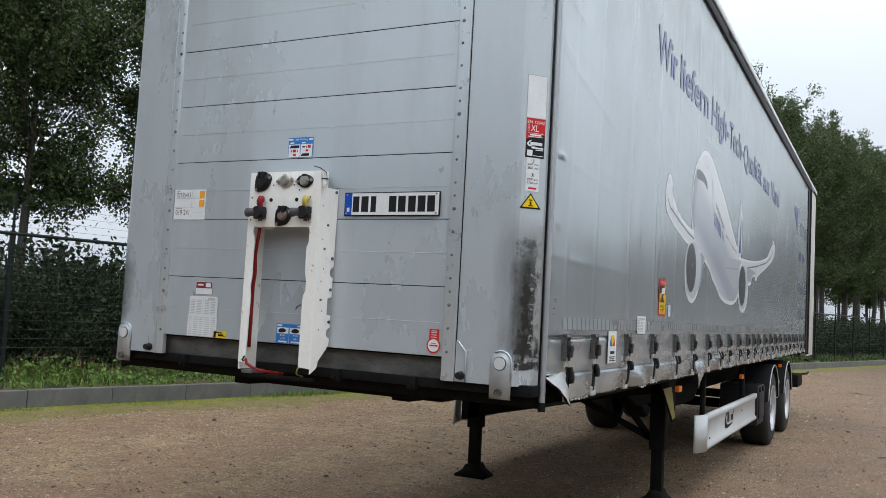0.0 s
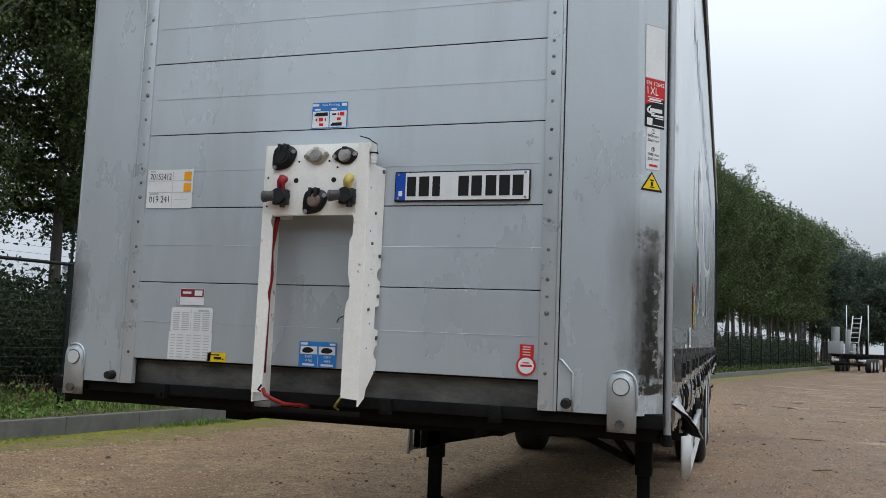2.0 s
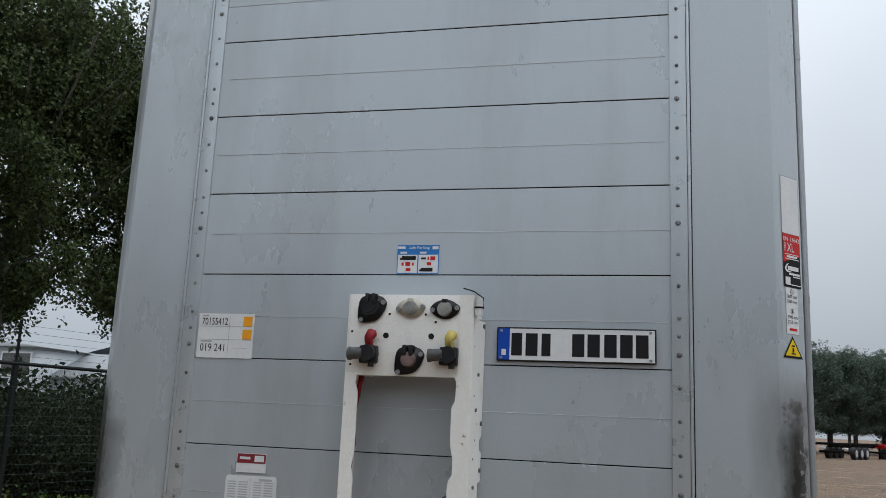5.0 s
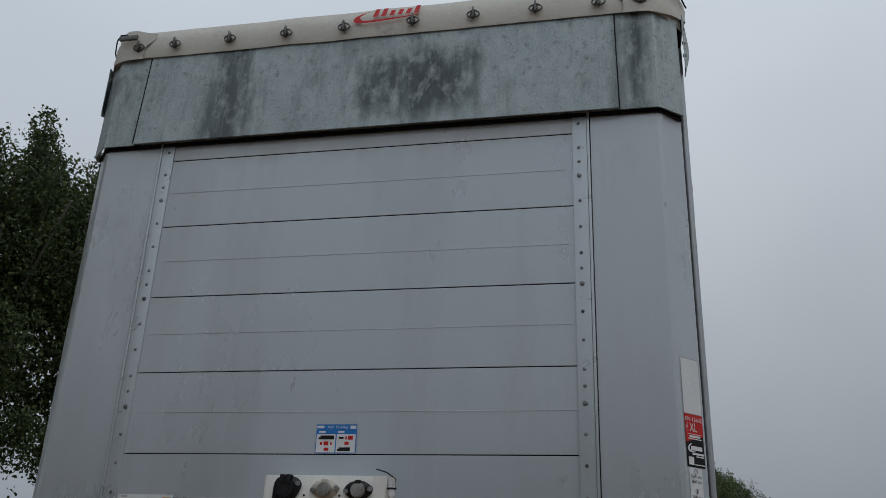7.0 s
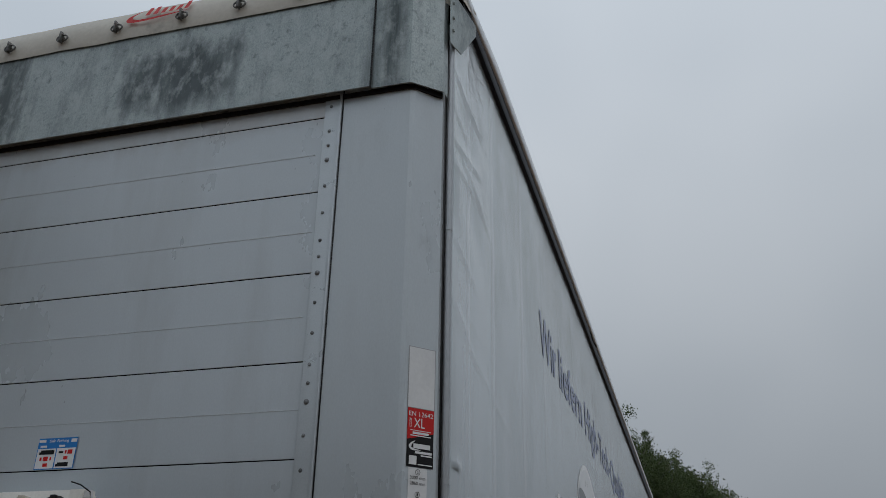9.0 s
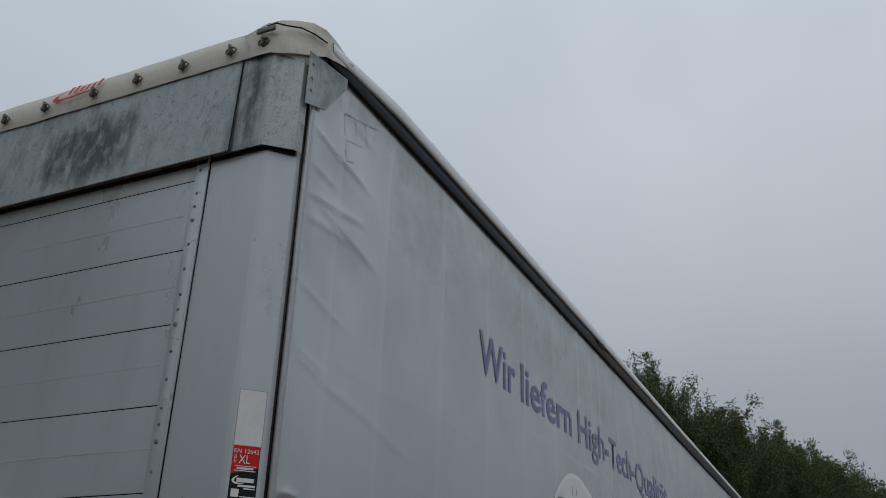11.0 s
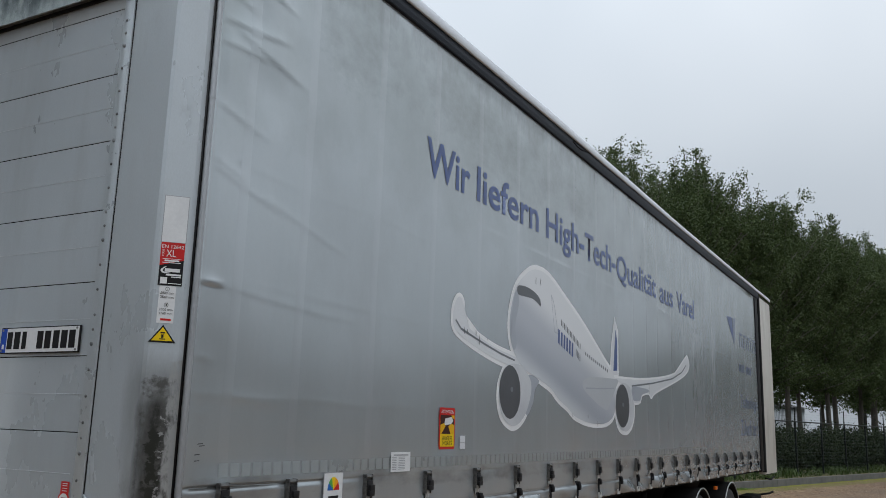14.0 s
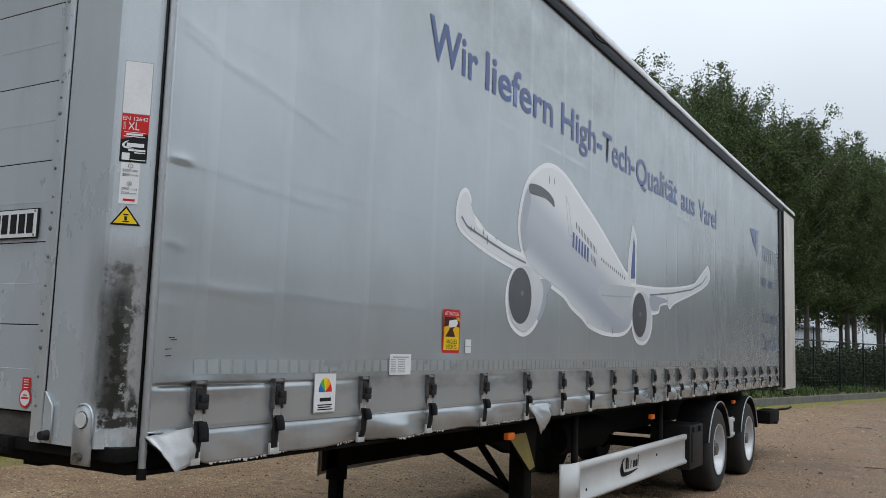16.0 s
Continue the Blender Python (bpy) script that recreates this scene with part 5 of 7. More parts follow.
for k in range(17):
    y = 0.55 + 0.8 * k
    part("cross_member", box(bmesh.new(), -1.0, 1.0, y, y + 0.07, 1.15, 1.19), CHASSIS, trailer)
part("coupler_plate", box(bmesh.new(), -0.60, 0.60, 0.5, 2.4, 1.125, 1.15, 0.004), CHASSIS, trailer)
bm = bmesh.new()
prism(bm, [(-0.98, 1.19), (0.98, 1.19), (0.98, 1.0), (0.55, 0.93), (0.0, 0.80), (-0.80, 0.62), (-0.98, 0.565)], lambda u, v, w: Vector((u, 4.03 + w, v)), 0.10)
part("leg_cross_beam", bm, CHASSIS, trailer)
for sx in (-1, 1):
    leg = part("landing_leg", box(bmesh.new(), sx * 0.865 - 0.065, sx * 0.865 + 0.065, 4.03, 4.16, 0.50, 1.18, 0.008), CHASSIS, trailer, "black landing leg")
    part("inner_leg", box(bmesh.new(), sx * 0.865 - 0.048, sx * 0.865 + 0.048, 4.047, 4.143, 0.14, 0.52, 0.006), CHASSIS, leg)
    bm = bmesh.new()
    prism(bm, [(-0.15, 0.0), (0.15, 0.0), (0.15, 0.02), (0.07, 0.07), (0.04, 0.12), (-0.04, 0.12), (-0.07, 0.07), (-0.15, 0.02)], lambda u, v, w: Vector((sx * 0.865 + u, 3.98 + w, G + 0.002 + v)), 0.23)
    part("foot", bm, CHASSIS, leg)
    bm = bmesh.new()
    if sx > 0:
        for x1, z1 in ((0.10, 0.90), (0.48, 0.99)):
            d = Vector((x1 - 0.80, z1 - 0.60)).normalized() * 0.028
            prism(bm, [(0.80 - d.y, 0.60 + d.x), (0.80 + d.y, 0.60 - d.x), (x1 + d.y, z1 - d.x), (x1 - d.y, z1 + d.x)], lambda u, v, w: Vector((u, 4.05 + w, v)), 0.012)
    else:
        pipe(bm, [(-0.82, 4.12, 0.68), (-0.75, 5.2, 1.05)], 0.02, 6)
    part("brace", bm, CHASSIS, leg)
    bm = bmesh.new()
    prism(bm, [(3.45, 1.13), (4.04, 1.13), (4.04, 0.76), (3.95, 0.76)], lambda u, v, w: Vector((sx * 1.00 + w, u, v)), 0.012)
    part("leg_gusset", bm, CHASSIS, leg)
bm = flat([(3.56, 1.06), (3.86, 1.06), (4.03, 0.80), (3.94, 0.78)], lambda u, v: Vector((1.0145, u, v)))
HAZ = surf("faded_yellow_hazard_paint", (0.24, 0.20, 0.06), (0.34, 0.28, 0.08), 9, 0.6, fine=0.15)
part("hazard_patch", bm, HAZ, trailer, "faded yellow warning patch on the leg bracket")
for y, z in ((3.17, 1.10), (6.25, 1.06), (9.8, 1.06)):
    part("side_marker", box(bmesh.new(), 1.20, 1.235, y - 0.05, y + 0.05, z - 0.022, z + 0.022, 0.006), ORANGE, trailer, "orange side marker lamp")


def wheel(x, y, sx):
    bm = bmesh.new()
    w, R = 0.37, 0.50
    prof = [(0.0, 0.30), (0.012, 0.34), (0.0, 0.42), (0.02, 0.47), (0.05, 0.495), (0.10, R), (0.27, R), (0.32, 0.495), (0.35, 0.47), (w, 0.42), (w - 0.012, 0.34), (w, 0.30)]
    n = 48
    rings = [[bm.verts.new((-sx * a, r * math.cos(t), r * math.sin(t))) for t in (2 * math.pi * k / n for k in range(n))] for a, r in prof]
    for p, q in zip(rings, rings[1:]):
        for k in range(n):
            bm.faces.new((p[k], p[(k + 1) % n], q[(k + 1) % n], q[k]))
    for gx in (0.12, 0.185, 0.25):
        cyl(bm, (-sx * (gx - 0.004), 0, 0), (-sx * (gx + 0.004), 0, 0), R + 0.002, 48, cap=False)
    tyre = part("wheel", bm, RUBBER, trailer, "wide single tyre", at=Matrix.Translation((x, y, G + R - 0.012)))
    bm = bmesh.new()
    prof = [(0.012, 0.31), (-0.006, 0.30), (0.02, 0.285), (0.10, 0.27), (0.13, 0.235), (0.115, 0.20), (0.10, 0.16), (0.10, 0.02)]
    rings = [[bm.verts.new((-sx * a, r * math.cos(t), r * math.sin(t))) for t in (2 * math.pi * k / 40 for k in range(40))] for a, r in prof]
    for p, q in zip(rings, rings[1:]):
        for k in range(40):
            bm.faces.new((p[k], p[(k + 1) % 40], q[(k + 1) % 40], q[k]))
    part("rim", bm, RIM, tyre, "pale silver steel rim")
    bm = bmesh.new()
    cyl(bm, (-sx * 0.12, 0, 0), (-sx * 0.02, 0, 0), 0.085, 16, 0.07)
    for k in range(10):
        a = 2 * math.pi * k / 10
        cyl(bm, (-sx * 0.12, 0.14 * math.cos(a), 0.14 * math.sin(a)), (-sx * 0.075, 0.14 * math.cos(a), 0.14 * math.sin(a)), 0.016, 6)
    part("hub", bm, DARKSTEEL, tyre)


AXLES = (8.93, 10.70)
for ay in AXLES:
    for sx in (-1, 1):
        wheel(sx * 1.235, ay, sx)
        bm = bmesh.new()
        prev = None
        for k in range(15):
            a = radians(12 + 156 * k / 14)
            row = [bm.verts.new((sx * x, ay + r * math.cos(a), 0.53 + r * math.sin(a))) for x, r in ((0.84, 0.575), (1.235, 0.575), (1.245, 0.555), (1.245, 0.535), (0.84, 0.555))]
            if prev:
                for p, q, c, d in zip(prev, prev[1:], row[1:], row):
                    bm.faces.new((p, q, c, d))
            prev = row
        guard_ob = part("mudguard", bm, CHASSIS, trailer)
        bm = pipe(bmesh.new(), [(sx * 1.246, ay + 0.568 * math.cos(a), 0.53 + 0.568 * math.sin(a)) for a in (radians(12 + 156 * k / 20) for k in range(21))], 0.007, 6)
        part("edge_trim", bm, RIM, guard_ob, "pale edge trim")
    bm = bmesh.new()
    cyl(bm, (-1.1, ay, 0.53), (1.1, ay, 0.53), 0.065, 12)
    part("axle", bm, CHASSIS, trailer)
for sx in (-1, 1):
    bm = bmesh.new()
    prism(bm, [(0.0, 0.50), (0.022, 0.495), (0.030, 0.52), (0.008, 0.548), (0.008, 0.735), (0.028, 0.755), (0.028, 0.80), (0.0, 0.805), (-0.02, 0.80), (-0.02, 0.50)], lambda u, v, w: Vector((sx * (1.185 + u), 4.44 + w, v)), 3.10)
    guard = part("side_guard", bm, SKIRT, trailer, "white side underride guard")
    bm = bmesh.new()
    prev = None
    for k in range(9):
        a = radians(90 * k / 8)
        row = [bm.verts.new((sx * (1.212 - 0.07 * (1 - math.cos(a))), 4.44 - 0.25 * math.sin(a), z)) for z in (0.49, 0.81)]
        if prev:
            bm.faces.new((prev[0], row[0], row[1], prev[1]))
        prev = row
    ob = part("guard_end", bm, SKIRT, guard)
    m2 = ob.modifiers.new("thickness", "SOLIDIFY")
    m2.thickness = 0.012
    for y in (4.42, 6.7):
        part("guard_post", box(bmesh.new(), *sorted((sx * 1.14, sx * 1.18)), y, y + 0.05, 0.52, 1.16), CHASSIS, guard)
    for y, z in ((4.62, 0.58), (6.5, 0.68)):
        part("guard_bolt", cyl(bmesh.new(), (sx * 1.192, y, z), (sx * 1.198, y, z), 0.012, 8), CHASSIS, guard)
def on_guard(u, v):
    return Vector((1.1965, u + 0.42, v))


part("guard_mark", flat(smooth_closed([(5.02, 0.60), (5.00, 0.66), (5.06, 0.72), (5.12, 0.735), (5.07, 0.70), (5.05, 0.66), (5.07, 0.615), (5.30, 0.61), (5.50, 0.615), (5.3, 0.585), (5.1, 0.58)]), on_guard), INK, trailer, "black brand mark drawn as a plain swoosh")
for k, (h, w) in enumerate(((0.10, 0.055), (0.09, 0.022), (0.065, 0.02), (0.06, 0.05), (0.06, 0.05), (0.10, 0.02))):
    u = 5.14 + 0.068 * k
    part("mark_bar", flat([(u, 0.635), (u + w, 0.635), (u + w + 0.012, 0.635 + h), (u + 0.012, 0.635 + h)], on_guard), INK, trailer)
bm = bmesh.new()
box(bm, 0.75, 1.20, 7.72, 8.30, 0.40, 0.88, 0.02)
box(bm, 1.20, 1.212, 7.78, 8.24, 0.48, 0.80, 0.01)
box(bm, 1.195, 1.222, 7.82, 7.90, 0.80, 0.86, 0.006)
box(bm, 1.195, 1.222, 8.08, 8.16, 0.80, 0.86, 0.006)
part("tool_box", bm, PLASTIC, trailer, "black plastic tool box")
bm = bmesh.new()
box(bm, 1.17, 1.20, 9.62, 9.98, 0.62, 0.66, 0.006)
box(bm, 1.17, 1.20, 9.62, 9.98, 0.80, 0.84, 0.006)
box(bm, 1.168, 1.19, 9.66, 9.94, 0.60, 0.86, 0.004)
part("guard_infill", bm, SKIRT, trailer)
bm = bmesh.new()
cyl(bm, (-0.62, 5.1, 0.82), (-0.62, 6.6, 0.82), 0.19, 20)
part("air_tank", bm, CHASSIS, trailer)
part("air_tank", cyl(bmesh.new(), (0.55, 5.4, 0.86), (0.55, 6.5, 0.86), 0.16, 20), CHASSIS, trailer)
bm = bmesh.new()
box(bm, -1.15, 1.15, 13.4, 13.52, 0.55, 0.68, 0.01)
box(bm, 1.0, 1.24, 12.3, 13.1, 0.62, 0.82, 0.02)
pipe(bm, [(1.24, 13.6, 1.05), (1.28, 13.9, 1.02), (1.28, 14.2, 1.06)], 0.015, 6)
pipe(bm, [(1.2, 13.2, 0.8), (1.25, 13.8, 0.79), (1.25, 14.2, 0.80)], 0.018, 6)
part("rear_underride_bar", bm, CHASSIS, trailer)

# ---- white bracket with the air and electric couplings ----
bracket = part("coupling_bracket", box(bmesh.new(), -0.213, 0.172, -0.126, -0.120, 1.955, 2.226, 0.003), WHITE, trailer, "white steel bracket holding the couplings")
part("bracket_top", box(bmesh.new(), -0.213, 0.172, -0.120, -0.004, 2.216, 2.226, 0.002), WHITE, bracket)
bm = bmesh.new()
prism(bm, [(-0.215, 1.29), (-0.172, 1.29), (-0.166, 1.62), (-0.174, 1.66), (-0.166, 1.70), (-0.166, 1.90), (-0.176, 1.93), (-0.170, 1.962), (-0.213, 1.962)], lambda u, v, w: Vector((u, -0.128 + w, v)), 0.006)
part("left_leg", bm, WHITE, bracket, smooth=False)
bm = bmesh.new()
prism(bm, [(-0.215, -0.126), (-0.209, -0.126), (-0.209, 0.0), (-0.215, 0.0)], lambda u, v, w: Vector((u, v, 1.255 + w)), 0.97)
part("left_web", bm, WHITE, bracket, smooth=False)
bm = bmesh.new()
ragged = [(0.150, 1.29), (0.150, 1.60), (0.153, 1.63), (0.165, 1.65), (0.165, 1.70), (0.155, 1.74), (0.155, 1.86), (0.166, 1.88), (0.168, 1.94), (0.158, 1.962)]
prism(bm, [(0.215, 1.285), (0.215, 2.226), (0.17, 2.226), (0.17, 1.955)] + ragged[::-1], lambda u, v, w: Vector((u, -0.130 + w, v)), 0.006)
part("right_leg", bm, WHITE, bracket, smooth=False)
bm = bmesh.new()
wing = [(0.0, 1.262), (0.042, 1.290), (0.050, 1.322), (0.113, 1.392)]
for zc in (1.455, 1.745):
    if zc > 1.5:
        wing += [(0.118, 1.538), (0.090, 1.543), (0.090, 1.622), (0.118, 1.628)]
    wing += [(0.118, zc - 0.034)] + [(0.118 - 0.024 * math.cos(a), zc + 0.026 * math.sin(a)) for a in (math.pi * (k / 6 - 0.5) for k in range(7))] + [(0.118, zc + 0.034)]
wing += [(0.122, 2.150), (0.045, 2.150), (0.045, 2.226), (0.0, 2.226)]


def on_web(u, v, w):
    return Vector((0.213 + 0.13 * u + w, -0.126 + 0.99 * u, v))


prism(bm, wing, on_web, 0.005)
part("right_wing", bm, WHITE, bracket, "white side web with scalloped edge", smooth=False)
for u, v, r in ((0.118 - 0.012, 2.135, 0.008), (0.104, 1.813, 0.0075), (0.104, 1.663, 0.0075), (0.106, 1.508, 0.0075), (0.104, 1.382, 0.0045), (0.045, 1.855, 0.006), (0.040, 1.612, 0.006), (0.06, 1.97, 0.006)):
    part("bracket_bolt", cyl(bmesh.new(), on_web(u, v, 0.004), on_web(u, v, 0.010), r, 10), DARKSTEEL, bracket)
for u, v in ((0.030, 1.90), (0.048, 1.76), (0.035, 1.70), (0.055, 1.56), (0.040, 1.47), (0.02, 2.06)):
    part("bracket_hole", cyl(bmesh.new(), on_web(u, v, 0.004), on_web(u, v, 0.0056), 0.0035, 8), INK, bracket)
for x, z in ((-0.079, 2.088), (0.077, 2.088), (0.09, 2.135), (-0.198, 2.10), (0.155, 2.10), (0.0, 2.155), (0.155, 1.99), (-0.198, 1.99), (-0.07, 2.16), (0.055, 2.16)):
    r = 0.010 if abs(abs(x) - 0.078) < 0.002 else 0.004
    part("bracket_hole", cyl(bmesh.new(), (x, -0.1262, z), (x, -0.1275, z), r, 10), INK, bracket)


def socket(x, z, shape, body, cap, r=0.033):
    """An electric socket: flanged base with two bolts, round lid and a small hinge."""
    bm = bmesh.new()
    if shape == "diamond":
        prism(bm, smooth_closed([(-0.050, -0.004), (-0.030, 0.024), (0.010, 0.031), (0.034, 0.022), (0.052, 0.003), (0.026, -0.028), (-0.012, -0.031)], 3), lambda u, v, w: Vector((x + u, -0.127 - w, z + v)), 0.005)
        bolts, reach = ((-0.041, -0.004), (0.042, 0.004)), 0.020
    else:
        prism(bm, smooth_closed([(-0.036, -0.050), (-0.046, -0.030), (-0.042, 0.022), (-0.020, 0.040), (0.026, 0.040), (0.046, 0.028), (0.052, 0.010), (0.038, -0.022), (0.014, -0.044)], 3), lambda u, v, w: Vector((x + u, -0.127 - w, z + v)), 0.009)
        bolts, reach = ((-0.034, -0.042), (0.042, 0.018)), 0.026
    ob = part("socket", bm, body, bracket)
    bm = bmesh.new()
    back = -0.129
    for depth, wide in ((0.62, 0.94), (0.24, 0.80), (0.10, 0.52)):
        cyl(bm, (x, back, z), (x, back - reach * depth, z), r * wide / (0.94 if wide > 0.9 else 1) , 20, r * wide * 0.97)
        back -= reach * depth
    part("socket_lid", bm, cap, ob)
    bm = bmesh.new()
    if shape == "diamond":
        box(bm, x - 0.010, x + 0.010, -0.143, -0.130, z + 0.020, z + 0.033, 0.003)
    else:
        box(bm, x - 0.017, x - 0.005, -0.158, -0.130, z + 0.012, z + 0.046, 0.003)
        box(bm, x + 0.005, x + 0.017, -0.158, -0.130, z + 0.012, z + 0.046, 0.003)
        box(bm, x - 0.022, x + 0.022, -0.144, -0.130, z + 0.030, z + 0.046, 0.004)
    part("lid_hinge", bm, body, ob)
    for dx, dz in bolts:
        part("socket_bolt", cyl(bmesh.new(), (x + dx, -0.131, z + dz), (x + dx, -0.140, z + dz), 0.0085, 8), STEEL, ob)


FLANGE = surf("ivory_socket_flange", (0.46, 0.42, 0.35), (0.58, 0.54, 0.46), 20, 0.5, fine=0.08)
CAP = surf("cast_zinc_cap", (0.22, 0.215, 0.20), (0.50, 0.49, 0.46), 25, 0.38, 0.55, 0.0003, 200, fine=0.12)
socket(-0.133, 2.180, "square", PLASTIC, PLASTIC, 0.036)
socket(0.003, 2.180, "diamond", FLANGE, CAP, 0.026)
socket(0.120, 2.178, "diamond", PLASTIC, CAP, 0.026)
GREYRED = surf("dusty_red_lid", (0.16, 0.11, 0.10), (0.24, 0.17, 0.155), 20, 0.6, fine=0.1)
socket(0.005, 2.010, "square", PLASTIC, GREYRED, 0.027)
MOUTH = surf("worn_coupling_rubber", (0.035, 0.035, 0.036), (0.10, 0.10, 0.10), 20, 0.6)
for x, m in ((-0.131, RED), (0.142, YELLOW)):
    bm = bmesh.new()
    cyl(bm, (x, -0.128, 2.026), (x, -0.172, 2.026), 0.031, 16, 0.027)
    box(bm, x - 0.030, x + 0.031, -0.156, -0.128, 1.993, 2.052, 0.007)
    cyl(bm, (x + 0.012, -0.15, 1.998), (x + 0.012, -0.15, 1.982), 0.010, 10)
    ob = part("air_coupling", bm, PLASTIC, bracket)
    bm = bmesh.new()
    cyl(bm, (x - 0.015, -0.160, 2.026), (x - 0.060, -0.160, 2.023), 0.019, 16, 0.020)
    cyl(bm, (x - 0.054, -0.160, 2.023), (x - 0.064, -0.160, 2.023), 0.022, 16, 0.022)
    part("coupling_mouth", bm, MOUTH, ob)
    part("coupling_screw", cyl(bmesh.new(), (x + 0.016, -0.156, 2.040), (x + 0.016, -0.162, 2.040), 0.006, 8), STEEL, ob)
    bm = bmesh.new()
    prism(bm, smooth_closed([(-0.012, 0.0), (0.010, -0.002), (0.009, 0.022), (0.020, 0.034), (0.016, 0.052), (-0.004, 0.056), (-0.012, 0.044), (-0.018, 0.030)], 2), lambda u, v, w: Vector((x + u + 0.005, -0.142 - w, 2.050 + v)), 0.014)
    part("coupling_flap", bm, m, ob)
bm = bmesh.new()
cyl(bm, (0.234, -0.125, 2.160), (0.234, -0.125, 2.222), 0.013, 14)
cyl(bm, (0.234, -0.125, 2.148), (0.234, -0.125, 2.160), 0.010, 12)
cyl(bm, (0.234, -0.125, 2.20), (0.234, -0.125, 2.206), 0.0145, 14)
ob = part("position_switch", bm, PAPER, bracket, "white plastic tube tied with a cable tie")
bm = bmesh.new()
pipe(bm, [(0.236, -0.141, 2.185), (0.250, -0.13, 2.182), (0.25, -0.14, 2.215), (0.22, -0.15, 2.235), (0.185, -0.15, 2.245)], 0.0022, 5)
pipe(bm, [(0.234 + 0.0145 * math.cos(a), -0.125 + 0.0145 * math.sin(a), 2.185) for a in (2 * math.pi * k / 10 for k in range(11))], 0.003, 5)
part("cable_tie", bm, BLACK, ob)
HOSE = plain("red_air_hose", (0.25, 0.018, 0.016), 0.35)
bm = bmesh.new()
pipe(bm, [(-0.165, -0.09, 1.97), (-0.178, -0.085, 1.90), (-0.196, -0.075, 1.82), (-0.186, -0.08, 1.73), (-0.197, -0.075, 1.66), (-0.199, -0.072, 1.52), (-0.199, -0.072, 1.36)], 0.009, 8)
pipe(bm, [(-0.165, -0.13, 1.305), (-0.15, -0.14, 1.285), (-0.12, -0.13, 1.268), (-0.085, -0.11, 1.252), (-0.06, -0.05, 1.246), (-0.05, 0.02, 1.236)], 0.0075, 8)
part("air_hose", bm, HOSE, bracket, "red air hose running down the bracket")
bm = bmesh.new()
pipe(bm, [(0.155, -0.12, 1.30), (0.13, -0.11, 1.272), (0.10, -0.07, 1.25), (0.085, 0.0, 1.235)], 0.004, 8)
part("control_hose", bm, plain("yellow_hose", (0.42, 0.36, 0.10), 0.4), bracket)
bm = bmesh.new()
box(bm, -0.225, 0.205, -0.095, -0.07, 1.222, 1.238, 0.003)
pipe(bm, [(-0.17, -0.134, 1.32), (-0.18, -0.14, 1.30), (-0.17, -0.138, 1.295)], 0.004, 5)
part("foot_bar", bm, CHASSIS, bracket)
part("tie_tail", pipe(bmesh.new(), [(0.15, -0.133, 1.585), (0.135, -0.145, 1.575), (0.13, -0.15, 1.56)], 0.0022, 5), BLACK, bracket)
for z in (1.265, 1.985):
    part("bracket_foot", box(bmesh.new(), -0.216, -0.15, -0.10, 0.0, z - 0.03, z - 0.012, 0.003), WHITE if z > 1.5 else SILL, bracket)

# ---- plate, labels and stickers ----
def sticker(name, u0, u1, v0, v1, material, label, place=on_front, base=0.0015, corner=0.0):
    out = rect(u0, u1, v0, v1)
    if corner:
        out = [(u + corner * math.cos(radians(a)), v + corner * math.sin(radians(a))) for u, v, s in ((u1 - corner, v1 - corner, 0), (u0 + corner, v1 - corner, 90), (u0 + corner, v0 + corner, 180), (u1 - corner, v0 + corner, 270)) for a in (s, s + 30, s + 60, s + 90)]
    return part(name, flat(out, place(base)), material, trailer, label)


def bars(parent, name, boxes, material, place):
    if len(boxes) > 14:
        bm = bmesh.new()
        for b in boxes:
            flat(rect(*b), place, bm)
        return tagged(part(name, bm, material, parent), kind="stuff")
    for b in boxes:
        ob = part(name, flat(rect(*b), place), material, parent)
    return ob


plate = part("number_plate", box(bmesh.new(), 0.276, 0.798, -0.012, -0.003, 2.022, 2.136, 0.004), INK, trailer, "German-style number plate, characters shown as bars")
pf = on_front(0.0128)
bars(plate, "plate_face", [(0.320, 0.793, 2.027, 2.131)], PAPER, pf)
bars(plate, "blue_band", [(0.281, 0.320, 2.027, 2.131)], DBLUE, pf)
pf = on_front(0.0136)
bars(plate, "character_bar", [(u, u + w, 2.041, 2.116) for u, w in ((0.326, 0.036), (0.374, 0.040), (0.427, 0.030), (0.528, 0.040), (0.578, 0.040), (0.632, 0.040), (0.683, 0.040), (0.733, 0.040))], INK, pf)
bars(plate, "country_bar", [(0.293, 0.308, 2.042, 2.062)], PAPER, pf)
for x, z in ((0.292, 2.124), (0.292, 2.034), (0.780, 2.124), (0.780, 2.034)):
    part("plate_screw", cyl(bmesh.new(), (x, -0.012, z), (x, -0.0155, z), 0.005, 8), STEEL, plate)

st = sticker("parking_sticker", -0.091, 0.061, 2.318, 2.421, LBLUE, "blue and white safe parking pictogram sticker", base=0.0035)
f = on_front(0.0043)
words("Safe Parking", f, -0.048, 0.026, 2.404, 2.416, "sticker_words", PAPER, st)
bars(st, "pictogram_field", [(-0.088, -0.017, 2.321, 2.386), (-0.013, 0.058, 2.321, 2.386)], PAPER, f)
bars(st, "sticker_mark", [(-0.089, -0.062, 2.407, 2.416), (0.036, 0.058, 2.405, 2.416), (-0.08, -0.055, 2.390, 2.397), (-0.008, 0.015, 2.390, 2.397)], PAPER, f)
f = on_front(0.0051)
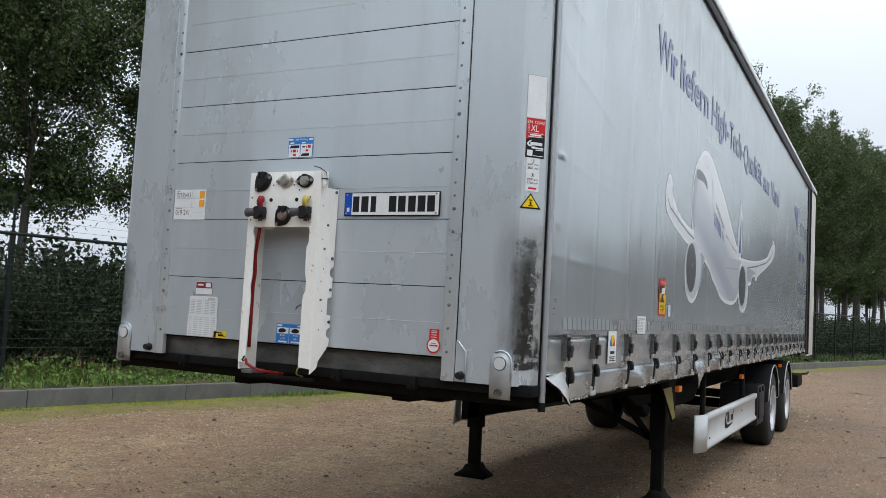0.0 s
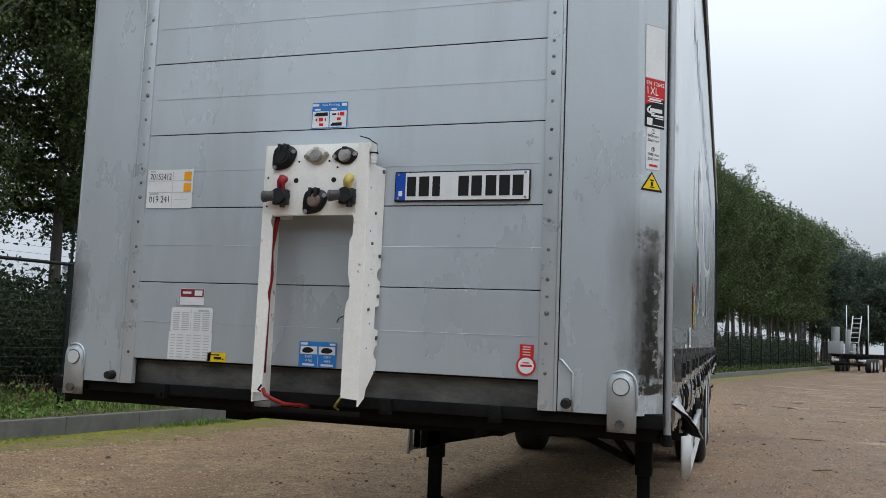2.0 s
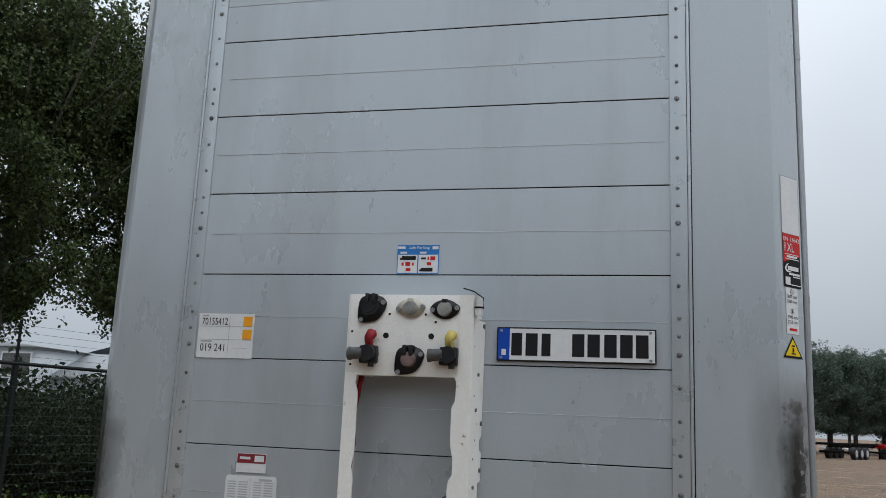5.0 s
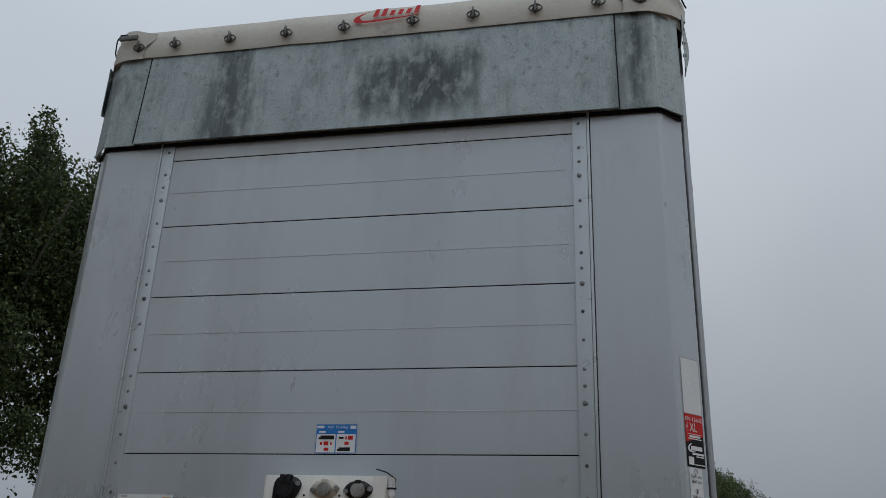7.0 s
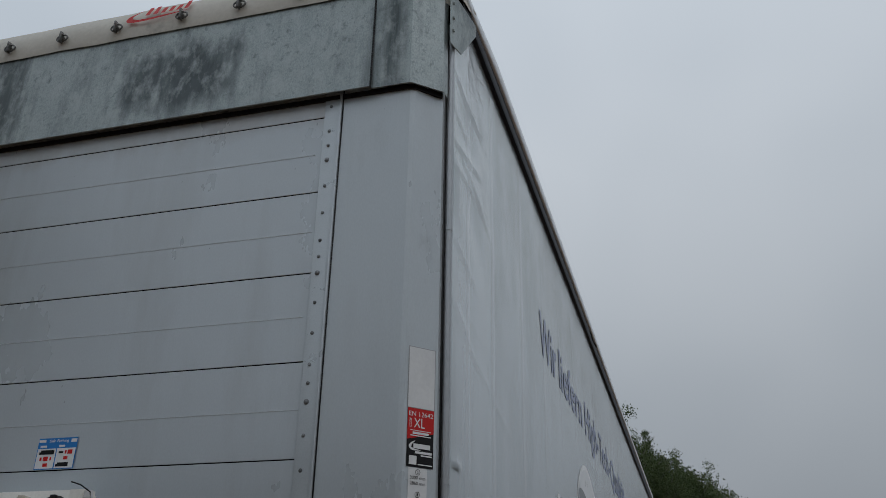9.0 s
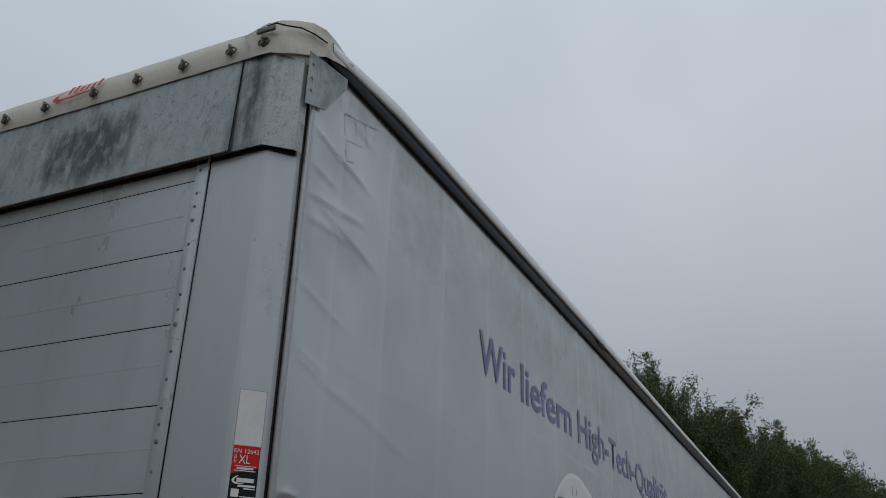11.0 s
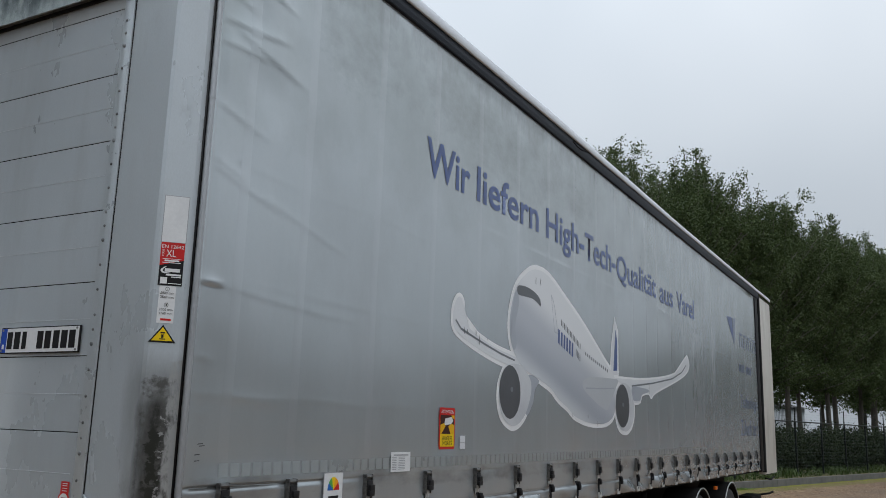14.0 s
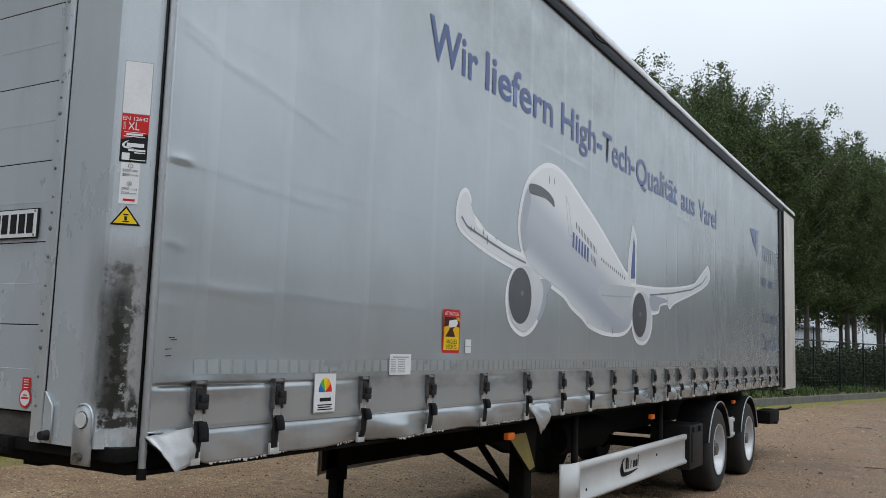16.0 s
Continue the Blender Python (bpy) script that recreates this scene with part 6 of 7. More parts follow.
bars(st, "pictogram_truck", [(-0.074, -0.022, 2.367, 2.381), (-0.080, -0.072, 2.367, 2.375), (-0.002, 0.040, 2.326, 2.339), (-0.008, 0.0, 2.326, 2.334), (-0.004, 0.014, 2.369, 2.376)], INK, f)
bars(st, "pictogram_arrow", [(-0.060, -0.042, 2.346, 2.360), (-0.074, -0.066, 2.347, 2.358), (-0.035, -0.029, 2.347, 2.358), (-0.058, -0.040, 2.327, 2.338), (0.030, 0.048, 2.366, 2.380), (0.020, 0.026, 2.367, 2.378), (0.018, 0.034, 2.348, 2.359)], LRED, f)

st = sticker("paper_note", -0.838, -0.617, 2.006, 2.168, PAPER, "white paper note with handwritten numbers and orange dots", base=0.0035)
f = on_front(0.0043)
words("70155412", f, -0.825, -0.722, 2.126, 2.152, "handwriting", INK, st)
words("019 241", f, -0.825, -0.728, 2.030, 2.058, "handwriting", INK, st)
bars(st, "form_line", [(-0.832, -0.622, 2.120, 2.1215), (-0.832, -0.622, 2.072, 2.0735), (-0.715, -0.7135, 2.012, 2.16), (-0.705, -0.64, 2.042, 2.0432), (-0.825, -0.78, 2.064, 2.069), (-0.825, -0.80, 2.158, 2.163)], GREYINK, f)
bars(st, "orange_dot", [(-0.660, -0.625, 2.122, 2.158), (-0.660, -0.625, 2.075, 2.110)], LORANGE, on_front(0.005))

st = sticker("type_label", -0.64, -0.528, 1.61, 1.676, PAPER, "small red and white printed label", base=0.0035)
bars(st, "label_band", [(-0.638, -0.530, 1.642, 1.674)], plain("label_maroon", (0.22, 0.03, 0.04), 0.45), on_front(0.0043))
bars(st, "label_text_bar", [(-0.628, -0.588, 1.655, 1.664), (-0.628, -0.55, 1.622, 1.630)], PAPER, on_front(0.005))
bars(st, "label_logo_bar", [(-0.572, -0.536, 1.648, 1.669)], PAPER, on_front(0.0052))
st = sticker("data_sheet", -0.676, -0.482, 1.50, 1.60, PAPER, "white tyre and weight data label, peeling at a corner", base=0.0045, corner=0.012)
rows_ = [(u, u + w, v, v + 0.004) for v in np.arange(1.508, 1.578, 0.0085) for u, w in ((-0.665, 0.03), (-0.625, 0.035), (-0.568, 0.03), (-0.528, 0.032))]
bars(st, "data_text_bar", rows_ + [(-0.582, -0.5805, 1.505, 1.59), (-0.55, -0.50, 1.583, 1.591)], FAINTINK, on_front(0.0053))
st = sticker("data_sheet", -0.682, -0.480, 1.39, 1.502, PAPER, "white printed data label", base=0.0035)
rows_ = [(u, u + w, v, v + 0.0035) for v in np.arange(1.398, 1.490, 0.011) for u, w in ((-0.672, 0.02), (-0.642, 0.03), (-0.60, 0.022), (-0.565, 0.035), (-0.52, 0.028))]
bars(st, "data_text_bar", rows_, FAINTINK, on_front(0.0043))
st = sticker("yellow_label", -0.498, -0.412, 1.388, 1.424, LYELLOW, "small yellow inspection label", base=0.0035)
bars(st, "label_text_bar", [(-0.49, -0.44, 1.413, 1.418), (-0.465, -0.43, 1.398, 1.408), (-0.428, -0.42, 1.396, 1.402)], INK, on_front(0.0043))
st = sticker("coupling_sticker", -0.090, 0.067, 1.388, 1.485, LBLUE, "blue EBS and ABS coupling sticker", base=0.0035)
f = on_front(0.0043)
bars(st, "photo_field", [(-0.084, -0.014, 1.437, 1.467), (-0.006, 0.062, 1.437, 1.467)], PAPER, f)
bars(st, "sticker_mark", [(-0.084, -0.055, 1.472, 1.481), (0.038, 0.062, 1.473, 1.480), (-0.010, -0.0088, 1.39, 1.468), (-0.074, -0.022, 1.393, 1.401), (0.004, 0.056, 1.393, 1.401)], PAPER, f)
for u in (-0.062, 0.016):
    words("EBS", f, u, u + 0.028, 1.424, 1.433, "sticker_words", PAPER, st)
    words("ABS", f, u, u + 0.028, 1.408, 1.417, "sticker_words", PAPER, st)
for cu_ in (-0.05, 0.03):
    part("photo_shape", flat(smooth_closed([(cu_ - 0.025, 1.445), (cu_ - 0.018, 1.460), (cu_ + 0.005, 1.462), (cu_ + 0.022, 1.452), (cu_ + 0.005, 1.442)]), on_front(0.0052)), INK, st)
bars(st, "cross_mark", [(-0.055, -0.044, 1.408, 1.412)], LRED, on_front(0.0053))
st = sticker("round_seal_label", 0.776, 0.826, 1.452, 1.508, LRED, "red and white round inspection label", base=0.0035)
bm = flat(ellipse(0.800, 1.434, 0.035, 0.035), on_front(0.0043))
part("label_ring", bm, LRED, st)
part("label_disc", flat(ellipse(0.800, 1.434, 0.028, 0.028), on_front(0.005)), PAPER, st)
bars(st, "label_text_bar", [(0.78, 0.822, 1.430, 1.437), (0.788, 0.812, 1.442, 1.446)], LRED, on_front(0.0056))
bars(st, "label_text_bar", [(0.787, 0.815, v, v + 0.003) for v in (1.470, 1.480, 1.490, 1.498)], PAPER, on_front(0.0045))


def on_bevel(lift):
    """u: distance across the bevel from its front edge, v: height."""
    d = Vector((1.262 - 1.185, 0.092 - 0.006)).normalized()
    return lambda u, v: Vector((1.185 + d.x * u + d.y * lift, 0.006 + d.y * u - d.x * lift, v))


st = sticker("white_label", 0.012, 0.104, 2.462, 2.652, PAPER, "blank white label on the corner post", on_bevel)
part("label_outline", flat(rect(0.009, 0.107, 2.459, 2.655), on_bevel(0.0008)), GREYINK, st)
st = sticker("certificate_label", 0.012, 0.104, 2.285, 2.46, INK, "red and black EN 12642 XL load certificate label", on_bevel)
f = on_bevel(0.0023)
part("label_red_field", flat([(0.012, 2.46), (0.104, 2.46), (0.104, 2.39), (0.012, 2.365)], f), LRED, st)
f = on_bevel(0.003)
words("EN 12642", f, 0.016, 0.100, 2.436, 2.450, "label_words", PAPER, st)
words("XL", f, 0.034, 0.072, 2.402, 2.430, "label_words", PAPER, st)
words("CODE", lambda u, v: f(0.018 + (v - 2.40), 2.402 + u), 0.0, 0.028, 2.40, 2.408, "label_words", PAPER, st)
bars(st, "label_text_bar", [(0.022, 0.094, 2.376, 2.379), (0.022, 0.094, 2.392, 2.394), (0.03, 0.086, 2.382, 2.389), (0.034, 0.092, 2.340, 2.354), (0.040, 0.098, 2.325, 2.332), (0.060, 0.098, 2.318, 2.322), (0.05, 0.1, 2.292, 2.295)], PAPER, f)
part("label_swoosh", flat(smooth_closed([(0.018, 2.345), (0.028, 2.358), (0.040, 2.362), (0.028, 2.350), (0.030, 2.340), (0.06, 2.336), (0.03, 2.334)]), f), PAPER, st)
bars(st, "code_square", [(0.020, 0.046, 2.292, 2.318)], PAPER, f)
st = sticker("height_label", 0.020, 0.084, 2.135, 2.283, PAPER, "white label with two height settings", on_bevel)
f = on_bevel(0.0023)
for text, v in (("3000 mm", 2.250), ("2860 mm", 2.234), ("2900 mm", 2.184), ("2760 mm", 2.168)):
    words(text, f, 0.026, 0.078, v, v + 0.010, "label_words", INK, st)
for v in (2.271, 2.207):
    bm = bmesh.new()
    for k in range(14):
        a0, a1 = 2 * math.pi * k / 14, 2 * math.pi * (k + 1) / 14
        flat([(0.052 + r * math.cos(a), v + r * math.sin(a)) for r, a in ((0.0085, a0), (0.0085, a1), (0.007, a1), (0.007, a0))], f, bm)
    part("label_ring", bm, INK, st)
    words("2" if v > 2.25 else "1", f, 0.050, 0.0545, v - 0.004, v + 0.004, "label_words", INK, st)
bars(st, "label_text_bar", [(0.034, 0.074, 2.145, 2.153)], LRED, f)
st = part("warning_triangle", flat([(-0.004, 2.058), (0.100, 2.058), (0.048, 2.128)], on_bevel(0.0015)), INK, trailer, "yellow triangular warning sticker")
part("triangle_field", flat([(0.008, 2.065), (0.088, 2.065), (0.048, 2.119)], on_bevel(0.0022)), LYELLOW, st)
bars(st, "triangle_pictogram", [(0.038, 0.060, 2.070, 2.074), (0.044, 0.053, 2.076, 2.090), (0.040, 0.057, 2.094, 2.099)], INK, on_bevel(0.003))

sign = on_sign(2.245, 1.755)
st = sticker("blind_spot_sign", 2.148, 2.342, 1.632, 1.876, LRED, "yellow and red blind spot warning sign", sign, 0.006, 0.015)
f = sign(0.0068)
part("sign_field", flat(rect(2.160, 2.330, 1.648, 1.832), f), LYELLOW, st)
words("ATTENTION", f, 2.168, 2.322, 1.842, 1.862, "sign_words", PAPER, st)
f = sign(0.0076)
words("ANGLES", f, 2.185, 2.308, 1.684, 1.708, "sign_words", INK, st)
words("MORTS", f, 2.192, 2.305, 1.655, 1.679, "sign_words", INK, st)
part("sign_shade", flat(rect(2.160, 2.330, 1.722, 1.832), f), plain("sign_brown", (0.05, 0.015, 0.012), 0.5), st)
part("sign_truck", flat([(2.205, 1.772), (2.29, 1.780), (2.315, 1.800), (2.295, 1.822), (2.215, 1.812)], sign(0.0084)), PAPER, st)
for o in ([(2.160, 1.722), (2.172, 1.722), (2.222, 1.768), (2.205, 1.785), (2.160, 1.775)], [(2.255, 1.765), (2.285, 1.722), (2.330, 1.722), (2.330, 1.775), (2.290, 1.782)], [(2.29, 1.832), (2.33, 1.832), (2.33, 1.81), (2.305, 1.815)]):
    part("sign_beam", flat(o, sign(0.0084)), plain("sign_yellow_beam", (0.75, 0.42, 0.01), 0.5), st)
sign = on_sign(2.44, 1.67)
st = sticker("repair_patch", 2.405, 2.475, 1.632, 1.712, PRINTLIGHT, "pale rectangular repair patch", sign, 0.006)
bars(st, "patch_fold", [(2.405, 2.475, 1.668, 1.672)], GREYINK, sign(0.0068))
sign = on_sign(1.733, 1.57)
st = sticker("certificate_sheet", 1.634, 1.832, 1.518, 1.622, PAPER, "white printed certificate label", sign, 0.0085)
bars(st, "label_text_bar", [(1.66, 1.81, 1.602, 1.610)] + [(u, u + w, v, v + 0.004) for v in np.arange(1.53, 1.595, 0.009) for u, w in ((1.645, 0.045), (1.71, 0.06 + 0.03 * math.sin(v * 700)))], GREYINK, sign(0.0093))
sign = on_sign(1.12, 1.446)
st = sticker("maker_label", 1.047, 1.196, 1.362, 1.53, PAPER, "white label with a rainbow arch", sign, 0.008, 0.006)
part("label_outline", flat(rect(1.043, 1.200, 1.358, 1.534), sign(0.007)), GREYINK, st)
for k, m in enumerate((plain("arch_blue", (0.02, 0.14, 0.45), 0.4), LGREEN, LYELLOW, LORANGE, LRED)):
    a0, a1 = 180 - 36 * k, 144 - 36 * k
    part("arch_wedge", flat([(1.122, 1.450)] + [(1.122 + 0.047 * math.cos(radians(a0 + (a1 - a0) * j / 4)), 1.450 + 0.062 * math.sin(radians(a0 + (a1 - a0) * j / 4))) for j in range(5)], sign(0.0088)), m, st)
bars(st, "label_text_bar", [(1.085, 1.165, 1.408, 1.424), (1.07, 1.175, 1.390, 1.395), (1.075, 1.165, 1.380, 1.385), (1.07, 1.18, 1.370, 1.375)], INK, sign(0.0088))

# ---- kerb blocks ----
kerb = tagged(new("kerb"), "grey concrete kerb of long blocks", "kerb", kind="structure")
bm = box(bmesh.new(), -0.11, 0.0, 0.003, 1.147, -0.12, 0.295, 0.010)
kb = bpy.data.meshes.new("kerb_block")
bmesh.ops.recalc_face_normals(bm, faces=bm.faces)
bm.to_mesh(kb)
bm.free()
kb.materials.append(CONCRETE)
ang = -math.degrees(math.atan2(KU.x, KU.y))
for k in range(-10, 72):
    p = kerbline(0.25 + 1.15 * k, KERB)
    part("kerb_block", None, None, kerb, mesh=kb, at=pose(p.x, p.y, 0.006 * (random.random() - 0.5), 0, 0, ang + 0.3 * (random.random() - 0.5)))

# ---- fence ----
fence = thing("wire_fence", "dark chain-link fence with strand wires above its top rail", "fence", kind="structure")
FN, FTOP = 0.35, 2.30
bm = bmesh.new()
box(bm, -0.03, 0.03, -0.03, 0.03, 0.2, 2.34, 0.004)
box(bm, -0.014, 0.014, -0.014, 0.014, 2.34, 2.86, 0.002)
for k in range(5):
    box(bm, -0.022, 0.022, -0.028, 0.022, 2.38 + 0.1 * k, 2.41 + 0.1 * k)
pm = bpy.data.meshes.new("fence_post")
bmesh.ops.recalc_face_normals(bm, faces=bm.faces)
bm.to_mesh(pm)
bm.free()
pm.materials.append(FENCEM)
for k in range(-5, 38):
    p = kerbline(0.2 + 2.75 * k, FN)
    part("fence_post", None, None, fence, mesh=pm, at=pose(p.x, p.y, 0, 0, 0, ang))
bm = bmesh.new()
pipe(bm, [kerbline(s, FN - 0.02, FTOP) for s in (-14, 20, 60, 104)], 0.024, 8)
part("top_rail", bm, FENCEM, fence)


def threads(name, segs, r, material, parent):
    """Many thin straight wires in one mesh."""
    a, b = np.array([s[0] for s in segs]), np.array([s[1] for s in segs])
    d = b - a
    d /= np.linalg.norm(d, axis=1)[:, None]
    u = np.cross(d, (0.3, 0.4, 0.86))
    u /= np.linalg.norm(u, axis=1)[:, None]
    w = np.cross(d, u)
    o = [u * r, (-0.5 * u + 0.866 * w) * r, (-0.5 * u - 0.866 * w) * r]
    q = [np.stack([a + o[k], a + o[(k + 1) % 3], b + o[(k + 1) % 3], b + o[k]], 1) for k in range(3)]
    return tagged(part(name, None, None, parent, mesh=soup(name, np.concatenate(q).reshape(-1, 3), 4, material)), kind="stuff")


segs = [(kerbline(-14, FN - 0.03, z), kerbline(104, FN - 0.03, z)) for z in np.arange(0.42, 2.2, 0.122)]
segs += [(kerbline(-14, FN - 0.02, 2.40 + 0.1 * k), kerbline(104, FN - 0.02, 2.40 + 0.1 * k)) for k in range(5)]
threads("strand_wires", segs, 0.0022, WIRE, fence)
segs = []
for k in range(int(24 / 0.075)):
    s = -8 + 0.075 * k
    segs += [(kerbline(s, FN, 0.36), kerbline(s + 1.12, FN, 2.29)), (kerbline(s + 1.12, FN, 0.36), kerbline(s, FN, 2.29))]
threads("chain_link", segs, 0.0011, WIRE, fence)
segs = []
for k in range(int(84 / 0.15)):
    s = 16 + 0.15 * k
    segs += [(kerbline(s, FN, 0.36), kerbline(s + 1.12, FN, 2.29)), (kerbline(s + 1.12, FN, 0.36), kerbline(s, FN, 2.29))]
threads("chain_link", segs, 0.0014, WIRE, fence)


# ---- trees, bushes, weeds ----
def poplar(seed, height, leaves, size, material, spread=1.0, base=2.0, leaders=14, corners=4, core=0, low=1.2):
    """A trunk with rising limbs and upright leaders, and leaves in tufts along their twigs."""
    rng = np.random.default_rng(seed)
    tree = thing("poplar_tree", "tall dark green poplar with an uneven leafy crown", "tree", group="row of poplars behind the fence")
    bm = bmesh.new()
    bend = rng.normal(size=2) * 0.12

    def axis(z):
        return Vector((bend[0] * math.sin(z * 0.35), bend[1] * math.sin(z * 0.3), z))

    pts = [axis(z) for z in np.linspace(-0.1, height * 0.9, 12)]
    rr = [0.115 * height / 10 * (1 - 0.9 * k / 11) + 0.012 for k in range(12)]
    rings = []
    for p, r in zip(pts, rr):
        rings.append([bm.verts.new(p + Vector((r * math.cos(a), r * math.sin(a), 0))) for a in (2 * math.pi * k / 10 for k in range(10))])
    for a, b in zip(rings, rings[1:]):
        for k in range(10):
            bm.faces.new((a[k], a[(k + 1) % 10], b[(k + 1) % 10], b[k]))
    clumps = []
    nl = int(height * 4.2)
    for k in range(nl):
        f = (k + rng.uniform(0, 1)) / nl
        z0 = base + (height * 0.80 - base) * f
        reach = spread * (0.45 + 1.45 * (math.sin(math.pi * min(1, 0.20 + 0.66 * f)) ** 0.8)) * rng.uniform(0.6, 1.15)
        az = k * 2.4 + rng.normal() * 0.5
        rise = reach * (0.55 + 0.75 * f) * rng.uniform(0.6, 1.2)
        if f < 0.15:
            rise *= 0.35
        a = axis(z0)
        tip = a + Vector((math.cos(az) * reach, math.sin(az) * reach, rise))
        mid = a.lerp(tip, 0.5) + Vector((0, 0, -0.1 * reach))
        pipe(bm, [a, mid, tip], 0.011 + 0.016 * (1 - f), 4)
        for t in np.linspace(0.3, 1.05, 5):
            c = a.lerp(mid, t * 2) if t < 0.5 else mid.lerp(tip, (t - 0.5) * 2)
            clumps.append((c, 0.18 + 0.20 * rng.random(), (0.6 + rng.random()) * (low if f < 0.35 else 1.0)))
    # upright leaders, whose pointed plumes make the ragged top
    for k in range(leaders):
        q = math.sqrt((k + 0.5) / leaders)
        az, r = k * 2.4 + rng.normal() * 0.3, spread * 1.25 * q * rng.uniform(0.85, 1.1)
        top = height * (1.07 - 0.19 * q ** 1.6) * rng.uniform(0.90, 1.0)
        z0 = height * rng.uniform(0.42, 0.62)
        a = axis(z0)
        foot = axis(z0 + 0.45 * (top - z0)) + Vector((0.85 * r * math.cos(az), 0.85 * r * math.sin(az), 0))
        tip = Vector((foot.x + 0.15 * r * math.cos(az) + 0.08 * rng.normal(), foot.y + 0.15 * r * math.sin(az) + 0.08 * rng.normal(), top))
        pipe(bm, [a, foot, tip], 0.014, 4)
        n = max(6, int((top - foot.z) / 0.20))
        for i in range(n + 1):
            t = i / n
            w = 1.0 - 0.66 * t ** 1.7
            clumps.append((foot.lerp(tip, t) + Vector(rng.normal(size=3) * 0.06 * w), 0.36 * w, 1.8 * w ** 1.25))
    part("trunk", bm, BARK, tree, "grey-brown trunk and limbs")
    w = np.array([c[2] for c in clumps])
    at = np.array([c[0][:] for c in clumps])
    rad = np.array([c[1] for c in clumps])
    per = 9
    idx = rng.choice(len(clumps), size=leaves // per, p=w / w.sum())
    tuft = at[idx] + rng.normal(size=(len(idx), 3)) * np.array((0.62, 0.62, 0.72)) * rad[idx][:, None]
    cen = np.repeat(tuft, per, 0) + rng.normal(size=(len(idx) * per, 3)) * size * 0.95
    cen = cen[cen[:, 2] > base - 0.5]
    v = leaf_corners(rng, cen, size, 0.5, corners)
    if core:
        w = w * (at[:, 2] < 0.72 * height)
        idx = rng.choice(len(clumps), size=core, p=w / w.sum())
        inner = np.array([axis(z)[:] for z in at[idx][:, 2]])
        v = np.concatenate([v, leaf_corners(rng, inner + (at[idx] - inner) * rng.uniform(0.15, 0.65, (core, 1)), size * 2.3, 0.2, corners)])
    part("crown", None, None, tree, "small fluttering dark green leaves", mesh=soup("crown", v, corners, material))
    return tree


near = [poplar(11, 9.0, 86000, 0.068, LEAF, 1.25, 3.0, 20, 4, 1800, 2.0), poplar(12, 9.3, 96000, 0.068, LEAF, 1.25, 3.0, 20, 4, 2400, 3.0)]
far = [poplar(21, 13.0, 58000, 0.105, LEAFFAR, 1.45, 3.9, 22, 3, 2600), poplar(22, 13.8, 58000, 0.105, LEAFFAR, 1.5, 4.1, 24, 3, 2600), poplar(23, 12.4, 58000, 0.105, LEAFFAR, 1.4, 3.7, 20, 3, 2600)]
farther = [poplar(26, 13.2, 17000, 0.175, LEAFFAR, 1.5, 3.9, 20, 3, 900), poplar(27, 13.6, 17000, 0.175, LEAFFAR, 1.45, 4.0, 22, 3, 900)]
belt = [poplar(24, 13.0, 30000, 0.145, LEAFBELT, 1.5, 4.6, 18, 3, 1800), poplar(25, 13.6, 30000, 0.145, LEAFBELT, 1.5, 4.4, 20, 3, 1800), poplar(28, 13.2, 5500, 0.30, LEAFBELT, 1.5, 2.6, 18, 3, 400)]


def plant(kind, k, x, y, s, turn, used, extra=Matrix()):
    m = pose(x, y, 0.33, 0, 0, turn) @ Matrix.Diagonal((s, s, s, 1)) @ extra
    if kind[k] not in used:
        used.add(kind[k])
        kind[k].matrix_basis = m
    else:
        copy_thing(kind[k], m @ Matrix.Diagonal((*(1 / v for v in kind[k].scale), 1)))


used = set()
rng = np.random.default_rng(5)
for i, (x, y, s) in enumerate(((-10.1, 5.87, 0.84), (-9.37, 8.93, 0.98), (-8.7, 11.6, 1.06))):
    plant(near, i % 2, x, y, s, (30, 77, 150)[i], used)
# The first six stand out of view, added to darken the bulkhead's reflections.
for i, (x, y) in enumerate(((-10.9, 2.6), (-11.5, -0.6), (-12.2, -3.7), (-12.9, -6.8), (-13.6, -9.9), (-14.3, -13.0), (-8.2, 14.4), (-7.6, 17.2))):
    plant(farther, i % 2, x, y, (0.85, 0.85, 0.97, 0.97, 0.97, 0.97, 0.68, 0.68)[i], 77 * i, used)
for i in range(35):
    s = 21.5 + 2.5 * i + rng.normal() * 0.35
    p = kerbline(s, 4.0 + rng.normal() * 0.35)
    size = float(np.interp(s, (22, 24, 28, 32, 40, 50, 60, 80, 100), (0.80, 0.85, 0.91, 0.935, 0.93, 0.95, 0.96, 0.99, 1.09))) + 0.04 * rng.random()
    if i < 14:
        plant(far, i % 3, p.x, p.y, size, 61 * i, used)
    else:
        plant(farther, i % 2, p.x, p.y, size, 61 * i, used)
for i in range(14):
    p = kerbline(30 + 6.1 * i, 8.0 + rng.normal() * 0.8)
    plant(farther, (i + 1) % 2, p.x, p.y, 0.80 + 0.08 * rng.random(), 47 * i, used)
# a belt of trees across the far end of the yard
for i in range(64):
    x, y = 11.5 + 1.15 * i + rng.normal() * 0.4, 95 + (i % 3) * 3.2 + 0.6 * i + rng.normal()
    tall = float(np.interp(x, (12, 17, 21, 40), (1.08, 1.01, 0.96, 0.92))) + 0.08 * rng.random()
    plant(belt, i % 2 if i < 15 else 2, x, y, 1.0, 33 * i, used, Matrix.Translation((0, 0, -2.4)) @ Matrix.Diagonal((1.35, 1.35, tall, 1)))


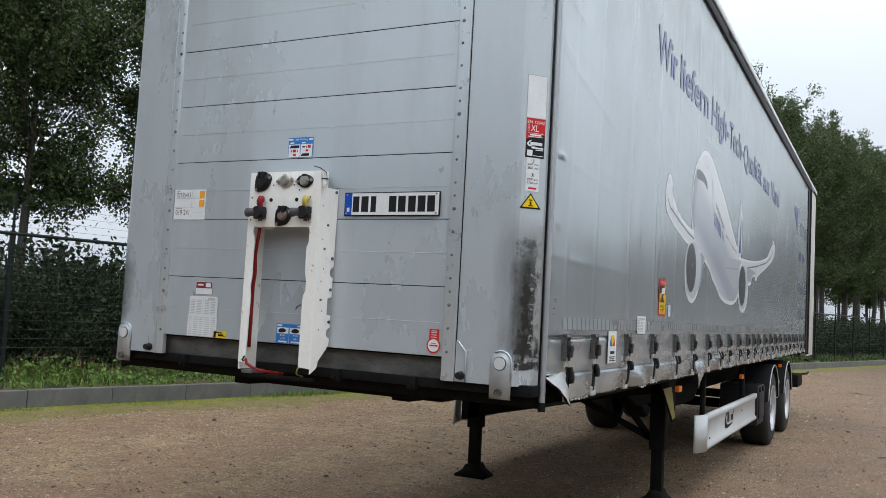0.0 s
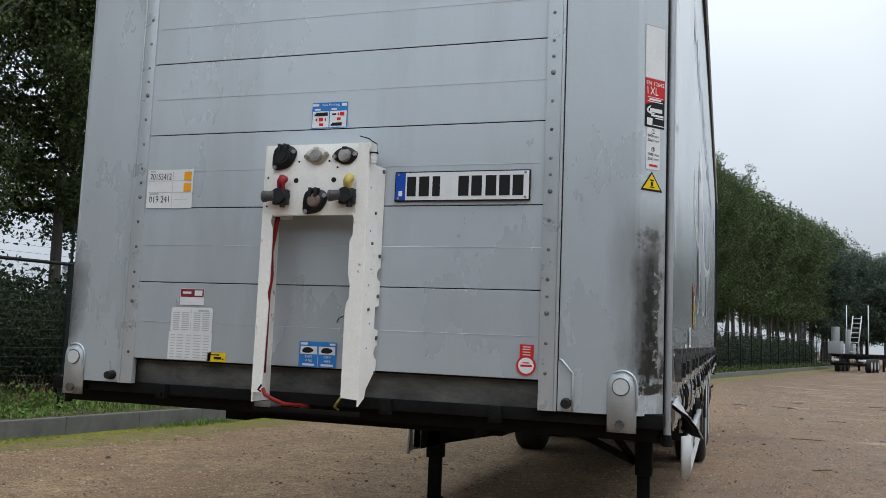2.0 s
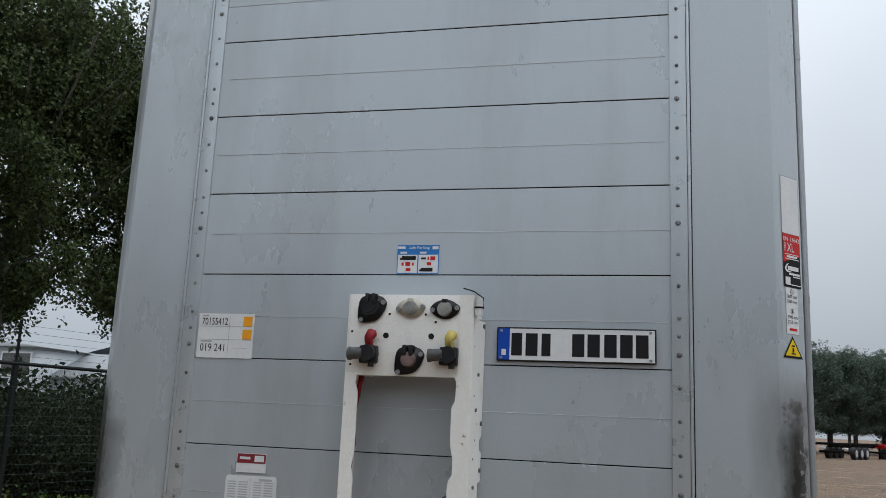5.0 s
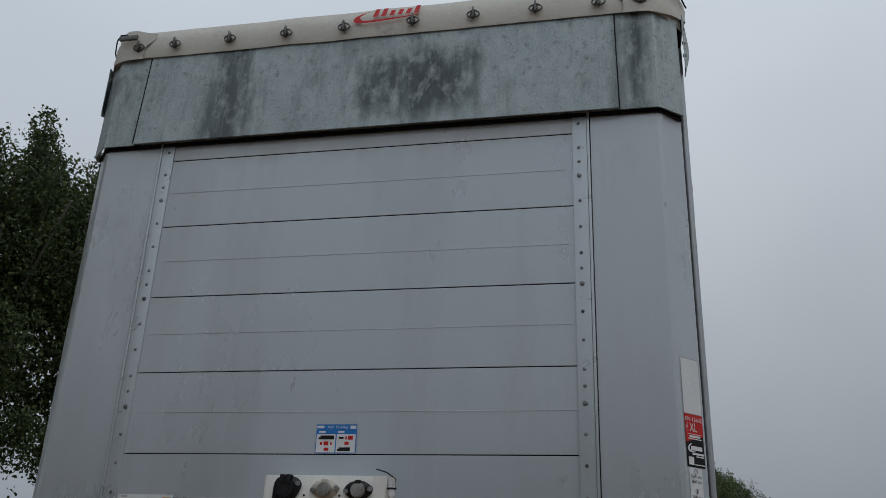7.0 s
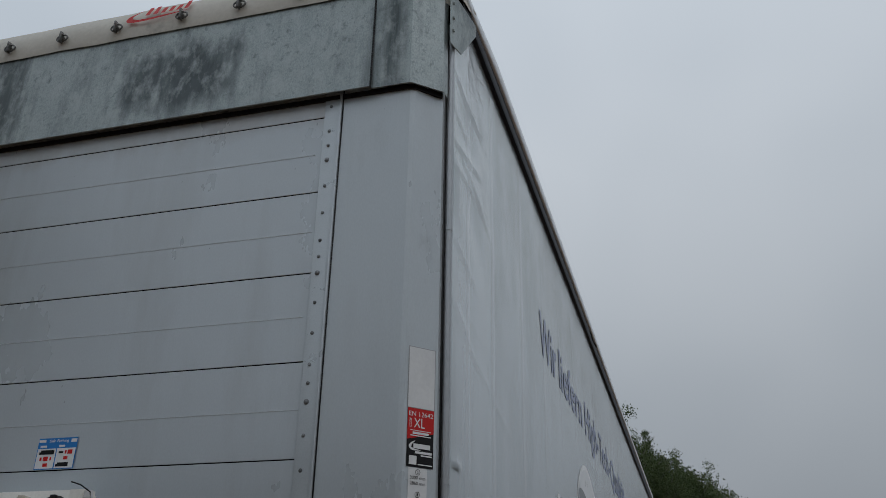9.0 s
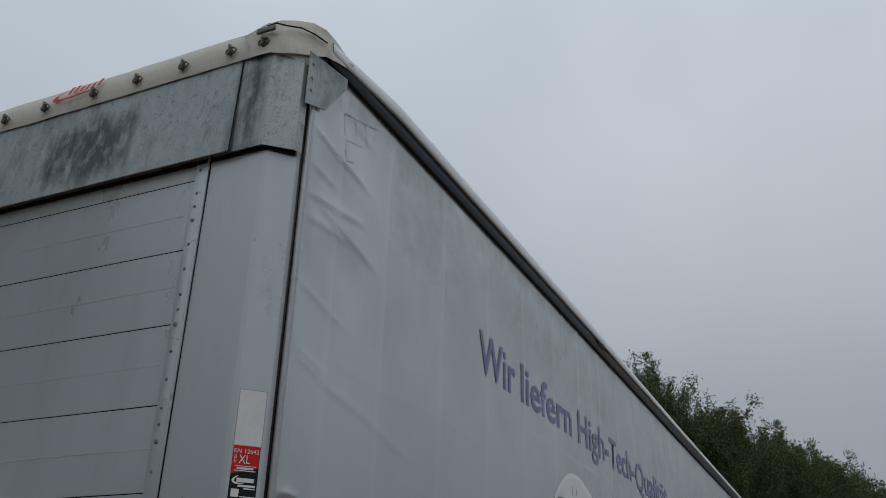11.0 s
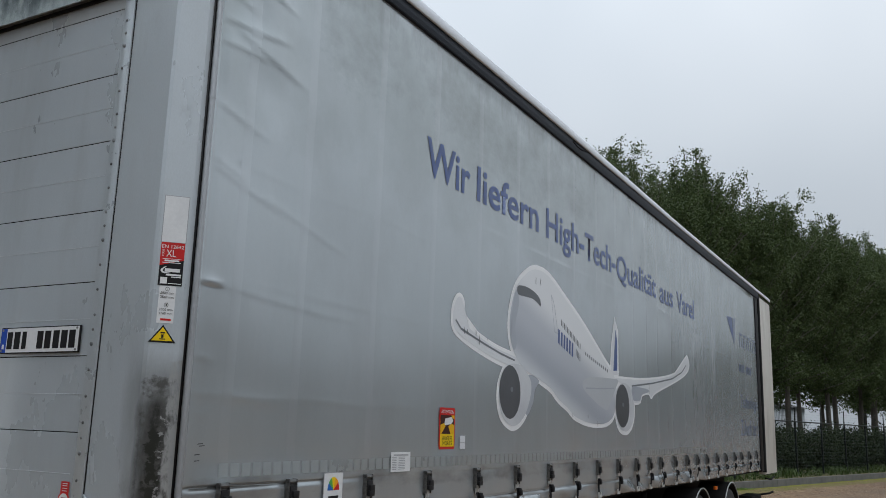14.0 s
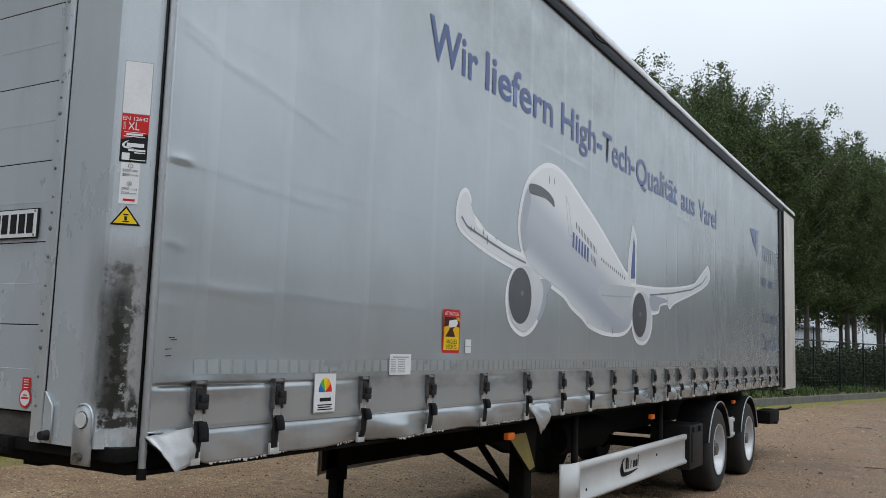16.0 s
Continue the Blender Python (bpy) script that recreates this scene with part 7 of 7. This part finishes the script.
def bush(seed, leaves, size, w, h):
    rng = np.random.default_rng(seed)
    ob = thing("bush", "dense dark green bush behind the fence", "bush", group="bushes behind the fence")
    bm = bmesh.new()
    cl = []
    for k in range(40):
        az, r = rng.uniform(0, 6.28), w * math.sqrt(rng.random())
        top = Vector((r * math.cos(az), r * math.sin(az), h * rng.uniform(0.35, 1.0) * (1 - 0.25 * r / w)))
        pipe(bm, [(0.25 * top.x, 0.25 * top.y, -0.05), top * 0.6, top], 0.008, 4)
        cl += [(top * f, 0.18) for f in (0.45, 0.7, 0.9, 1.0)]
    part("branchwork", bm, BARK, ob)
    idx = rng.integers(0, len(cl), leaves)
    cen = np.array([c[0][:] for c in cl])[idx] + rng.normal(size=(leaves, 3)) * 0.19
    cen[:, 2] = np.maximum(cen[:, 2], 0.03)
    part("foliage", None, None, ob, mesh=soup("foliage", leaf_corners(rng, cen, size), 4, BUSHLEAF))
    return ob


bushes = [bush(31, 15000, 0.055, 0.95, 2.05), bush(32, 15000, 0.055, 1.0, 1.95), bush(33, 15000, 0.055, 1.1, 2.15)]
low_bushes = [bush(34, 5000, 0.10, 1.2, 1.9), bush(35, 5000, 0.10, 1.25, 1.75)]
for i in range(52):
    s = -8 + 1.25 * i * (1 if i < 20 else 1.35) + rng.normal() * 0.2
    p = kerbline(s, 2.1 + rng.normal() * 0.25)
    if i < 20:
        plant(bushes, i % 3, p.x, p.y, 0.90 + 0.14 * rng.random(), 51 * i, used)
    else:
        plant(low_bushes, i % 2, p.x, p.y, 1.0 + 0.16 * rng.random(), 51 * i, used)


for i in range(14):
    p = kerbline(-7.5 + 1.5 * i, 3.3 + rng.normal() * 0.2)
    plant(low_bushes, (i + 1) % 2, p.x, p.y, 1.14 + 0.1 * rng.random(), 71 * i, used)


def blades(name, n, s0, s1, n0, n1, h, width, material, label, seed, lean=0.35):
    rng = np.random.default_rng(seed)
    s, m = rng.uniform(s0, s1, n), rng.uniform(n0, n1, n)
    base = np.stack([KO.x + KU.x * s + KN.x * m, KO.y + KU.y * s + KN.y * m, np.full(n, 0.28 if n0 > -0.3 else 0.045)], 1)
    hh = h * rng.uniform(0.35, 1.0, n) * (0.65 + 0.5 * np.sin(s * 1.7) * np.sin(s * 0.6 + m * 2))
    az = rng.uniform(0, 6.28, n)
    d = np.stack([np.cos(az), np.sin(az), np.zeros(n)], 1)
    side = np.stack([-np.sin(az), np.cos(az), np.zeros(n)], 1) * (width * rng.uniform(0.6, 1.3, n))[:, None]
    up = np.array((0, 0, 1.0))
    mid = base + d * (lean * hh * 0.35)[:, None] + up * (hh * 0.62)[:, None]
    tip = base + d * (lean * hh * 1.1)[:, None] + up * hh[:, None]
    v = np.stack([base - side * 0.6, base + side * 0.6, mid + side, mid - side, mid - side, mid + side, tip + side * 0.1, tip - side * 0.1], 1).reshape(-1, 3)
    return tagged(part(name, None, None, None, mesh=soup(name, v, 4, material)), label, "grass", kind="stuff")


blades("verge_weeds", 15000, -8, 20, -0.26, 1.3, 0.25, 0.007, GRASS, "rank green grass and weeds behind the kerb", 61, 0.6)
blades("verge_weeds", 12000, 20, 80, -0.2, 2.2, 0.34, 0.02, GRASSFAR, "rank green grass and weeds along the far fence", 62, 0.6)
blades("dry_stalks", 4500, -8, 20, 0.3, 1.5, 0.5, 0.005, DRYGRASS, "brown dry stalks among the weeds", 63, 0.5)
blades("kerb_grass", 9000, -9, 25, KERB - 0.22, KERB - 0.005, 0.13, 0.004, GRASS, "short grass at the foot of the kerb", 64, 0.5)
rng = np.random.default_rng(71)
n = 19000
s, m = rng.uniform(-8, 20, n), rng.uniform(-0.25, 1.4, n)
keep = np.sin(s * 1.9 + 1.3 * m) * np.sin(s * 0.8 - 1.1 * m + 2) > rng.uniform(-0.9, 0.25, n)
s, m, n = s[keep], m[keep], int(keep.sum())
cen = np.stack([KO.x + KU.x * s + KN.x * m, KO.y + KU.y * s + KN.y * m, 0.30 + (0.10 + 0.30 * (0.5 + 0.5 * np.sin(s * 2.1) * np.sin(s * 0.9 + m * 3))) * rng.random(n) ** 1.2], 1)
tagged(part("nettle_leaves", None, None, None, mesh=soup("nettle_leaves", leaf_corners(rng, cen, 0.062), 4, GRASS)), "broad-leaved green weeds behind the kerb", "weeds", kind="stuff")


# ---- stones on the yard ----
def pebbles(name, n, x0, x1, y0, y1, size, material, label, seed):
    rng = np.random.default_rng(seed)
    x, y = rng.uniform(x0, x1, n), rng.uniform(y0, y1, n)
    keep = x > KO.x + (y - KO.y) * 0.235 + 0.5
    x, y = x[keep], y[keep]
    s = size * rng.lognormal(0, 0.45, len(x))
    z = np.array([ground_height(a, b) for a, b in zip(x, y)])
    c = np.stack([x, y, z + s * 0.12], 1)
    az = rng.uniform(0, 6.28, len(x))
    e = np.stack([np.cos(az), np.sin(az), np.zeros(len(x))], 1) * s[:, None]
    f = np.stack([-np.sin(az), np.cos(az), np.zeros(len(x))], 1) * (s * rng.uniform(0.5, 0.9, len(x)))[:, None]
    u = np.array((0, 0, 1.0)) * (s * 0.55)[:, None]
    t = 0.5
    ring = [c + e, c + f, c - e, c - f]
    top = [c + e * t + u, c + f * t + u, c - e * t + u, c - f * t + u]
    q = [np.stack([ring[k], ring[(k + 1) % 4], top[(k + 1) % 4], top[k]], 1) for k in range(4)] + [np.stack(top, 1)]
    return tagged(part(name, None, None, None, mesh=soup(name, np.concatenate(q).reshape(-1, 3), 4, material)), label, "gravel", kind="stuff")


pebbles("gravel", 42000, -8, 5, 0, 11, 0.0055, STONE, "pale loose gravel on the yard", 81)
pebbles("soil_clods", 30000, -8, 5, 0, 11, 0.0050, CLOD, "dark soil clods on the yard", 82)
pebbles("soil_clods", 2600, -8, 6, 0, 13, 0.0095, CLOD, "dark soil clods on the yard", 85)
pebbles("gravel", 500, -8, 6, 0, 13, 0.010, STONE, "pale loose gravel on the yard", 87)
pebbles("gravel", 9000, -6, 9, 11, 34, 0.010, STONE, "pale loose gravel on the yard", 83)
pebbles("soil_clods", 6000, -6, 9, 11, 34, 0.011, CLOD, "dark soil clods on the yard", 86)
bm = bmesh.new()
rng = np.random.default_rng(84)
for k in range(26):
    x, y, a = rng.uniform(1.6, 8), rng.uniform(6, 26), rng.uniform(0, 3.14)
    l = rng.uniform(0.1, 0.4)
    pipe(bm, [(x - l * math.cos(a), y - l * math.sin(a), G + 0.02), (x, y, G + 0.025), (x + l * math.cos(a) * 0.8, y + l * math.sin(a), G + 0.018)], 0.006, 4)
tagged(part("twigs", bm, BARK, None), "small dark twigs lying on the yard", "twigs", kind="stuff")

# ---- dark walls added out of view to close the place and dim low light ----
LIGHTBLOCK = surf("dark_light_block", (0.05, 0.055, 0.055), (0.085, 0.09, 0.09), 1.0, 0.6, 0, 0.002, 30, fine=0.1)
solo("light_block_south", box(bmesh.new(), -26, 26.0, -12.3, -12.0, 0.0, 5.0), LIGHTBLOCK, "plain dark wall added out of view across the yard to dim low light", "wall", "structure")
solo("light_block_east", box(bmesh.new(), 26.0, 26.3, -12.3, 62, 0.0, 5.0), LIGHTBLOCK, "plain dark wall added out of view along the yard to dim low light", "wall", "structure")

# ---- distance: sheds and parked chassis ----
FACADE = surf("pale_corrugated_facade", (0.42, 0.45, 0.48), (0.52, 0.55, 0.58), 1.0, 0.5, 0.1, fine=0.04)
shed = thing("storage_shed", "long pale corrugated shed behind the trees", "building", (0, 0, 0))
bm = bmesh.new()
box(bm, -14, 0, 0, 60, 0, 4.6)
p = kerbline(36, 24)
rot = pose(p.x, p.y, 0.2, 0, 0, ang)
part("wall", bm, FACADE, shed, at=rot)
bm = bmesh.new()
for k in range(150):
    box(bm, 0.0, 0.05, 0.4 * k, 0.4 * k + 0.2, 0.1, 4.5)
part("cladding_rib", bm, FACADE, shed, at=rot)
bm = bmesh.new()
prism(bm, [(-14.4, 4.6), (0.4, 4.6), (-7, 6.0)], lambda u, v, w: Vector((u, -0.3 + w, v)), 60.6)
part("roof", bm, RAIL, shed, at=rot)
house = thing("house", "pale rendered house with a grey roof far behind the fence", "house", (-37.2, 40, 0.2))
part("wall", box(bmesh.new(), 0, 4.0, 0, 8, 0, 4.75), FACADE, house)
win = part("window", box(bmesh.new(), 1.7, 3.55, -0.06, 0.02, 3.15, 4.35, 0.02), SILL, house, "dark window")
part("frame", box(bmesh.new(), 1.6, 3.65, -0.03, 0.02, 3.05, 4.45, 0.02), PAPER, win)
part("roof", prism(bmesh.new(), [(-0.2, 4.72), (4.2, 4.72), (2.0, 5.0)], lambda u, v, w: Vector((u, -0.3 + w, v)), 8.6), GREYINK, house)
part("annex", box(bmesh.new(), 4.0, 14.0, 1.5, 7.5, 0, 3.1), FACADE, house)
part("annex_roof", prism(bmesh.new(), [(1.2, 3.05), (7.8, 3.05), (7.8, 3.2), (4.5, 4.7), (1.2, 3.2)], lambda u, v, w: Vector((3.9 + w, u, v)), 10.3), GREYINK, house, "pale grey roof")


def chassis_trailer(x, y, turn, colour, ladder):
    ob = thing("container_chassis", "bare container chassis trailer parked far off", "trailer", (x, y, G), group="parked chassis trailers")
    ob.rotation_euler = (0, 0, radians(turn))
    bm = bmesh.new()
    for sx in (-0.5, 0.5):
        box(bm, sx - 0.07, sx + 0.07, 0, 12, 0.95, 1.3)
    for k in range(6):
        box(bm, -1.22, 1.22, 0.1 + 2.3 * k, 0.3 + 2.3 * k, 1.12, 1.32)
    part("frame", bm, colour, ob)
    for ay in (1.6, 2.95, 4.3):
        for sx in (-1, 1):
            bm = bmesh.new()
            cyl(bm, (sx * 0.85, ay, 0.5), (sx * 1.22, ay, 0.5), 0.5, 20)
            w = part("wheel", bm, RUBBER, ob)
            part("rim", cyl(bmesh.new(), (sx * 1.21, ay, 0.5), (sx * 1.235, ay, 0.5), 0.29, 16), RIM, w)
    for sx in (-0.9, 0.9):
        part("landing_leg", box(bmesh.new(), sx - 0.07, sx + 0.07, 8.4, 8.55, 0, 1.0), CHASSIS, ob)
    bm = bmesh.new()
    box(bm, -1.2, 1.2, -0.1, 0.05, 0.5, 0.68)
    part("rear_bar", bm, CHASSIS, ob)
    for sx in (-0.9, 0.9):
        part("tail_lamp", box(bmesh.new(), sx - 0.25, sx + 0.25, -0.13, -0.1, 0.8, 0.95), PAPER, ob)
    if ladder:
        bm = bmesh.new()
        for sx in (-0.3, 0.3):
            pipe(bm, [(sx - 0.3, 3.0, 1.3), (sx, 3.1, 4.2)], 0.045, 6)
        for sx in (-0.75, 0.75):
            pipe(bm, [(sx, 3.1, 1.3), (sx, 3.1, 5.0)], 0.03, 6)
        for k in range(8):
            t = (k + 0.5) / 8
            pipe(bm, [(-0.6 + 0.3 * t, 3.0 + 0.1 * t, 1.3 + 2.9 * t), (0.3 * t, 3.0 + 0.1 * t, 1.3 + 2.9 * t)], 0.03, 4)
        part("ladder", bm, PAPER, ob, "white access ladder")
        for x0, x1, y0, z1 in ((-1.9, -1.0, 2.2, 2.25), (-0.9, -0.35, 3.4, 2.1)):
            part("cabinet", box(bmesh.new(), x0, x1, y0, y0 + 1.0, 1.32, z1, 0.03), GREYINK, ob, "grey equipment cabinet")
        part("tank", cyl(bmesh.new(), (-0.95, 4.6, 1.32), (-0.95, 4.6, 3.2), 0.2, 14), GREYINK, ob, "slim grey tank")
        part("tank", cyl(bmesh.new(), (-1.9, 4.8, 1.32), (-1.9, 4.8, 3.4), 0.3, 14), GREYINK, ob, "slim grey tank")


chassis_trailer(10.0, 66, -18, CHASSIS, True)
chassis_trailer(15.6, 76, -30, CHASSIS, False)
chassis_trailer(20.5, 82, -55, LRED, False)
chassis_trailer(26.5, 84, -60, LRED, False)
